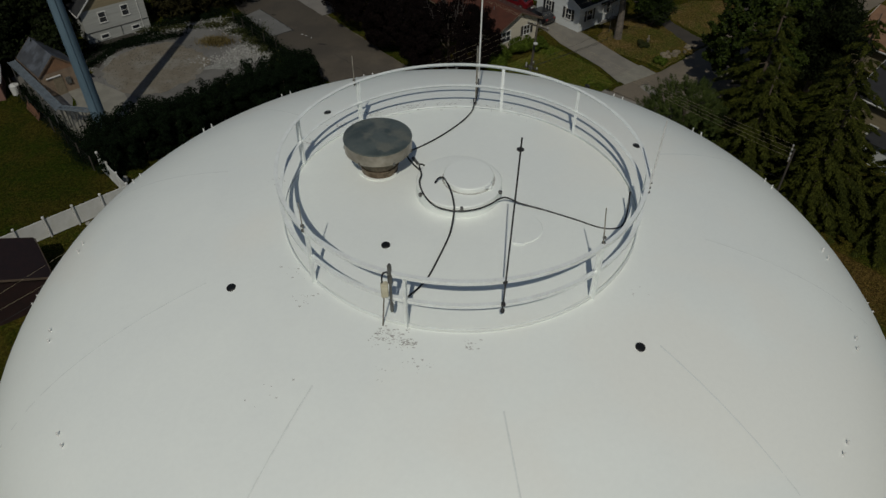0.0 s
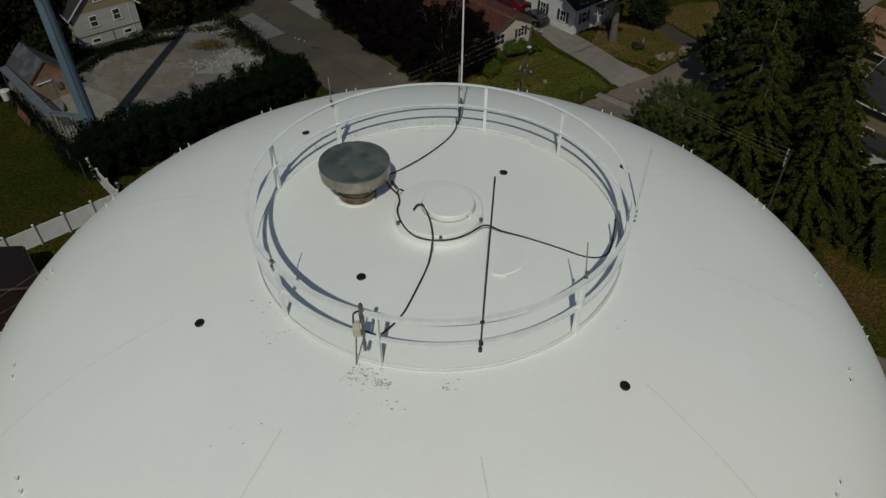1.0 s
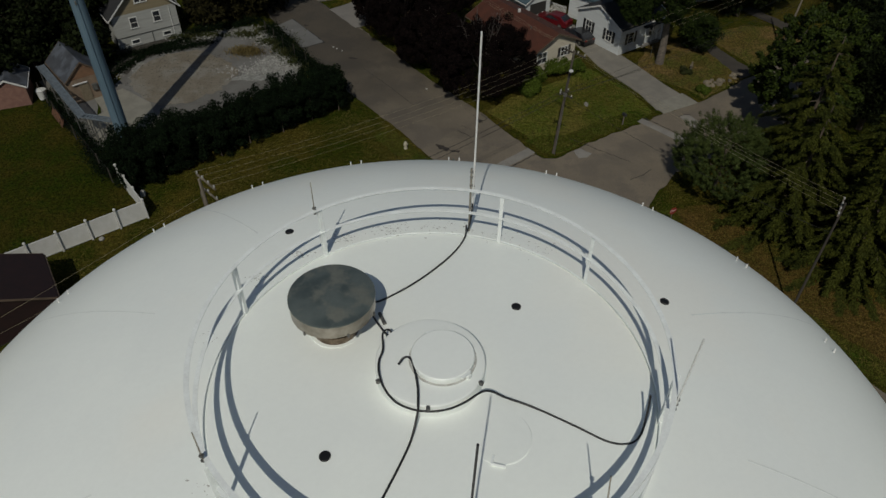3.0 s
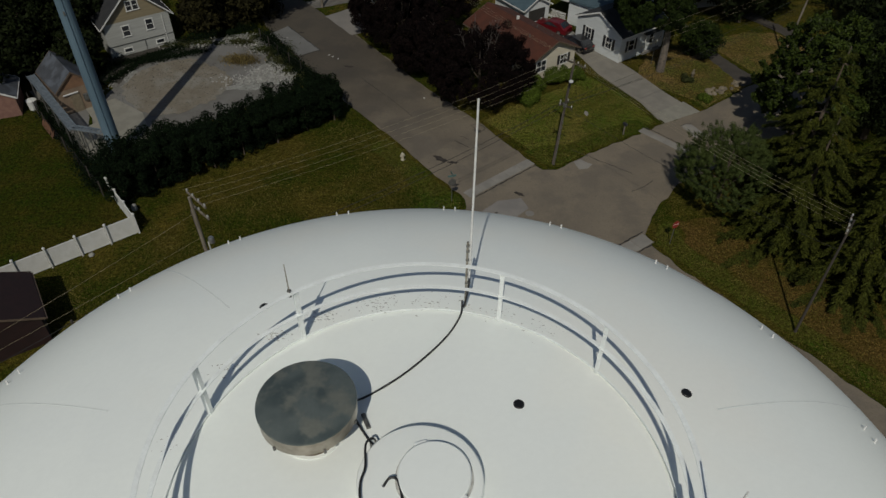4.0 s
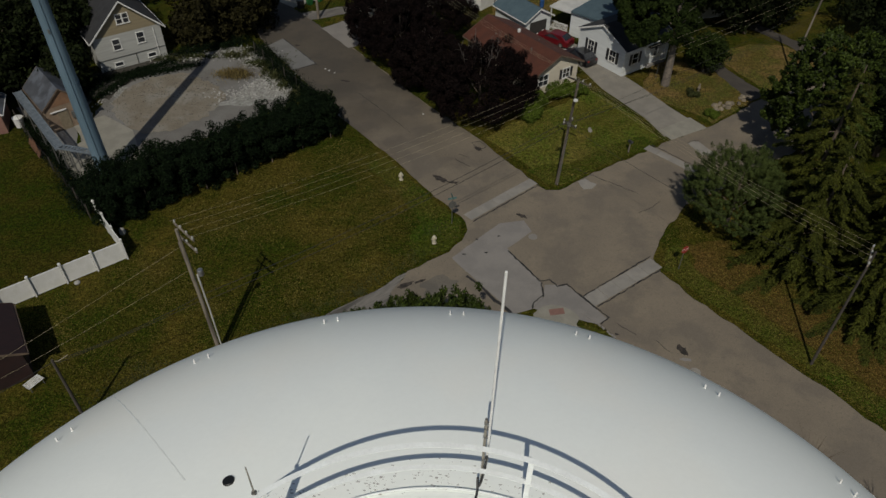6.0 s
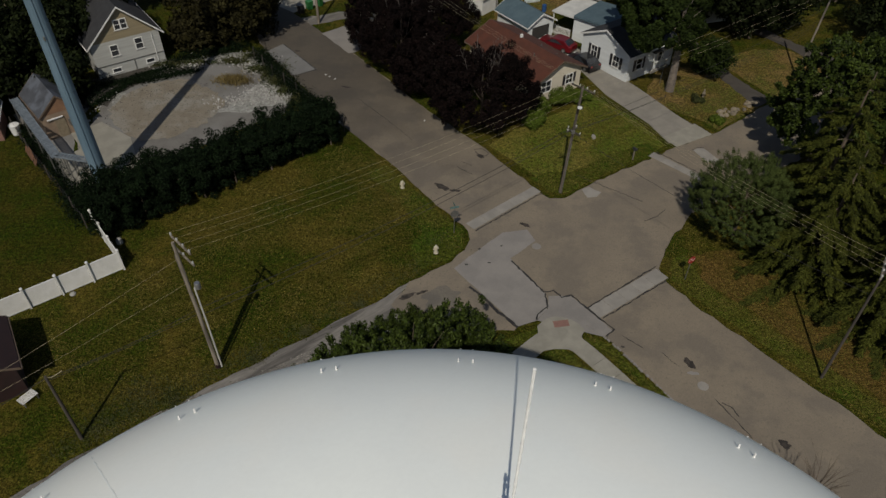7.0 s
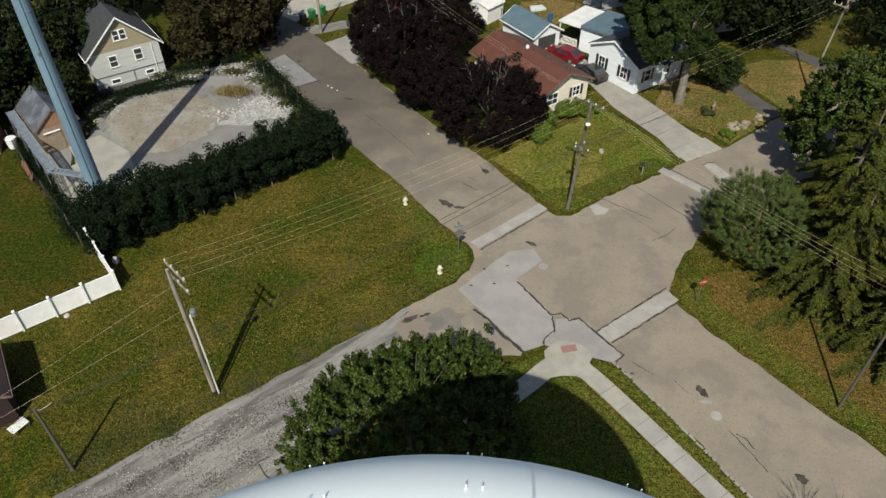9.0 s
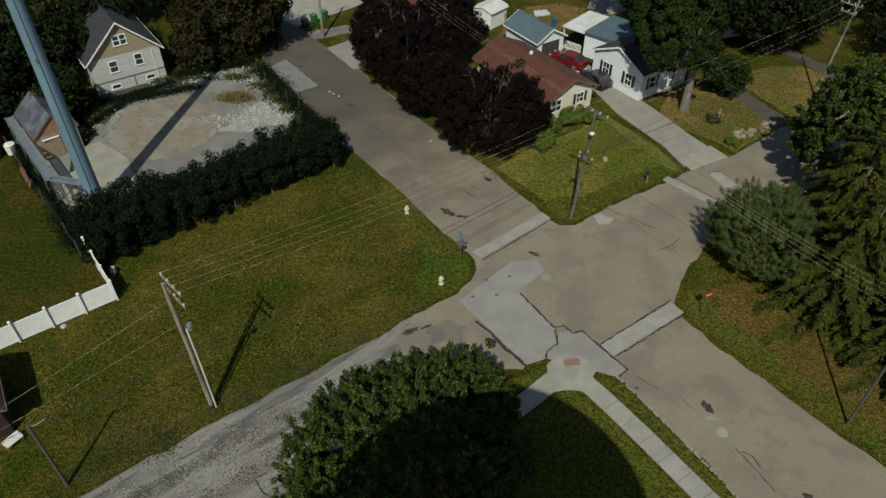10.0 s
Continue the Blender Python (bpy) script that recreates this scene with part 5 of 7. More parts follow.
lobed_tree("broadleaf_tree", (21.7, 78.6, 0), 4.9, 5.0, 13.4, LEAF_MID, "tall green tree with a pale trunk shading the white house", 330, 0.5, 50000, 0.15, 41, 0.5, 1.6, 0.4, -0.75, (-1.0, 2.2), bark=PALE_BARK, offset=(-2.3, 1.4), depth=0.6, wild=0.75)
maroon_tree((-4.4, 88.6, 0), 4.9, 9.0, "tall maroon tree behind the low house", 35, 560, 12)
broad_tree("broadleaf_tree", (26.5, 82.0, 0), 2.2, 0.3, 4.6, LEAF_MID, "low leafy green tree beside the porch", 12000, 70, 0.7, 0.13, 47, 0.12)
YARD = "yard trees"
for x, y, r, b, t, seed in ((27.5, 94.0, 6.2, 0.4, 12.0, 42), (34.0, 92.6, 5.2, 0.4, 10.5, 43), (36.5, 104.0, 6.0, 0.4, 11.0, 44), (19.6, 101.5, 6.0, 0.6, 11.0, 45), (-6.0, 101.0, 5.2, 0.6, 10.0, 46), 
                            (31.0, 103.0, 6.0, 0.4, 11.0, 49), (50.0, 92.0, 6.0, 0.4, 11.0, 50), (44.0, 78.0, 4.5, 0.6, 9.0, 39), (8.0, 112.0, 6.0, 0.6, 10.0, 38), (-12.0, 108.0, 6.0, 0.6, 11.0, 37), (37.5, 96.0, 5.6, 0.4, 11.0, 101), (24.0, 99.0, 5.6, 0.4, 11.0, 102), (49.0, 105.0, 6.0, 0.4, 11.0, 103)):
    broad_tree("broadleaf_tree", (x, y, 0), r, b, t, LEAF_DARK, "dark green yard tree", 8500, 120, 1.15, 0.25, seed, 0.35, group=YARD)
LOT = "trees behind the lot"
for x, y, r, b, t, seed in ((-30.2, 87.6, 5.0, 0.2, 7.6, 51), (-33.8, 94.0, 5.6, 0.4, 10.0, 52), (-27.6, 91.6, 3.4, 0.2, 6.4, 53), (-46.6, 78.8, 5.2, 0.3, 10.0, 54), (-53.0, 74.0, 6.0, 0.3, 11.0, 55),
                            (-48.5, 72.0, 4.2, 0.2, 7.5, 56), (-36.4, 100.0, 6.0, 0.4, 11.0, 57), (-55.0, 84.0, 6.0, 0.3, 11.0, 58), (-42.6, 72.4, 2.8, 0.2, 5.5, 59), (-50.5, 66.5, 3.6, 0.2, 6.5, 60), (-47.0, 95.0, 6.0, 0.3, 11.0, 64), (-26.6, 89.4, 5.0, 0.2, 10.5, 105), (-31.6, 92.6, 5.4, 0.2, 10.0, 106), (-39.5, 98.0, 6.0, 0.3, 11.0, 107), (-44.6, 84.5, 4.2, 0.3, 10.5, 108), (-50.4, 79.0, 5.6, 0.2, 10.0, 109), (-33.6, 85.6, 2.6, 0.1, 3.4, 110)):
    broad_tree("broadleaf_tree", (x, y, 0), r, b, t, LEAF_OLIVE if -34 < x < -26 else LEAF_DARK, "brownish green tree behind the gravel lot" if -34 < x < -26 else "dark green tree behind the gravel lot", 8500, 120, 1.1, 0.245, seed, 0.3, group=LOT)


def bare_tree(at, height, reach, label, seed):
    """A leafless young tree: a stem with forking twigs."""
    rng = np.random.default_rng(seed)
    tree = thing("bare_tree", at, 0, label, "tree")
    put("trunk", Shape().tube([(0, 0, 0), (0.1, 0.05, height * 0.55)], 0.07, 7, 0.5).mesh("trunk", BARK), tree)
    for k in range(34):
        s = Shape()
        t = rng.uniform(0.3, 0.55)
        a = rng.uniform(0, 2 * math.pi)
        foot = Vector((0.1 * t, 0.05 * t, height * t))
        tip = foot + Vector((math.cos(a) * reach * rng.uniform(0.3, 1.0), math.sin(a) * reach * rng.uniform(0.3, 1.0), (height - foot.z) * rng.uniform(0.5, 1.0)))
        mid = foot.lerp(tip, 0.5) + Vector((0, 0, 0.3))
        s.tube([foot, mid, tip], 0.02, 4, 0.3)
        for _ in range(2):
            s.tube([mid, mid.lerp(tip, 0.8) + Vector(rng.normal(0, 0.35, 3))], 0.011, 4, 0.4)
        put("branch", s.mesh("branch", BARK), tree)


bare_tree((19.6, 29.5, 0), 5.3, 1.5, "leafless young tree between sidewalk and kerb", 71)
bare_tree((24.0, 25.4, 0), 6.0, 1.6, "leafless young tree between sidewalk and kerb", 72)


def make_hedge():
    """A thick evergreen hedge: each shrub a thing of its own."""
    rng = np.random.default_rng(61)
    a, b = Vector((-29.0, 51.1, 0)), Vector((-12.8, 66.3, 0))
    way = (b - a).normalized()
    back = Vector((-way.y, way.x, 0))
    n = 14
    for row in (0, 1, 2, 3):
        for k in range(n):
            if row == 3 and k > 3:
                continue
            p = a + (b - a) * ((k + 0.5 * (row % 2)) / (n - 0.5)) + back * (0.1 + 1.35 * row) + Vector((rng.uniform(-0.2, 0.2), rng.uniform(-0.2, 0.2), 0))
            h = rng.uniform(4.0, 4.3)
            shrub = thing("hedge_shrub", tuple(p), 0, "dense dark green shrub of a tall clipped hedge", "shrub", "hedge along the gravel lot")
            put("stem", Shape().tube([(0, 0, 0), (0, 0, h * 0.7)], 0.07, 6, 0.4).mesh("stem", BARK), shrub)
            clumps = [(rng.uniform(-0.85, 0.85), rng.uniform(-0.85, 0.85), 0.4 + (h - 0.85) * t ** 0.75, rng.uniform(0.34, 0.5)) for t in np.linspace(0, 1, 40)]
            pts, out = crown_points(rng, 5400 if row < 2 else 2600, clumps, 0.3)
            pts[:, 2] = np.abs(pts[:, 2] - 0.05) + 0.05
            put("foliage", leaves("foliage", pts, out, 0.105, LEAF_HEDGE, rng, 0.42, 0.25, None, 0.7), shrub)


make_hedge()


def bush(at, radius, height, mat, label, seed, count=3200, group="bushes by the red-roofed house", name="bush", leaf=0.085):
    rng = np.random.default_rng(seed)
    b = thing(name, at, 0, label, "bush", group)
    s = Shape()
    for k in range(5):
        a = 1.3 * k
        s.tube([(0, 0, 0), (radius * 0.5 * math.cos(a), radius * 0.5 * math.sin(a), height * 0.7)], 0.03, 5, 0.5)
    put("stems", s.mesh("stems", BARK), b)
    clumps = [(rng.uniform(-0.6, 0.6) * radius, rng.uniform(-0.6, 0.6) * radius, height * rng.uniform(0.3, 0.75), radius * rng.uniform(0.3, 0.5)) for _ in range(10)]
    pts, way = crown_points(rng, count, clumps, 0.5)
    pts[:, 2] = np.abs(pts[:, 2])
    put("foliage", leaves("foliage", pts, way, leaf, mat, rng), b)


for k, (x, y, r, h) in enumerate([(7.4, 73.8, 1.6, 1.8), (9.2, 74.8, 1.5, 1.8), (10.8, 75.5, 1.3, 1.6), (12.2, 76.1, 0.9, 1.3), (6.2, 70.2, 1.5, 1.5), (6.6, 72.0, 1.4, 1.7)]):
    bush((x, y, 0), r, h, BUSH, "rounded bright green bush by the house wall", 70 + k)
bush((25.2, 72.4, 0), 0.9, 0.7, BUSH, "low green shrub at the lawn's edge", 80, group="shrubs")
bush((24.2, 76.6, 0), 0.9, 0.5, WEED, "low round plant bed", 81, group="shrubs")


def make_weeds():
    """Weeds and dry stalks over the rubble at the back of the lot, and rough tufts along the alley."""
    rng = np.random.default_rng(91)
    pts = []
    for x, y, sx, sy, n in ((-27.4, 82.0, 0.9, 0.4, 900), (-25.6, 83.4, 0.7, 0.3, 500), (-24.0, 80.2, 0.8, 0.4, 900), (-21.6, 77.6, 0.6, 0.5, 600), (-20.2, 75.6, 0.35, 0.6, 500), (-23.0, 79.2, 0.3, 0.8, 500), (-31.6, 81.4, 1.2, 0.25, 700), (-34.6, 80.6, 1.0, 0.3, 600), (-18.6, 73.4, 0.3, 1.0, 600), (-15.2, 70.2, 0.4, 1.6, 900), (-21.4, 78.6, 0.5, 1.6, 700)):
        q = rng.normal(0, 1, (n, 3)) * [sx, sy, 0] + [x, y, 0]
        q[:, 2] = np.abs(rng.normal(0.12, 0.18, n))
        pts.append(q)
    p = np.concatenate(pts)
    tagged(put("weeds", leaves("weeds", p, np.tile((0, 0, 1.0), (len(p), 1)), 0.14, WEED, rng, 0.35)), "patchy green and dry weeds over rubble", "weeds", "", "stuff")
    q = rng.normal(0, 1, (1500, 3)) * [0.95, 0.5, 0] + [-26.2, 77.3, 0]
    q[:, 2] = rng.uniform(0.05, 0.6, 1500)
    tagged(put("dry_grass_clump", leaves("dry_grass_clump", q, rng.normal(0, 1, (1500, 3)) * [1, 1, 0.2], 0.22, STRAW, rng, 0.12, 0.1, np.tile((0, 0, 1.0), (1500, 1)), 0.2)), "tall straw-coloured dry grass on the rubble", "grass", "", "stuff")
    pts = []
    for t in np.linspace(0, 1, 60):
        x, y = -2.0 + (-24.0 + 2.0) * t, 49.4 + (30.6 - 49.4) * t
        n = 60
        q = rng.normal(0, 1, (n, 3)) * [0.55, 0.55, 0] + [x - 0.35, y + 0.45, 0]
        q[:, 2] = np.abs(rng.normal(0.02, 0.03, n))
        pts.append(q)
    for x, y, s, n in ((-18.2, 35.2, 0.5, 500), (-14.0, 39.0, 0.35, 300), (-11.0, 41.6, 0.3, 250), (-7.5, 44.6, 0.3, 250), (-20.5, 35.6, 1.0, 900), (-22.5, 33.2, 0.8, 500), (-2.0, 52.0, 0.8, 300), (-6.0, 58.0, 1.2, 300)):
        q = rng.normal(0, s, (n, 3)) + [x, y, 0]
        q[:, 2] = np.abs(rng.normal(0.04, 0.05, n))
        pts.append(q)
    p = np.concatenate(pts)
    tagged(put("verge_grass", leaves("verge_grass", p, np.tile((0, 0, 1.0), (len(p), 1)), 0.085, WEED, rng, 0.3)), "dry straggling grass along the alley verge", "grass", "", "stuff")


make_weeds()


def make_rubble():
    rng = random.Random(95)
    s = Shape()
    for x, y, sx, sy, n in ((-26.2, 82.6, 1.6, 0.8, 260), (-21.8, 75.8, 1.1, 1.4, 300), (-29.0, 82.6, 1.6, 0.5, 120), (-20.4, 74.0, 0.6, 0.8, 120), (-34.0, 80.6, 2.4, 0.5, 70), (-38.4, 71.6, 0.5, 1.8, 40),
                            (-31.4, 81.5, 1.5, 0.35, 150), (-24.8, 80.6, 0.8, 0.7, 170), (-25.2, 73.0, 1.3, 0.6, 130), (-23.2, 74.4, 0.9, 0.9, 150)):
        for _ in range(n):
            px, py, r = rng.gauss(x, sx), rng.gauss(y, sy), rng.uniform(0.04, 0.13)
            m = pose(px, py, rng.uniform(-0.03, 0.12), rng.uniform(-40, 40), rng.uniform(-40, 40), rng.uniform(0, 360))
            s.box((r * rng.uniform(1, 2), r * rng.uniform(0.8, 1.5), r), (0, 0, -r * 0.2), 0, r * 0.25, m)
    tagged(put("rubble", s.mesh("rubble", STONE)), "heaps of broken white rubble round the lot", "rubble", "", "stuff")
    for k in range(22):
        r = rng.uniform(0.13, 0.34)
        t = rng.random()
        m = pose(25.6 + 4.6 * t + rng.uniform(-0.4, 0.4), 73.6 + 2.8 * t + rng.uniform(-0.6, 0.6), r * 0.25, rng.uniform(-20, 20), rng.uniform(-20, 20), rng.uniform(0, 360))
        me = Shape().box((r * 2, r * rng.uniform(1.2, 2.0), r * 1.1), (0, 0, -r * 0.5), 0, r * 0.38).mesh("boulder", ROCK)
        tagged(put("boulder", me, m=m), "tan boulder edging the lawn", "rock", "boulders at the lawn's edge")


make_rubble()


def make_blades():
    """Straw-coloured blades and tufts standing in the mown lawns."""
    rng = np.random.default_rng(97)

    def inside(q, poly):
        hit = np.zeros(len(q), bool)
        for (ax, ay), (bx, by) in zip(poly, poly[1:] + poly[:1]):
            cross = ((ay > q[:, 1]) != (by > q[:, 1])) & (q[:, 0] < (bx - ax) * (q[:, 1] - ay) / (by - ay + 1e-9) + ax)
            hit ^= cross
        return hit
    lawns = (([(-29.0, 49.8), (-12.4, 65.6), (-8.0, 63.2), (0.0, 53.4), (0.1, 51.4), (-1.2, 49.9), (-7.6, 44.4), (-22.6, 31.4), (-29.6, 37.4), (-33.0, 41.6), (-26.4, 46.9)], 70000),
             ([(8.6, 58.8), (1.6, 66.6), (6.0, 70.6), (12.6, 76.0), (18.0, 71.0), (19.4, 67.4)], 26000),
             ([(16.0, 51.0), (18.6, 55.4), (24.0, 50.0), (27.0, 46.0), (40.0, 24.0), (36.4, 24.4), (26.4, 36.2), (16.2, 48.4)], 26000),
             ([(6.6, 41.4), (14.6, 31.6), (9.0, 33.0), (4.0, 37.0)], 5000), ([(9.4, 42.6), (16.6, 32.6), (15.9, 32.2), (9.0, 41.6)], 3500))
    for poly, number in lawns:
        xs, ys = [p[0] for p in poly], [p[1] for p in poly]
        area = abs(sum(ax * by - bx * ay for (ax, ay), (bx, by) in zip(poly, poly[1:] + poly[:1]))) / 2
        n = int(number * (max(xs) - min(xs)) * (max(ys) - min(ys)) / area)
        q = np.stack([rng.uniform(min(xs), max(xs), n), rng.uniform(min(ys), max(ys), n), np.abs(rng.normal(0.025, 0.02, n))], 1)
        q = q[inside(q, poly)]
        patchy = np.sin(q[:, 0] * 0.55 + 1.3 * np.sin(q[:, 1] * 0.31)) + np.sin(q[:, 1] * 0.73 + 1.7 * np.sin(q[:, 0] * 0.27)) + rng.normal(0, 1.1, len(q))
        q = q[patchy > 0.0]
        tagged(put("grass_blades", leaves("grass_blades", q, np.tile((0, 0, 1.0), (len(q), 1)), 0.07, BLADES, rng, 0.36, 0.25, None, 0.8)), "dry straw-coloured blades standing in the mown lawn", "grass", "", "stuff")


make_blades()


def make_undergrowth():
    """Dark weeds and brambles along the fences and walls round the lot."""
    rng = np.random.default_rng(99)
    runs = (((-25.4, 84.2), (-20.2, 77.2), 0.55, 0.75, 5200), ((-20.2, 77.2), (-13.6, 69.4), 0.5, 0.7, 5200), ((-39.4, 71.0), (-37.6, 76.2), 0.35, 0.35, 1500), ((-37.6, 76.2), (-31.0, 79.6), 0.45, 0.4, 2600),
            ((-40.2, 75.2), (-34.0, 80.2), 0.35, 0.3, 2600), ((-44.6, 66.4), (-35.2, 56.6), 0.4, 0.55, 3600), ((-35.2, 56.6), (-31.6, 52.6), 0.6, 0.8, 2600), ((-34.6, 81.4), (-27.0, 85.6), 0.6, 0.7, 3600), ((-42.6, 70.2), (-40.6, 75.4), 1.1, 0.8, 3600))
    pts = []
    for (ax, ay), (bx, by), wide, high, n in runs:
        t = rng.random(n)
        clump = 0.5 + 0.5 * np.sin(t * 31 + ax) * np.sin(t * 13)
        q = np.stack([ax + (bx - ax) * t + rng.normal(0, wide, n), ay + (by - ay) * t + rng.normal(0, wide, n), rng.random(n) * high * (0.35 + clump)], 1)
        q[:, 2] += 0.03
        pts.append(q)
    q = np.concatenate(pts)
    tagged(put("undergrowth", leaves("undergrowth", q, rng.normal(0, 0.5, (len(q), 3)) + [0, 0, 0.8], 0.11, LEAF_HEDGE, rng, 0.4)), "dark weeds and brambles along the fences", "weeds", "", "stuff")


make_undergrowth()


def make_stones():
    """Loose stones, dark and pale, over the ruts of the alley."""
    rng = np.random.default_rng(98)
    for name, mat, number, label in (("dark_stones", STONE_DARK, 17000, "dark loose stones strewn in the alley's ruts"), ("pale_stones", STONE_PALE, 8000, "pale loose stones strewn over the alley")):
        t = rng.random(number) ** 0.8
        half = 3.05 * np.clip(0.35 + t * 1.6, 0, 1)
        w = rng.uniform(-1, 1, number)
        if name == "dark_stones":
            w = np.where(rng.random(number) < 0.75, np.sign(w) * (0.42 + rng.normal(0, 0.13, number)), w)
        way = np.array((-0.745, -0.667, 0))
        q = np.array((-4.7, 42.5, 0.024)) + way * (t * 34)[:, None] + np.array((-way[1], way[0], 0)) * (w * half)[:, None]
        q[:, 2] = 0.03
        keep = np.sin(t * 90 + 3 * w) + rng.normal(0, 1, number) > -0.4
        q = q[keep]
        tagged(put(name, leaves(name, q, np.tile((0, 0, 1.0), (len(q), 1)), 0.046, mat, rng, 0.8, 0.3, None, 0.25)), label, "stones", "", "stuff")


make_stones()


def make_lot_stones():
    """Small dark stones strewn over the sand of the lot, thicker towards its far edge."""
    rng = np.random.default_rng(107)
    n = 1500
    a, r = rng.uniform(0, 2 * math.pi, n), np.sqrt(rng.random(n))
    q = np.stack([-32.0 + 6.0 * r * np.cos(a) - 0.6 * r * np.sin(a), 71.6 + 5.4 * r * np.sin(a) + 1.2 * r * np.cos(a), np.full(n, 0.06)], 1)
    q = q[rng.random(n) < 0.25 + 0.6 * (q[:, 1] > 72.0) * (q[:, 0] < -28.0)]
    tagged(put("lot_stones", leaves("lot_stones", q, np.tile((0, 0, 1.0), (len(q), 1)), 0.06, STONE_DARK, rng, 0.8, 0.3, None, 0.25)), "small dark stones strewn over the sandy lot", "stones", "", "stuff")


make_lot_stones()

# ---- houses ----
def window(house, at, size, turn=0.0, shutters=False, sashes=2, name="window", grid=False):
    """A framed window on a wall that faces -y in the house's own axes (turn: degrees round z)."""
    w, h = size
    m = pose(*at, 0, 0, turn)
    s = Shape()
    t = 0.09
    for sx in (-1, 1):
        s.box((t, 0.07, h + 2 * t), (sx * (w / 2 + t / 2), -0.02, -t))
    s.box((w, 0.07, t), (0, -0.02, h)).box((w + 0.3, 0.11, t), (0, -0.03, -t - 0.01))
    if sashes == 2:
        s.box((w, 0.05, 0.05), (0, -0.012, h / 2 - 0.025))
    if grid:
        s.box((0.035, 0.04, h), (0, -0.012, 0))
    win = put(name, s.mesh(name, TRIM), house, "white window frame", m)
    put("pane", Shape().box((w, 0.02, h), (0, 0.002, 0)).mesh("pane", GLASS), win)
    if shutters:
        for sx in (-1, 1):
            sh = Shape().box((0.36, 0.05, h + 0.1), (sx * (w / 2 + t + 0.2), -0.03, -0.05), 0, 0.01)
            for k in range(5):
                sh.box((0.27, 0.02, 0.05), (sx * (w / 2 + t + 0.2), -0.062, 0.12 + k * h / 5))
            put("shutter", sh.mesh("shutter", SHUTTER), win, "black louvred shutter")
    return win


def gable_house(name, at, turn, width, depth, eaves, ridge, wall_mat, roof_mat, label, gable_mat=None, over=0.35, category="house", base=0.0, trim=None):
    """A house with its gable on -y, the ridge along y, its front left corner at the origin."""
    h = thing(name, at, turn, label, category)
    t = 0.2
    if base:
        put("foundation", Shape().box((width + 0.04, depth + 0.04, base), (width / 2, depth / 2, 0)).mesh("foundation", CONCRETE_OLD), h)
    mid = width / 2
    for y in (0.0, depth - t):
        vs = [(0, y, base), (width, y, base), (width, y, eaves), (0, y, eaves), (0, y + t, base), (width, y + t, base), (width, y + t, eaves), (0, y + t, eaves)]
        put("wall", mesh_of("wall", vs, [(0, 1, 2, 3), (7, 6, 5, 4), (4, 5, 1, 0), (3, 2, 6, 7), (0, 3, 7, 4), (1, 5, 6, 2)], wall_mat), h)
        vs = [(0, y - 0.004, eaves), (width, y - 0.004, eaves), (mid, y - 0.004, ridge - 0.04), (0, y + t, eaves), (width, y + t, eaves), (mid, y + t, ridge - 0.04)]
        put("gable", mesh_of("gable", vs, [(0, 1, 2), (5, 4, 3), (0, 3, 4, 1), (1, 4, 5, 2), (2, 5, 3, 0)], gable_mat or wall_mat), h)
    for x in (0.0, width - t):
        put("wall", Shape().box((t, depth - 2 * t, eaves - base), (x + t / 2, depth / 2, base)).mesh("wall", wall_mat), h)
    rise = (ridge - eaves) / mid
    th = 0.16
    for sx in (-1, 1):
        x0, x1 = mid, mid + sx * (mid + over)
        z0, z1 = ridge, ridge - rise * (mid + over)
        y0, y1 = -over, depth + over
        vs = [(x0, y0, z0), (x1, y0, z1), (x1, y1, z1), (x0, y1, z0)]
        vs += [(x, y, z + th) for x, y, z in vs]
        fs = [(0, 1, 2, 3), (7, 6, 5, 4), (0, 4, 5, 1), (1, 5, 6, 2), (2, 6, 7, 3), (3, 7, 4, 0)]
        if sx > 0:
            fs = [f[::-1] for f in fs]
        roof = put("roof", mesh_of("roof", vs, fs, roof_mat), h)
        for y in (y0 - 0.03, y1 + 0.01):
            fas = Shape()
            vsf = [(x0, y, z0 - 0.02), (x1, y, z1 - 0.02), (x1, y, z1 + th + 0.012), (x0, y, z0 + th + 0.012)]
            vsf += [(a, b + 0.03, c) for a, b, c in vsf]
            fas.add(vsf, [(0, 1, 2, 3), (7, 6, 5, 4), (0, 4, 5, 1), (1, 5, 6, 2), (2, 6, 7, 3), (3, 7, 4, 0)])
            put("bargeboard", fas.mesh("bargeboard", trim or TRIM), roof, "brown bargeboard" if trim else "white bargeboard")
        g = Shape().box((0.09, depth + 2 * over, 0.1), (x1 + sx * 0.05, depth / 2, z1 - 0.02), 0, 0.02)
        put("gutter", g.mesh("gutter", trim or TRIM), roof, "brown gutter" if trim else "white gutter")
    return h


def facing(a, b):
    return math.degrees(math.atan2(b[1] - a[1], b[0] - a[0]))


# gabled house beyond the gravel lot
a = (-41.05, 76.9)
hl = gable_house("gabled_house", (*a, 0), facing(a, (-35.3, 81.6)), 7.45, 9.5, 3.9, 7.35, SIDING_DARKER, SHINGLE_GREY, "white house with a tan gable and a dark grey roof", SIDING_TAN, 0.4)
put("band", Shape().box((7.49, 0.06, 0.07), (3.72, -0.03, 1.28)).mesh("band", GREY_METAL), hl, "thin dark ledge")
window(hl, (2.35, 0, 2.2), (0.75, 1.15))
window(hl, (5.05, 0, 2.35), (0.75, 1.15))
window(hl, (3.35, 0, 4.95), (0.55, 1.0))
window(hl, (4.05, 0, 4.95), (0.55, 1.0))
window(hl, (2.0, 0, 0.35), (0.85, 0.4), sashes=1)
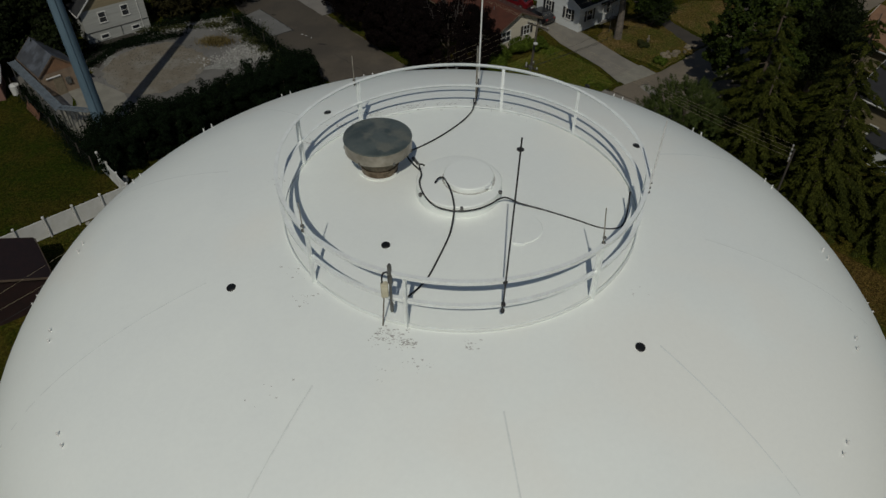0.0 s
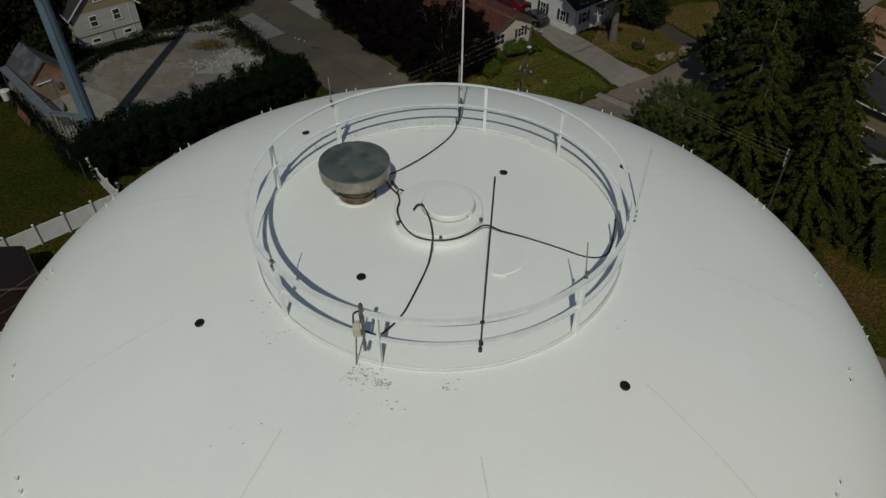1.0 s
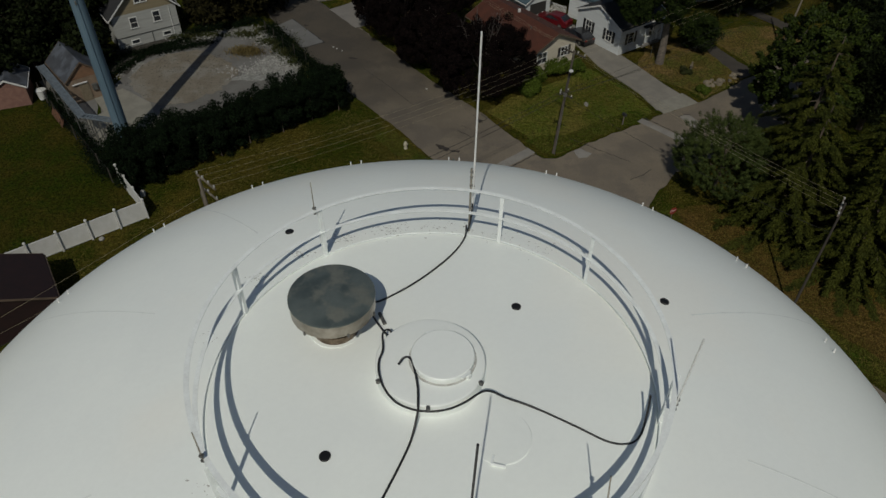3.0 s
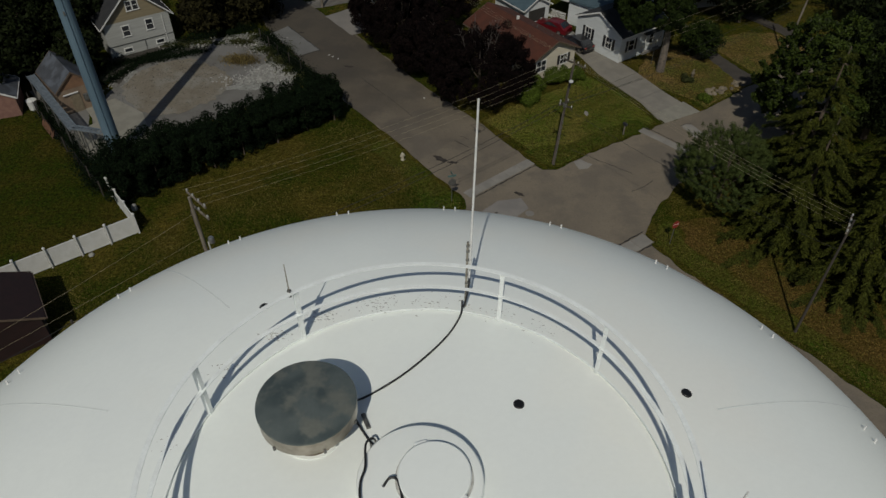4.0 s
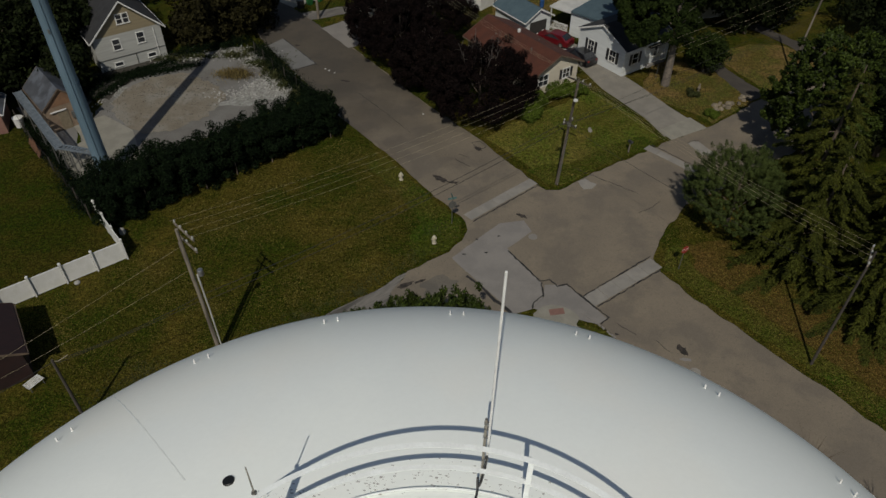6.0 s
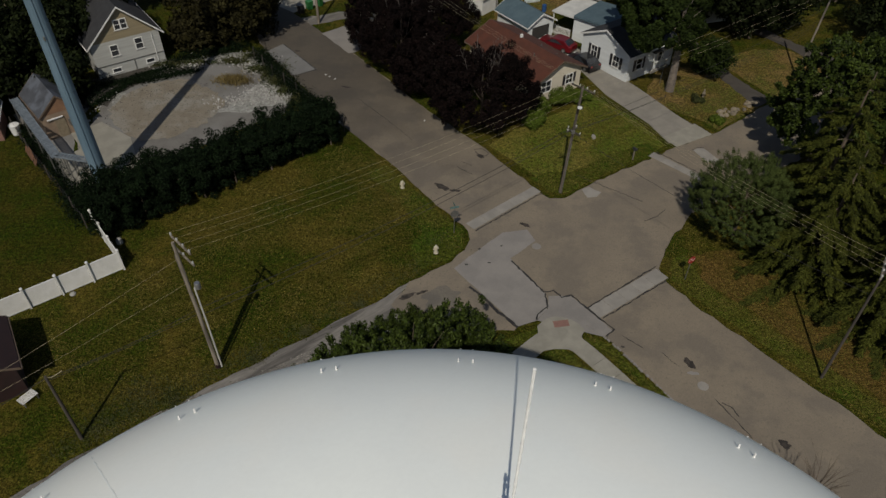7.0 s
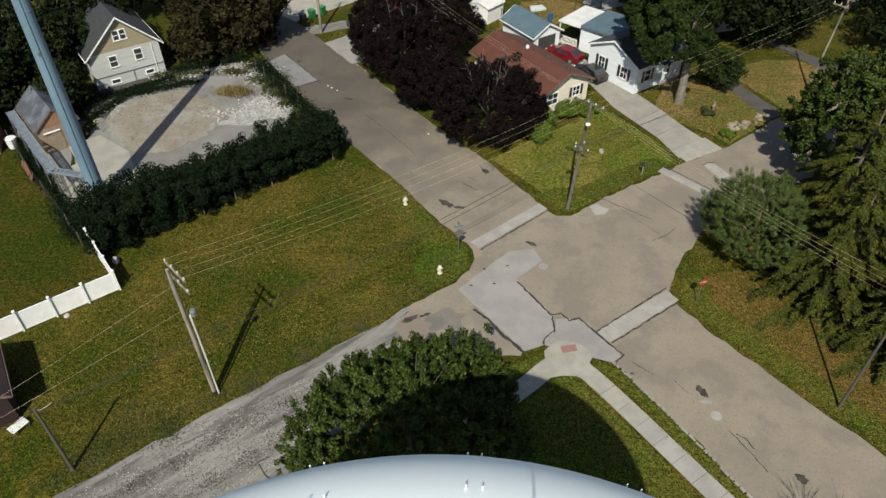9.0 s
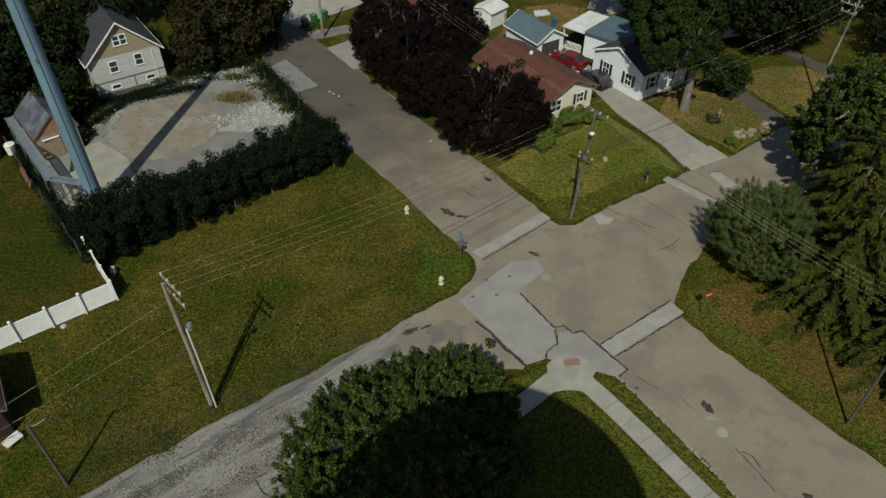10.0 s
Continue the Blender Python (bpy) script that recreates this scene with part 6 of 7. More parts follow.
window(hl, (5.75, 0, 0.45), (0.85, 0.4), sashes=1)
put("downpipe", Shape().tube([(6.6, -0.06, 0.1), (6.6, -0.06, 3.7)], 0.04).mesh("downpipe", TRIM), hl)
put("downpipe", Shape().tube([(4.05, -0.06, 0.0), (4.05, -0.06, 1.3)], 0.035).mesh("downpipe", GREY_METAL), hl, "dark pipe")

# low house with the red-brown roof
a = (6.9, 74.9)
rh = gable_house("ranch_house", (*a, 0), 38.5, 6.3, 11.6, 2.55, 4.0, SIDING_CREAM, SHINGLE_RED, "low cream house with a red-brown shingle roof", over=0.45, trim=TRIM_BROWN)
window(rh, (4.6, 0, 1.0), (0.95, 1.05), shutters=True, grid=True)
window(rh, (1.3, 0, 0.95), (1.3, 1.2), grid=True)
for x, y, r in ((2.0, 3.0, 0.06), (4.1, 4.2, 0.06), (4.6, 2.2, 0.06), (1.6, 8.6, 0.075)):
    put("roof_pipe", Shape().tube([(x, y, 3.1), (x, y, 3.95 if 1.7 < x < 4.3 else 3.55)], r, 8).mesh("roof_pipe", TRIM if r > 0.08 else GREY_METAL), rh)
put("roof_box", Shape().box((0.3, 0.3, 0.75), (3.15, 6.5, 3.7), 0, 0.05).mesh("roof_box", TRIM), rh, "white chimney cap")

# white house with shutters
a = (12.6, 85.6)
wh = gable_house("white_cottage", (*a, 0), facing(a, (17.1, 80.1)), 7.1, 7.5, 3.15, 4.75, SIDING, SHINGLE_GREY, "small white cottage with black shutters and a grey roof", over=0.3)
window(wh, (2.0, 0, 1.15), (0.85, 1.25), shutters=True, grid=True)
window(wh, (5.3, 0, 1.15), (0.85, 1.25), shutters=True, grid=True)
window(wh, (7.1, 1.8, 1.1), (0.9, 1.25), 90, shutters=True)
window(wh, (7.1, 5.4, 1.1), (0.9, 1.25), 90)
# its porch
porch = thing("porch", (19.6, 83.2, 0), facing(a, (17.1, 80.1)) + 90, "small white porch beside the cottage", "porch")
put("deck", Shape().box((3.0, 2.2, 0.3), (1.5, 0, 0), 0, 0.02).mesh("deck", CONCRETE_OLD), porch)
put("porch_roof", Shape().box((3.3, 2.6, 0.14), (1.5, 0, 2.5), 0, 0.03).mesh("porch_roof", SHINGLE_GREY), porch)
for x in (0.15, 1.5, 2.85):
    put("porch_post", Shape().box((0.1, 0.1, 2.2), (x, -1.0, 0.3), 0, 0.01).mesh("porch_post", TRIM), porch)
# house with the pale flat roof behind
a = (11.6, 90.6)
h2 = thing("flat_roofed_house", (*a, 0), -38, "white house with a pale flat roof and carport", "house")
put("wall", Shape().box((5.2, 5.4, 2.9), (3.0, 2.9, 0)).mesh("wall", SIDING), h2)
put("roof", Shape().box((3.1, 5.9, 0.16), (-1.15, 2.9, 2.75), 0, 0.03).mesh("roof", ROOF_PALE), h2, "pale membrane roof")
put("roof", Shape().box((5.4, 6.0, 0.3), (3.15, 2.9, 2.92), 0, 0.06).mesh("roof", SHINGLE_BLUE), h2, "blue-grey shingle roof")
for x, y in ((-2.5, 0.2), (-2.5, 5.6)):
    put("carport_post", Shape().box((0.12, 0.12, 2.75), (x, y, 0), 0, 0.01).mesh("carport_post", TRIM), h2)
rail = put("railing", Shape().box((2.6, 0.05, 0.07), (-1.2, 0.2, 0.25), 0, 0.01).box((2.6, 0.05, 0.07), (-1.2, 0.2, 1.0), 0, 0.01).mesh("railing", TRIM), h2, "white picket railing")
picket = Shape().box((0.09, 0.03, 1.15), (0, 0, 0.05), 0, 0.008).mesh("picket", TRIM)
for k in range(15):
    put("picket", picket, rail, "", pose(-2.42 + 0.175 * k, 0.158, 0))
# blue-roofed garage
a = (6.5, 88.5)
ga = gable_house("garage", (*a, 0), 37.0, 3.9, 6.0, 2.4, 3.5, SIDING, SHINGLE_BLUE, "white garage with a blue-grey roof and an open door", over=0.3, category="garage")
# no real opening: a dark panel paints the unlit inside on the wall
put("doorway", Shape().box((2.6, 0.05, 2.05), (1.95, -0.012, 0)).mesh("doorway", DOORWAY_SHADE), ga, "flat panel painted dark as the garage's unlit open doorway")
# white sheds and a distant house
a = (-1.3, 98.6)
sd = gable_house("garden_shed", (*a, 0), -38, 2.9, 3.2, 2.1, 2.5, VINYL, ROOF_PALE, "white garden shed with a pale roof", over=0.12, category="shed")
a = (-14.6, 94.6)
fh = gable_house("brown_roofed_house", (*a, 0), -44, 4.8, 9.0, 2.5, 3.7, SIDING_CREAM, SHINGLE_RED, "pale house with a brown roof behind the maroon trees", over=0.4)
window(fh, (2.4, 0, 1.0), (1.0, 1.1))
a = (27.0, 95.5)
gh = gable_house("grey_cottage", (*a, 0), 20, 6.0, 7.0, 2.6, 4.2, SIDING, SHINGLE_GREY, "white cottage with a grey roof hidden among trees", over=0.3)
window(gh, (1.6, 0, 1.0), (0.9, 1.2))
window(gh, (4.4, 0, 1.0), (0.9, 1.2))
a = (45.0, 49.2)
eh = gable_house("tan_house", (*a, 0), 33, 8.0, 10.0, 4.6, 7.0, SIDING_TAN, SHINGLE_GREY, "tan house with a dark brown roof behind the spruces", over=0.4)
window(eh, (0, 4.6, 1.4), (1.0, 1.2), -90)
window(eh, (0, 7.4, 1.4), (0.7, 0.9), -90)
put("lean_to", Shape().box((2.4, 4.2, 2.1), (-1.2, 4.6, 0)).mesh("lean_to", SIDING), eh, "white walled lean-to")
put("lean_to_roof", Shape().box((2.9, 4.8, 0.14), (-1.25, 4.6, 2.12), 0, 0.03).mesh("lean_to_roof", SHINGLE_GREY), eh)
a = (52.0, 64.4)
nh = gable_house("brown_house", (*a, 0), 33, 8.0, 10.0, 3.0, 5.4, SIDING_TAN, GABLE_BROWN, "tan house with a plain brown roof on a far street", over=0.5)
a = (-48.1, 63.0)
ps = gable_house("garden_shed", (*a, 0), 25, 3.2, 4.0, 2.1, 3.0, PINK_WALL, ROOF_SHED, "faded red board shed by the lawn", over=0.2, category="shed")

# equipment hut at the foot of the blue pole
a = (-40.78, 64.5)
hut = gable_house("equipment_hut", (*a, 0), 44.3, 3.7, 5.7, 2.6, 4.2, BLOCK_BROWN, ROOF_SHED, "brown equipment hut with a patched grey roof", GABLE_BROWN, 0.14, "hut", 0.0, TRIM_BROWN)
put("door", Shape().box((0.95, 0.06, 2.0), (1.55, -0.03, 0), 0, 0.015).mesh("door", DOOR_TAN), hut, "tan steel door")
put("light_bar", Shape().box((1.5, 0.14, 0.1), (1.2, -0.08, 2.08), 0, 0.03).mesh("light_bar", LAMP_GLASS), hut, "white canopy lamp")
put("wall_box", Shape().box((0.5, 0.2, 0.7), (2.5, -0.1, 1.0), 0, 0.02).mesh("wall_box", GREY_METAL), hut)

# the pale blue monopole
mono = thing("monopole", (-32.6, 58.0, 0), 0, "tall pale blue painted steel monopole", "mast")
put("shaft", smooth_angle(Shape().lathe([(0.75, 0), (0.75, 0.06), (0.66, 0.08), (0.60, 10.0), (0.53, 20.0), (0.40, 34.0), (0.36, 40.0)], 18).mesh("shaft", BLUE_POLE), 12), mono)
for z in (9.5, 17.2):
    put("step_collar", smooth_angle(Shape().lathe([(0.68 - z * 0.0065, z), (0.68 - z * 0.0065, z + 0.05)], 28).mesh("step_collar", BLUE_POLE)), mono)
put("port", Shape().box((0.16, 0.1, 0.3), (0.2, -0.6, 14.0), 0, 0.02).mesh("port", GREY_METAL), mono)
put("cable_run", Shape().tube([(0.3, -0.62, 0.2), (0.28, -0.56, 12.0), (0.24, -0.48, 22.0)], 0.05, 6).mesh("cable_run", BLUE_POLE), mono)

tray = thing("cable_tray", (0, 0, 0), 0, "raised blue-grey steel cable bridge on posts", "cable tray")
for p, q, w in (((-45.4, 68.2), (-36.4, 58.6), 0.75), ((-36.6, 58.9), (-33.4, 58.3), 0.6)):
    d = Vector((q[0] - p[0], q[1] - p[1], 0))
    deg = math.degrees(math.atan2(d.y, d.x))
    deck = Shape()
    n = int(d.length / 0.3)
    for k in range(n):
        t = (k + 0.5) / n
        deck.box((0.2, w, 0.05), (p[0] + d.x * t, p[1] + d.y * t, 2.38), deg)
    put("grating", deck.mesh("grating", TRAY_GREY), tray)
    nx, ny = -d.y / d.length, d.x / d.length
    for sx in (-1, 1):
        mx, my = (p[0] + q[0]) / 2 + nx * sx * w / 2, (p[1] + q[1]) / 2 + ny * sx * w / 2
        put("side_beam", Shape().box((d.length, 0.06, 0.16), (mx, my, 2.32), deg).mesh("side_beam", TRAY_GREY), tray)
        for k in range(4):
            t = (k + 0.3) / 3.7
            put("post", Shape().box((0.08, 0.08, 2.32), (p[0] + d.x * t + nx * sx * w / 2, p[1] + d.y * t + ny * sx * w / 2, 0)).mesh("post", GREY_METAL), tray)
tagged(put("concrete_pad", Shape().slab([(-38.6, 61.2), (-34.6, 57.0), (-31.5, 57.2), (-30.6, 61.0), (-33.2, 65.6), (-37.2, 68.2), (-39.4, 66.0), (-37.2, 63.4)], -0.05, 0.06).mesh("concrete_pad", CONCRETE_NEW)), "pale concrete pad at the monopole's foot", "pavement", "", "structure")


def chain_fence(points, height, label, step=2.4):
    """Steel posts with a top rail and a few strands of netting."""
    f = thing("wire_fence", (*points[0], 0), 0, label, "fence", "wire fences")
    o = Vector((*points[0], 0))
    for (ax, ay), (bx, by) in zip(points, points[1:]):
        far = math.hypot(bx - ax, by - ay)
        n = max(1, int(far / step))
        for k in range(n + 1):
            x, y = ax + (bx - ax) * k / n - o.x, ay + (by - ay) * k / n - o.y
            put("post", Shape().tube([(x, y, -0.02), (x, y, height + 0.15)], 0.055, 6).mesh("post", POLE_DARK), f)
        for z in (height - 0.03, height * 0.66, height * 0.33, 0.06):
            put("strand", Shape().tube([(ax - o.x, ay - o.y, z), (bx - o.x, by - o.y, z)], 0.013 if z > height - 0.1 else 0.008, 5).mesh("strand", WIRE_DARK), f)


chain_fence([(-25.2, 82.6), (-22.1, 78.6), (-18.6, 74.8), (-15.6, 71.6), (-12.4, 68.0)], 1.5, "dark wire fence along the lot by the street")
chain_fence([(-45.0, 66.0), (-40.0, 60.6), (-35.4, 56.0), (-31.4, 51.8)], 1.5, "wire fence between the lot and a lawn")
chain_fence([(2.8, 99.0), (10.2, 105.0), (15.0, 100.0)], 1.2, "pale wire fence round a back yard")


def vinyl_fence():
    f = thing("vinyl_fence", (-26.5, 47.3, 0), 0, "white vinyl panel fence with capped posts beside the lawn", "fence")
    runs = (((0, 0), (-10.35, -9.0), 6), ((0, 0), (-4.2, 4.6), 3))
    for (ax, ay), (bx, by), n in runs:
        deg = math.degrees(math.atan2(by - ay, bx - ax))
        far = math.hypot(bx - ax, by - ay)
        for k in range(n):
            t = (k + 0.5) / n
            w = far / n - 0.14
            s = Shape().box((w, 0.05, 1.56), (0, 0, 0.1), 0, 0.004)
            panel = put("panel", s.mesh("panel", VINYL), f, "", pose(ax + (bx - ax) * t, ay + (by - ay) * t, 0, 0, 0, deg))
            for z in (0.05, 1.62):
                put("rail", Shape().box((w, 0.075, 0.13), (0, 0, z), 0, 0.01).mesh("rail", VINYL), panel)
        for k in range(n + 1):
            if k == 0 and deg > 0:
                continue
            t = k / n
            post = put("post", Shape().box((0.13, 0.13, 1.98), (0, 0, 0), 0, 0.01).mesh("post", VINYL), f, "", pose(ax + (bx - ax) * t + 0.065, ay + (by - ay) * t - 0.075, 0, 0, 0, deg))
            put("cap", Shape().box((0.21, 0.21, 0.13), (0, 0, 1.97), 0, 0.05).mesh("cap", VINYL), post)


chain_fence([(11.6, 106.2), (13.8, 104.7), (16.1, 103.1)], 1.2, "low wire fence across the back lawn")
vinyl_fence()
tagged(put("roadside_stone", Shape().lathe([(0.22, -0.05), (0.27, 0.15), (0.2, 0.5), (0.08, 0.58)], 9).mesh("roadside_stone", STONE), m=pose(-28.0, 50.2, 0)), "white boulder at the hedge's end", "rock")
tagged(put("roadside_stone", Shape().lathe([(0.2, -0.05), (0.24, 0.1), (0.14, 0.2)], 8).mesh("roadside_stone", STONE), m=pose(-29.2, 44.3, 0)), "pale stone at the fence's foot", "rock")
tagged(put("roadside_stone", Shape().lathe([(0.25, -0.05), (0.28, 0.12), (0.18, 0.3)], 9).mesh("roadside_stone", STONE), m=pose(-13.3, 69.5, 0)), "white boulder at the lawn's corner", "rock")

# house with a dark red roof at the lawn's edge, and white slats beside it
a = (-33.7, 31.3)
rr = gable_house("red_roofed_house", (*a, 0), 36.9, 7.0, 4.6, 2.6, 4.3, DECK_RED, DECK_RED, "house with a dark red roof beside the lawn", over=0.35, trim=TRIM_BROWN)
window(rr, (7.0, 2.0, 1.0), (0.9, 1.1), 90)
lat = thing("slatted_bench", (-27.7, 34.75, 0.0), 62, "white slatted garden bench beside the red-roofed house", "bench", "")
for k in range(6):
    put("slat", Shape().box((1.1, 0.07, 0.02), (0, -0.3 + 0.12 * k, 0.42), 0, 0.004).mesh("slat", TRIM), lat)
for x in (-0.45, 0.45):
    put("frame", Shape().box((0.06, 0.7, 0.04), (x, 0, 0.38)).box((0.06, 0.06, 0.38), (x, -0.3, 0)).box((0.06, 0.06, 0.38), (x, 0.3, 0)).mesh("frame", GREY_METAL), lat)

# ---- poles, wires and street furniture ----
def crossarm(parent, z, length, turn, pins=4, mat=None):
    arm = put("crossarm", Shape().box((length, 0.10, 0.12), (0, 0.14, 0), 0, 0.012).mesh("crossarm", mat or WOOD_POLE), parent, "", pose(0, 0, z, 0, 0, turn))
    ins = smooth_angle(Shape().lathe([(0.025, 0), (0.025, 0.06), (0.06, 0.07), (0.065, 0.13), (0.04, 0.17), (0.055, 0.18), (0.03, 0.22)], 10).mesh("insulator", CERAMIC))
    out = []
    for k in range(pins):
        x = (k / (pins - 1) - 0.5) * (length - 0.2)
        put("insulator", ins, arm, "", pose(x, 0.14, 0.12))
        out.append(pose(0, 0, z, 0, 0, turn) @ Vector((x, 0.14, 0.32)))
    return out


def utility_pole(at, height, label, girth=0.16, tilt=(0, 0), mat=None):
    p = thing("utility_pole", at, 0, label, "utility pole", "utility poles")
    put("pole", smooth_angle(Shape().tube([(0, 0, -0.05), (tilt[0] * 0.5, tilt[1] * 0.5, height / 2), (tilt[0], tilt[1], height)], girth, 12, 0.68).mesh("pole", mat or WOOD_POLE)), p)
    return p


def wire(a, b, sag, label, girth=0.0048, mat=None):
    a, b = Vector(a), Vector(b)
    pts = [a.lerp(b, t) - Vector((0, 0, 4 * sag * t * (1 - t))) for t in np.linspace(0, 1, 15)]
    me = Shape().tube(pts, girth, 5).mesh("overhead_wire", mat or WIRE)
    tagged(put("overhead_wire", me), label, "wire", "overhead wires")


A, B, C, D, E, F = (-16.3, 38.2, 0), (8.4, 59.4, 0), (-23.1, 32.2, 0), (24.6, 39.7, 0), (36.6, 82.7, 0), (-19.7, 93.0, 0)
pa = utility_pole(A, 11.4, "weathered utility pole with crossarms and a grey conduit", 0.145, (-0.2, -0.1))
arm_turn = -42
tops_a = [Vector(A) + Vector((-0.2, -0.1, 0)) + v for v in crossarm(pa, 11.0, 2.3, arm_turn)]
crossarm(pa, 10.1, 2.3, arm_turn, 3)
put("conduit", Shape().tube([(0.24, 0.05, 0), (0.2, 0.04, 4.5), (0.13, 0.03, 7.6)], 0.055, 8).mesh("conduit", ROOF_PALE), pa, "pale grey conduit")
put("second_pole", smooth_angle(Shape().tube([(-0.12, 0.28, 0), (-0.26, 0.2, 5.0), (-0.4, 0.1, 10.2)], 0.11, 10, 0.7).mesh("second_pole", WOOD_POLE)), pa)
put("transformer", smooth_angle(Shape().lathe([(0.16, 0), (0.19, 0.03), (0.19, 0.42), (0.15, 0.48)], 14).mesh("transformer", RIM)), pa, "", pose(0.3, 0.16, 7.45))
put("base_band", smooth_angle(Shape().lathe([(0.178, 0), (0.178, 0.35)], 12).mesh("base_band", DECK_RED)), pa, "rusty band")

pb = utility_pole(B, 10.5, "tall weathered utility pole with a street lamp on the corner lawn", 0.14, (0.6, 0.15), POLE_BROWN)
tops_b = [Vector(B) + Vector((0.58, 0.15, 0)) + v for v in crossarm(put("arm_bracket", Shape().box((0.16, 0.16, 0.3), (0, 0, -0.15), 0, 0.01).mesh("arm_bracket", GREY_METAL), pb, "", pose(0.58, 0.15, 10.15)), 0.0, 2.3, -42, 4, POLE_DARK)]
tops_b = [v + Vector((0, 0, 10.15)) for v in tops_b]
for z, turn, length in ((6.35, 40, 1.2), (6.15, -48, 1.5)):
    crossarm(put("arm_bracket", Shape().box((0.3, 0.3, 0.12), (0, 0, 0), 0, 0.01).mesh("arm_bracket", GREY_METAL), pb, "", pose(0.33, 0.08, z)), 0.0, length, turn, 2, POLE_DARK)
put("lamp_arm", Shape().tube(spline([(0.48, 0.1, 8.7), (0.48, -0.2, 9.0), (0.46, -0.62, 9.05)]), 0.03).mesh("lamp_arm", GREY_METAL), pb)
put("lamp_head", smooth_angle(Shape().lathe([(0.06, 0.10), (0.17, 0.07), (0.2, 0.0), (0.15, -0.08), (0.04, -0.12)][::-1], 16).mesh("lamp_head", LAMP_GLASS)), pb, "pale street lamp", pose(0.46, -0.7, 9.02))
put("conduit", Shape().tube([(0.1, -0.14, 0), (0.35, -0.1, 5.2)], 0.04, 8).mesh("conduit", GREY_METAL), pb)

pc = utility_pole(C, 6.2, "short leaning wooden service pole by the alley", 0.11, (0.05, 0.0), POLE_DARK)
put("cable_coil", Shape().tube(spline([(0.06, 0, 6.1), (0.25, 0.15, 5.95), (0.5, 0.35, 6.0), (0.75, 0.5, 6.15)]), 0.02).mesh("cable_coil", WIRE), pc)
pd = utility_pole(D, 10.5, "wooden utility pole beside the spruces", 0.1, (0, 0), POLE_DARK)
tops_d = [Vector(D) + v for v in crossarm(pd, 10.0, 2.0, 60)]
pe = utility_pole(E, 10.6, "tall pale utility pole on a far lawn", 0.125, (0.8, 0.2))
tops_e = [Vector(E) + Vector((0.8, 0.2, 0)) + v for v in crossarm(pe, 10.1, 2.2, -48)]
crossarm(pe, 9.3, 1.6, -48, 3)
pf = utility_pole(F, 11.0, "wooden utility pole beside the green bins", 0.17)
tops_f = [Vector(F) + v for v in crossarm(pf, 10.4, 2.0, 45)]

for k in range(4):
    wire(tops_a[k], tops_b[k], 0.7, "pale overhead power wire across the lawn")
    wire(tops_b[k], tops_d[k], 0.5, "pale overhead power wire across the street")
    if k != 1:
        wire(tops_b[k], tops_e[k], 0.6, "pale overhead power wire above the far lawns")
    if k < 3:
        wire(tops_b[k], Vector((-14.0 + 0.6 * k, 92.5 + 0.5 * k, 10.4)), 0.7, "pale overhead power wire above the maroon trees")
        wire(tops_e[k], Vector((66.0, 104.0 + k, 10.5)), 0.6, "pale overhead power wire above the far lawns")
wire(Vector(A) + Vector((0, 0, 5.8)), Vector(B) + Vector((0, 0, 6.6)), 0.6, "dark telephone cable across the lawn", 0.02, WIRE_DARK)
wire(Vector(A) + Vector((0, 0, 5.2)), Vector(B) + Vector((0, 0, 6.1)), 0.6, "dark telephone cable across the lawn", 0.02, WIRE_DARK)
wire(Vector(A) + Vector((0, 0, 5.8)), Vector(C) + Vector((0, 0, 6.0)), 0.3, "dark telephone cable above the verge", 0.018, WIRE_DARK)
wire(Vector(A) + Vector((-0.2, -0.1, 10.1)), (-36.0, 21.1, 5.0), 0.25, "pale service wire above the lawn", 0.006)
wire(Vector(A) + Vector((-0.1, 0, 8.1)), (-36.0, 21.1, 4.9), 0.3, "pale service wire above the lawn", 0.006)
wire(Vector(A) + Vector((0, 0, 5.4)), Vector(C) + Vector((0, 0, 5.8)), 0.15, "dark telephone cable above the verge", 0.016, WIRE_DARK)
wire(Vector(C) + Vector((0, 0, 6.0)), (-36.0, 21.1, 4.6), 0.4, "dark telephone cable above the verge", 0.018, WIRE_DARK)
wire(Vector(B) + Vector((0, 0, 6.6)), Vector(E) + Vector((0.6, 0.2, 8.0)), 0.6, "dark telephone cable above the far lawns", 0.012, WIRE_DARK)
for k in range(3):
    wire(Vector(B) + Vector((0.3 - 0.3 * k, 0.2 * k, 6.3 - 0.15 * k)), Vector(E) + Vector((0.5, 0.2, 6.6 - 0.4 * k)), 0.7 + 0.1 * k, "dark telephone cable above the far lawns", 0.011, WIRE_DARK)
wire(Vector(B) + Vector((0, 0, 6.4)), Vector(D) + Vector((0, 0, 8.0)), 0.6, "dark telephone cable across the street", 0.012, WIRE_DARK)


def hydrant(at):
    h = thing("fire_hydrant", at, random.uniform(0, 90), "cream fire hydrant standing in the grass", "hydrant", "fire hydrants")
    put("barrel", smooth_angle(Shape().lathe([(0.2, 0), (0.2, 0.05), (0.13, 0.06), (0.13, 0.55), (0.18, 0.57), (0.18, 0.62), (0.14, 0.63)], 16).mesh("barrel", HYDRANT)), h)
    put("bonnet", smooth_angle(Shape().lathe([(0.14, 0.63), (0.125, 0.72), (0.07, 0.78), (0.035, 0.79), (0.035, 0.85)], 16).mesh("bonnet", HYDRANT)), h)
    for d in (0, 90, 180):
        n = smooth_angle(Shape().lathe([(0.075, 0.10), (0.075, 0.2), (0.06, 0.23)], 12, pose(0, 0, 0.45, 0, 90, 0)).mesh("nozzle", HYDRANT))
        put("nozzle", n, h, "", pose(0, 0, 0, 0, 0, d))


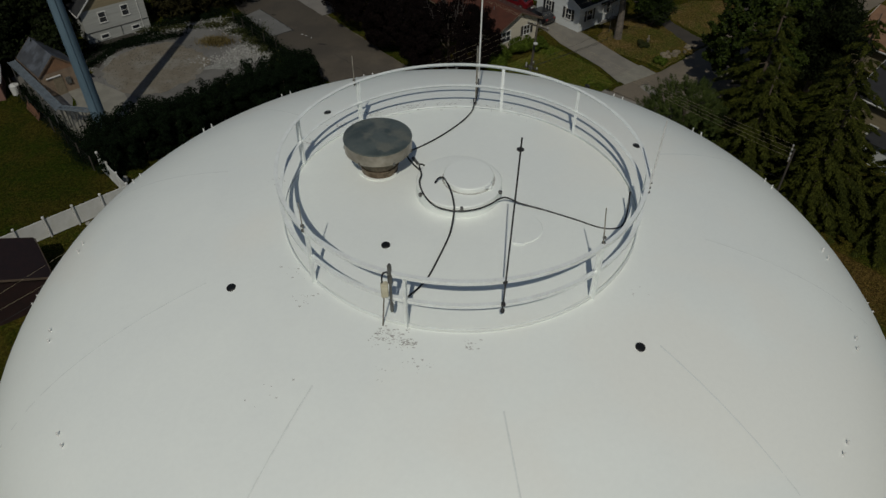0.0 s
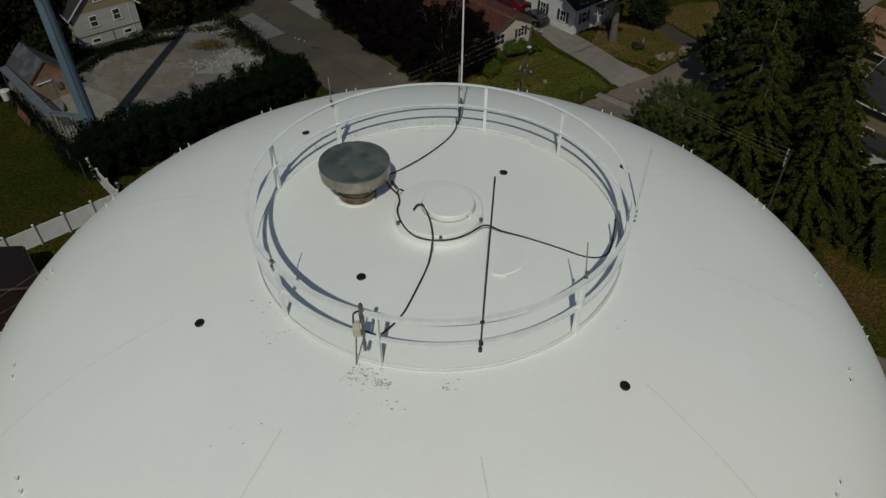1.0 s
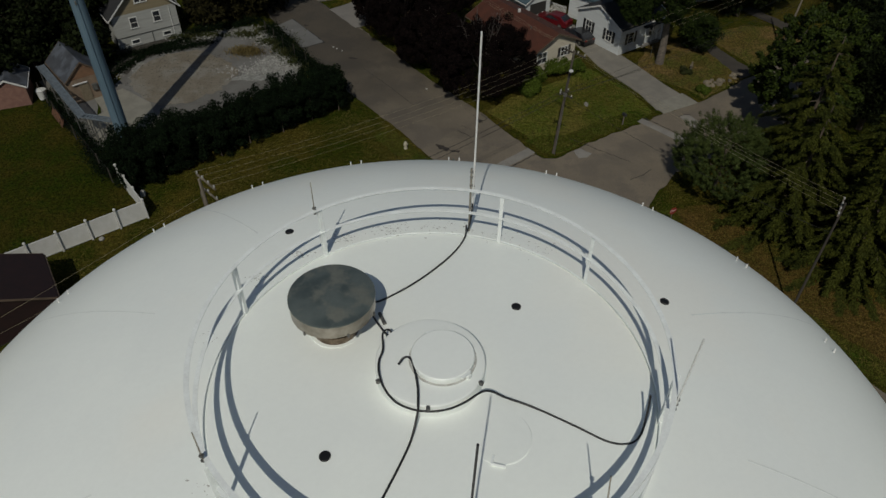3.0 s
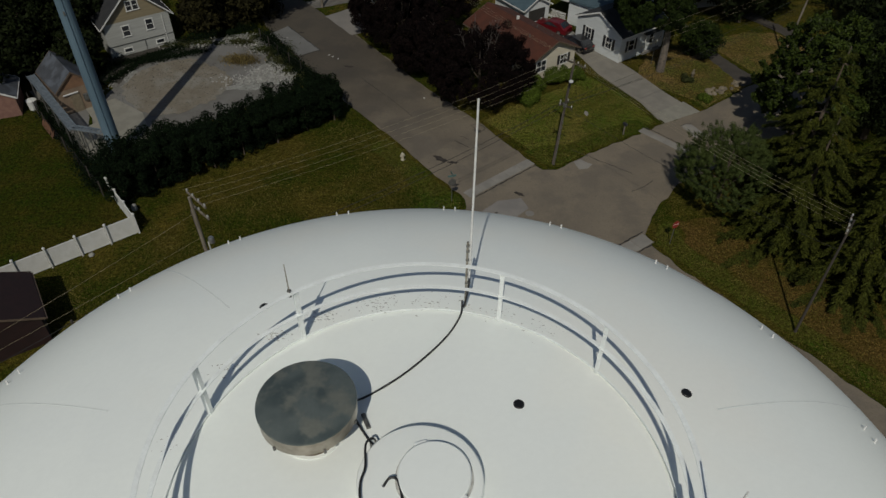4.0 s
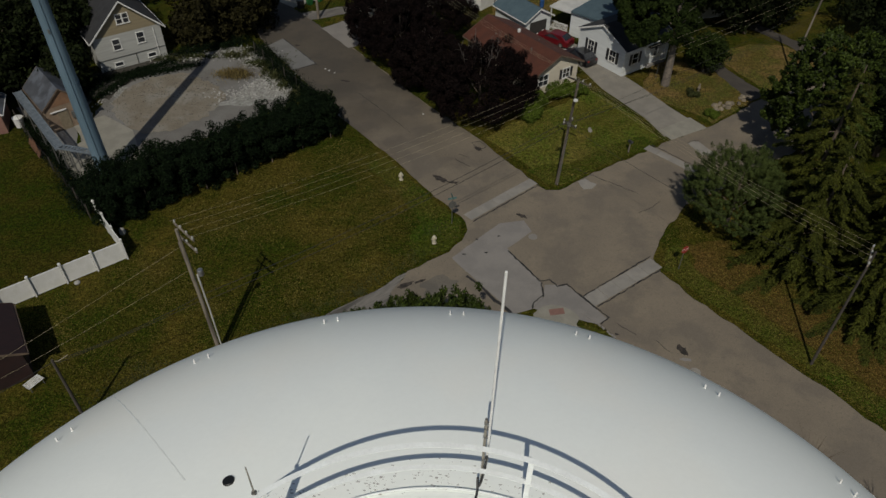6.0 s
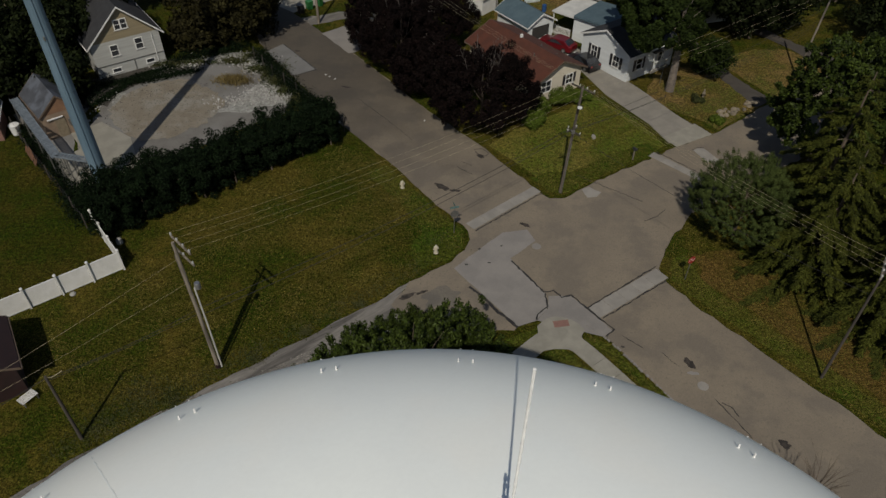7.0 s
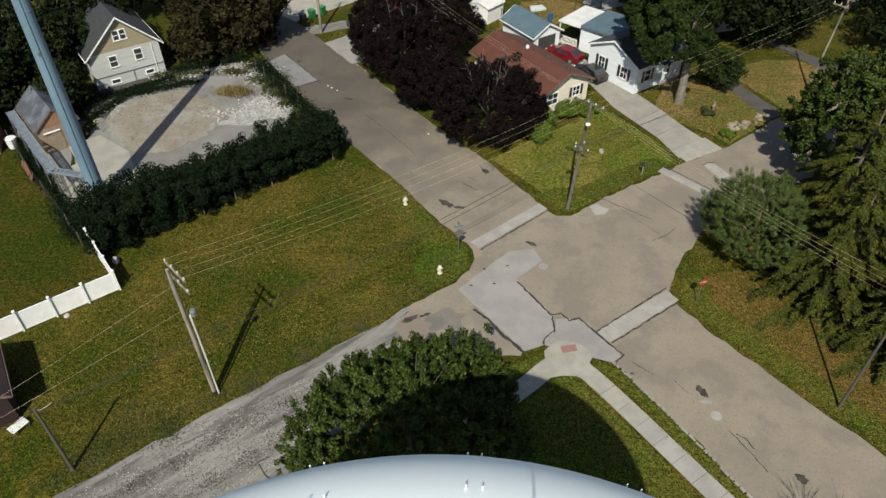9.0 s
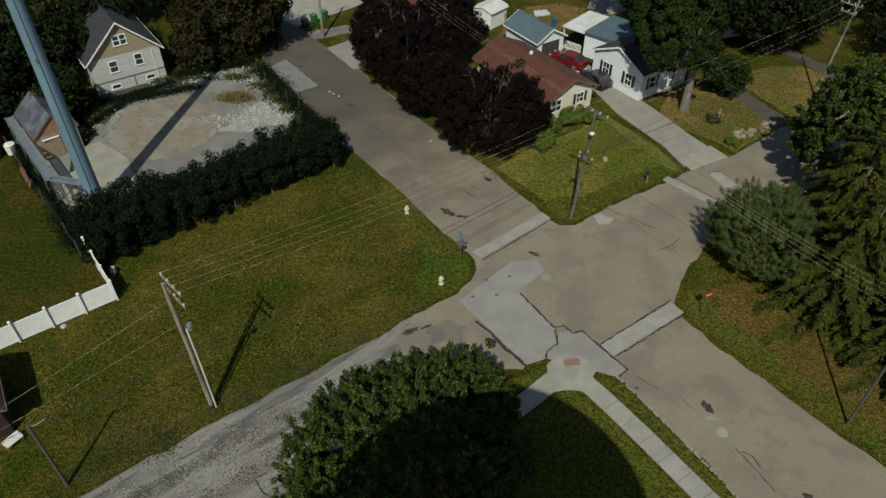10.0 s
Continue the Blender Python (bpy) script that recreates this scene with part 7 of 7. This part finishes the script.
hydrant((-5.75, 59.15, 0))
hydrant((-2.2, 50.65, 0))

sg = thing("street_sign", (-0.85, 53.2, 0), 20, "green street-name blades and a sign on a grey post", "sign")
put("post", Shape().tube([(0, 0, -0.02), (0, 0, 2.6)], 0.035, 8).mesh("post", GREY_METAL), sg)
put("blade", Shape().box((0.75, 0.02, 0.2), (0, 0, 2.62), 0, 0.005).mesh("blade", SIGN_GREEN), sg, "green street-name blade")
put("blade", Shape().box((0.02, 0.75, 0.2), (0, 0, 2.84), 0, 0.005).mesh("blade", SIGN_GREEN), sg, "green street-name blade")
put("panel", Shape().lathe([(0.36, -0.01), (0.36, 0.01)], 8, pose(0, -0.06, 2.1, 90, 0, 0)).mesh("panel", GREY_METAL), sg, "bare back of a sign plate")

st = thing("stop_sign", (17.3, 48.75, 0), 28, "red octagonal stop sign at the street corner", "sign")
put("post", Shape().box((0.06, 0.04, 2.2), (0, 0, -0.02)).mesh("post", GREY_METAL), st)
pl = put("plate", Shape().lathe([(0.36, -0.006), (0.36, 0.006)], 8, pose(0, -0.04, 2.1, 90, 22.5, 0)).mesh("plate", SIGN_RED), st, "red octagonal plate")
tx = bpy.data.curves.new("word", "FONT")
tx.body, tx.size, tx.align_x, tx.align_y, tx.extrude = "STOP", 0.235, "CENTER", "CENTER", 0.002
tx.materials.append(TRIM)
tagged(put("word", tx, pl, m=pose(0, -0.05, 2.1, 90, 0, 0)), "white raised word")

for k, (x, y) in enumerate([(-22.6, 96.0), (-21.7, 97.3), (-20.6, 98.5)]):
    b = thing("wheelie_bin", (x, y, 0.035), 40 + 8 * k, "bright green wheelie bin on the concrete pad" if k else "dark wheelie bin on the concrete pad", "bin", "wheelie bins")
    put("body", Shape().add([(-0.28, -0.3, 0), (0.28, -0.3, 0), (0.28, 0.3, 0), (-0.28, 0.3, 0), (-0.36, -0.4, 1.0), (0.36, -0.4, 1.0), (0.36, 0.4, 1.0), (-0.36, 0.4, 1.0)],
        [(3, 2, 1, 0), (4, 5, 6, 7), (0, 1, 5, 4), (1, 2, 6, 5), (2, 3, 7, 6), (3, 0, 4, 7)]).mesh("body", BIN_GREEN if k else RUBBER), b)
    put("lid", Shape().box((0.76, 0.86, 0.09), (0, 0, 1.0), 0, 0.04).mesh("lid", BIN_GREEN if k else RUBBER), b)
    for sx in (-1, 1):
        put("wheel", Shape().lathe([(0.12, -0.03), (0.12, 0.03)], 12, pose(sx * 0.3, 0.33, 0.12, 0, 90, 0)).mesh("wheel", TYRE), b)


def car(at, turn, paint, label, length=4.5, width=1.78, height=1.45):
    c = thing("parked_car", at, turn, label, "car", "parked cars")
    L, W, H = length / 2, width / 2, height
    side = [(-L, 0.28), (L * 0.97, 0.28), (L, 0.45), (L * 0.97, 0.72), (L * 0.5, 0.9), (L * 0.2, H - 0.06), (0, H), (-L * 0.55, H - 0.03), (-L * 0.85, 0.98), (-L * 0.99, 0.9), (-L, 0.5)]
    vs, fs, n = [], [], len(side)
    for y, inset in ((-W, 0.06), (-W + 0.06, 0.0), (W - 0.06, 0.0), (W, 0.06)):
        for x, z in side:
            pull = 0.16 if z > 1.0 else 0.0
            vs.append((x * (1 - inset * 0.2), y * (1 - pull * 0.9), z - (inset * 0.5 if z > 0.8 else -inset * 0.3)))
    for k in range(3):
        fs += [(k * n + i, k * n + (i + 1) % n, (k + 1) * n + (i + 1) % n, (k + 1) * n + i) for i in range(n)]
    fs += [tuple(range(n))[::-1], tuple(range(3 * n, 4 * n))]
    put("body", smooth_angle(mesh_of("body", vs, fs, paint), 30), c)
    glass = lambda pts: mesh_of("glass", pts, [(0, 1, 2, 3)], GLASS)
    w = W * 0.80
    put("windscreen", glass([(L * 0.49, -w, 0.925), (L * 0.49, w, 0.925), (L * 0.21, w * 0.92, H - 0.055), (L * 0.21, -w * 0.92, H - 0.055)]), c, "dark windscreen", pose(0.02, 0, 0.012))
    put("rear_window", glass([(-L * 0.84, w, 0.995), (-L * 0.84, -w, 0.995), (-L * 0.56, -w * 0.92, H - 0.055), (-L * 0.56, w * 0.92, H - 0.055)]), c, "dark rear window", pose(-0.02, 0, 0.012))
    for s in (-1, 1):
        put("side_window", glass([(L * 0.40, s * (W - 0.03), 0.93), (L * 0.16, s * (W * 0.865), H - 0.12), (-L * 0.52, s * (W * 0.865), H - 0.12), (-L * 0.74, s * (W - 0.03), 0.96)]), c, "dark side window", pose(0, s * 0.012, 0))
        for x in (L * 0.62, -L * 0.6):
            wh = put("wheel", smooth_angle(Shape().lathe([(0.22, -0.1), (0.31, -0.09), (0.32, 0), (0.31, 0.09), (0.22, 0.1)], 18, pose(0, 0, 0, 90, 0, 0)).mesh("wheel", TYRE)), c, "", pose(x, s * (W - 0.09), 0.32))
            put("rim", smooth_angle(Shape().lathe([(0.2, -0.105), (0.2, 0.105)], 14, pose(0, 0, 0, 90, 0, 0)).mesh("rim", RIM)), wh)
        put("headlight", Shape().box((0.12, 0.36, 0.13), (L * 0.95, s * W * 0.68, 0.62), 0, 0.03).mesh("headlight", LAMP_GLASS), c)
        put("tail_light", Shape().box((0.08, 0.28, 0.16), (-L * 0.985, s * W * 0.7, 0.75), 0, 0.03).mesh("tail_light", SIGN_RED), c)
    return c


car((10.1, 88.2, 0.035), 144, CAR_RED, "red car parked on the driveway behind the house")
car((12.7, 83.7, 0.035), 128, CAR_BLACK, "black car parked beside the low house", 4.1)

# trunk stump, yard lamp and bits on the lawns
yl = thing("yard_post", (20.9, 80.0, 0), 30, "thin grey yard post with arms", "post")
put("post", Shape().tube([(0, 0, 0), (0, 0, 3.0)], 0.03, 6).mesh("post", GREY_METAL), yl)
put("arm", Shape().tube([(-0.6, 0, 3.4), (0, 0, 2.9), (0.6, 0, 3.4)], 0.025, 6).mesh("arm", GREY_METAL), yl)
gn = thing("mailbox", (15.7, 65.0, 0), 40, "dark mailbox on a post at the driveway", "mailbox")
put("post", Shape().box((0.1, 0.1, 1.1), (0, 0, -0.02)).mesh("post", WOOD_POLE), gn)
put("box", Shape().box((0.22, 0.5, 0.26), (0, 0, 1.08), 0, 0.08).mesh("box", SHUTTER), gn)
tagged(put("lawn_cover", Shape().lathe([(0.30, -0.03), (0.30, 0.05), (0.25, 0.08)], 14).mesh("lawn_cover", CONCRETE), m=pose(12.4, 68.7, 0) @ Matrix.Diagonal((0.7, 1.5, 1, 1))), "pale round cover on the corner lawn", "cover")
tagged(put("garden_ornament", Shape().lathe([(0.16, 0), (0.1, 0.3), (0.2, 0.55), (0.08, 0.8), (0.11, 1.0)], 10).mesh("garden_ornament", ROCK), m=pose(25.0, 77.2, 0)), "pale garden ornament on the lawn", "ornament")
bkt = thing("plastic_tub", (-44.6, 65.6, 0), 0, "white plastic tub by the lot's fence", "tub")
put("body", smooth_angle(Shape().lathe([(0.4, 0), (0.48, 0.9), (0.5, 1.0)], 16).mesh("body", VINYL)), bkt)
put("lid", smooth_angle(Shape().lathe([(0.52, 1.0), (0.52, 1.05), (0.3, 1.1)], 16).mesh("lid", VINYL)), bkt)
for k, (x, y) in enumerate([(-16.4, 79.6), (-15.9, 79.2), (-15.2, 78.7), (-4.6, 70.6)]):
    tagged(put("litter", Shape().box((0.2, 0.13, 0.05), (0, 0, 0.03), 0, 0.015).mesh("litter", ROOF_PALE), m=pose(x, y, 0, 0, 0, 40 * k)), "small pale scrap lying on the street", "litter", "scraps on the street")
tagged(put("rusty_sheet", Shape().box((3.4, 0.04, 0.85), (0, 0, 0), 0, 0.01).mesh("rusty_sheet", RUST), m=pose(-41.2, 61.5, 0.0, -24, 0, -47)), "rust-brown metal sheet leaning on the wire fence", "metal sheet")
bar = thing("plastic_barrel", (9.1, 98.7, 0), 0, "blue plastic barrel in the back yard", "barrel")
put("body", smooth_angle(Shape().lathe([(0.26, 0), (0.29, 0.05), (0.30, 0.3), (0.285, 0.33), (0.30, 0.36), (0.30, 0.62), (0.285, 0.65), (0.30, 0.68), (0.28, 0.9)], 18).mesh("body", BARREL)), bar)
put("lid", smooth_angle(Shape().lathe([(0.29, 0.89), (0.29, 0.93), (0.1, 0.94)], 18).mesh("lid", BARREL)), bar)
tagged(put("folded_tarp", Shape().slab(rough_edge([(-1.1, -0.6), (1.0, -0.8), (1.2, 0.5), (-0.6, 0.9)], 0.1, 0.4, 41), -0.03, 0.22).mesh("folded_tarp", TARP), m=pose(7.5, 102.2, 0, 0, 0, 30)), "pale folded tarpaulin lying in the back yard", "tarpaulin")
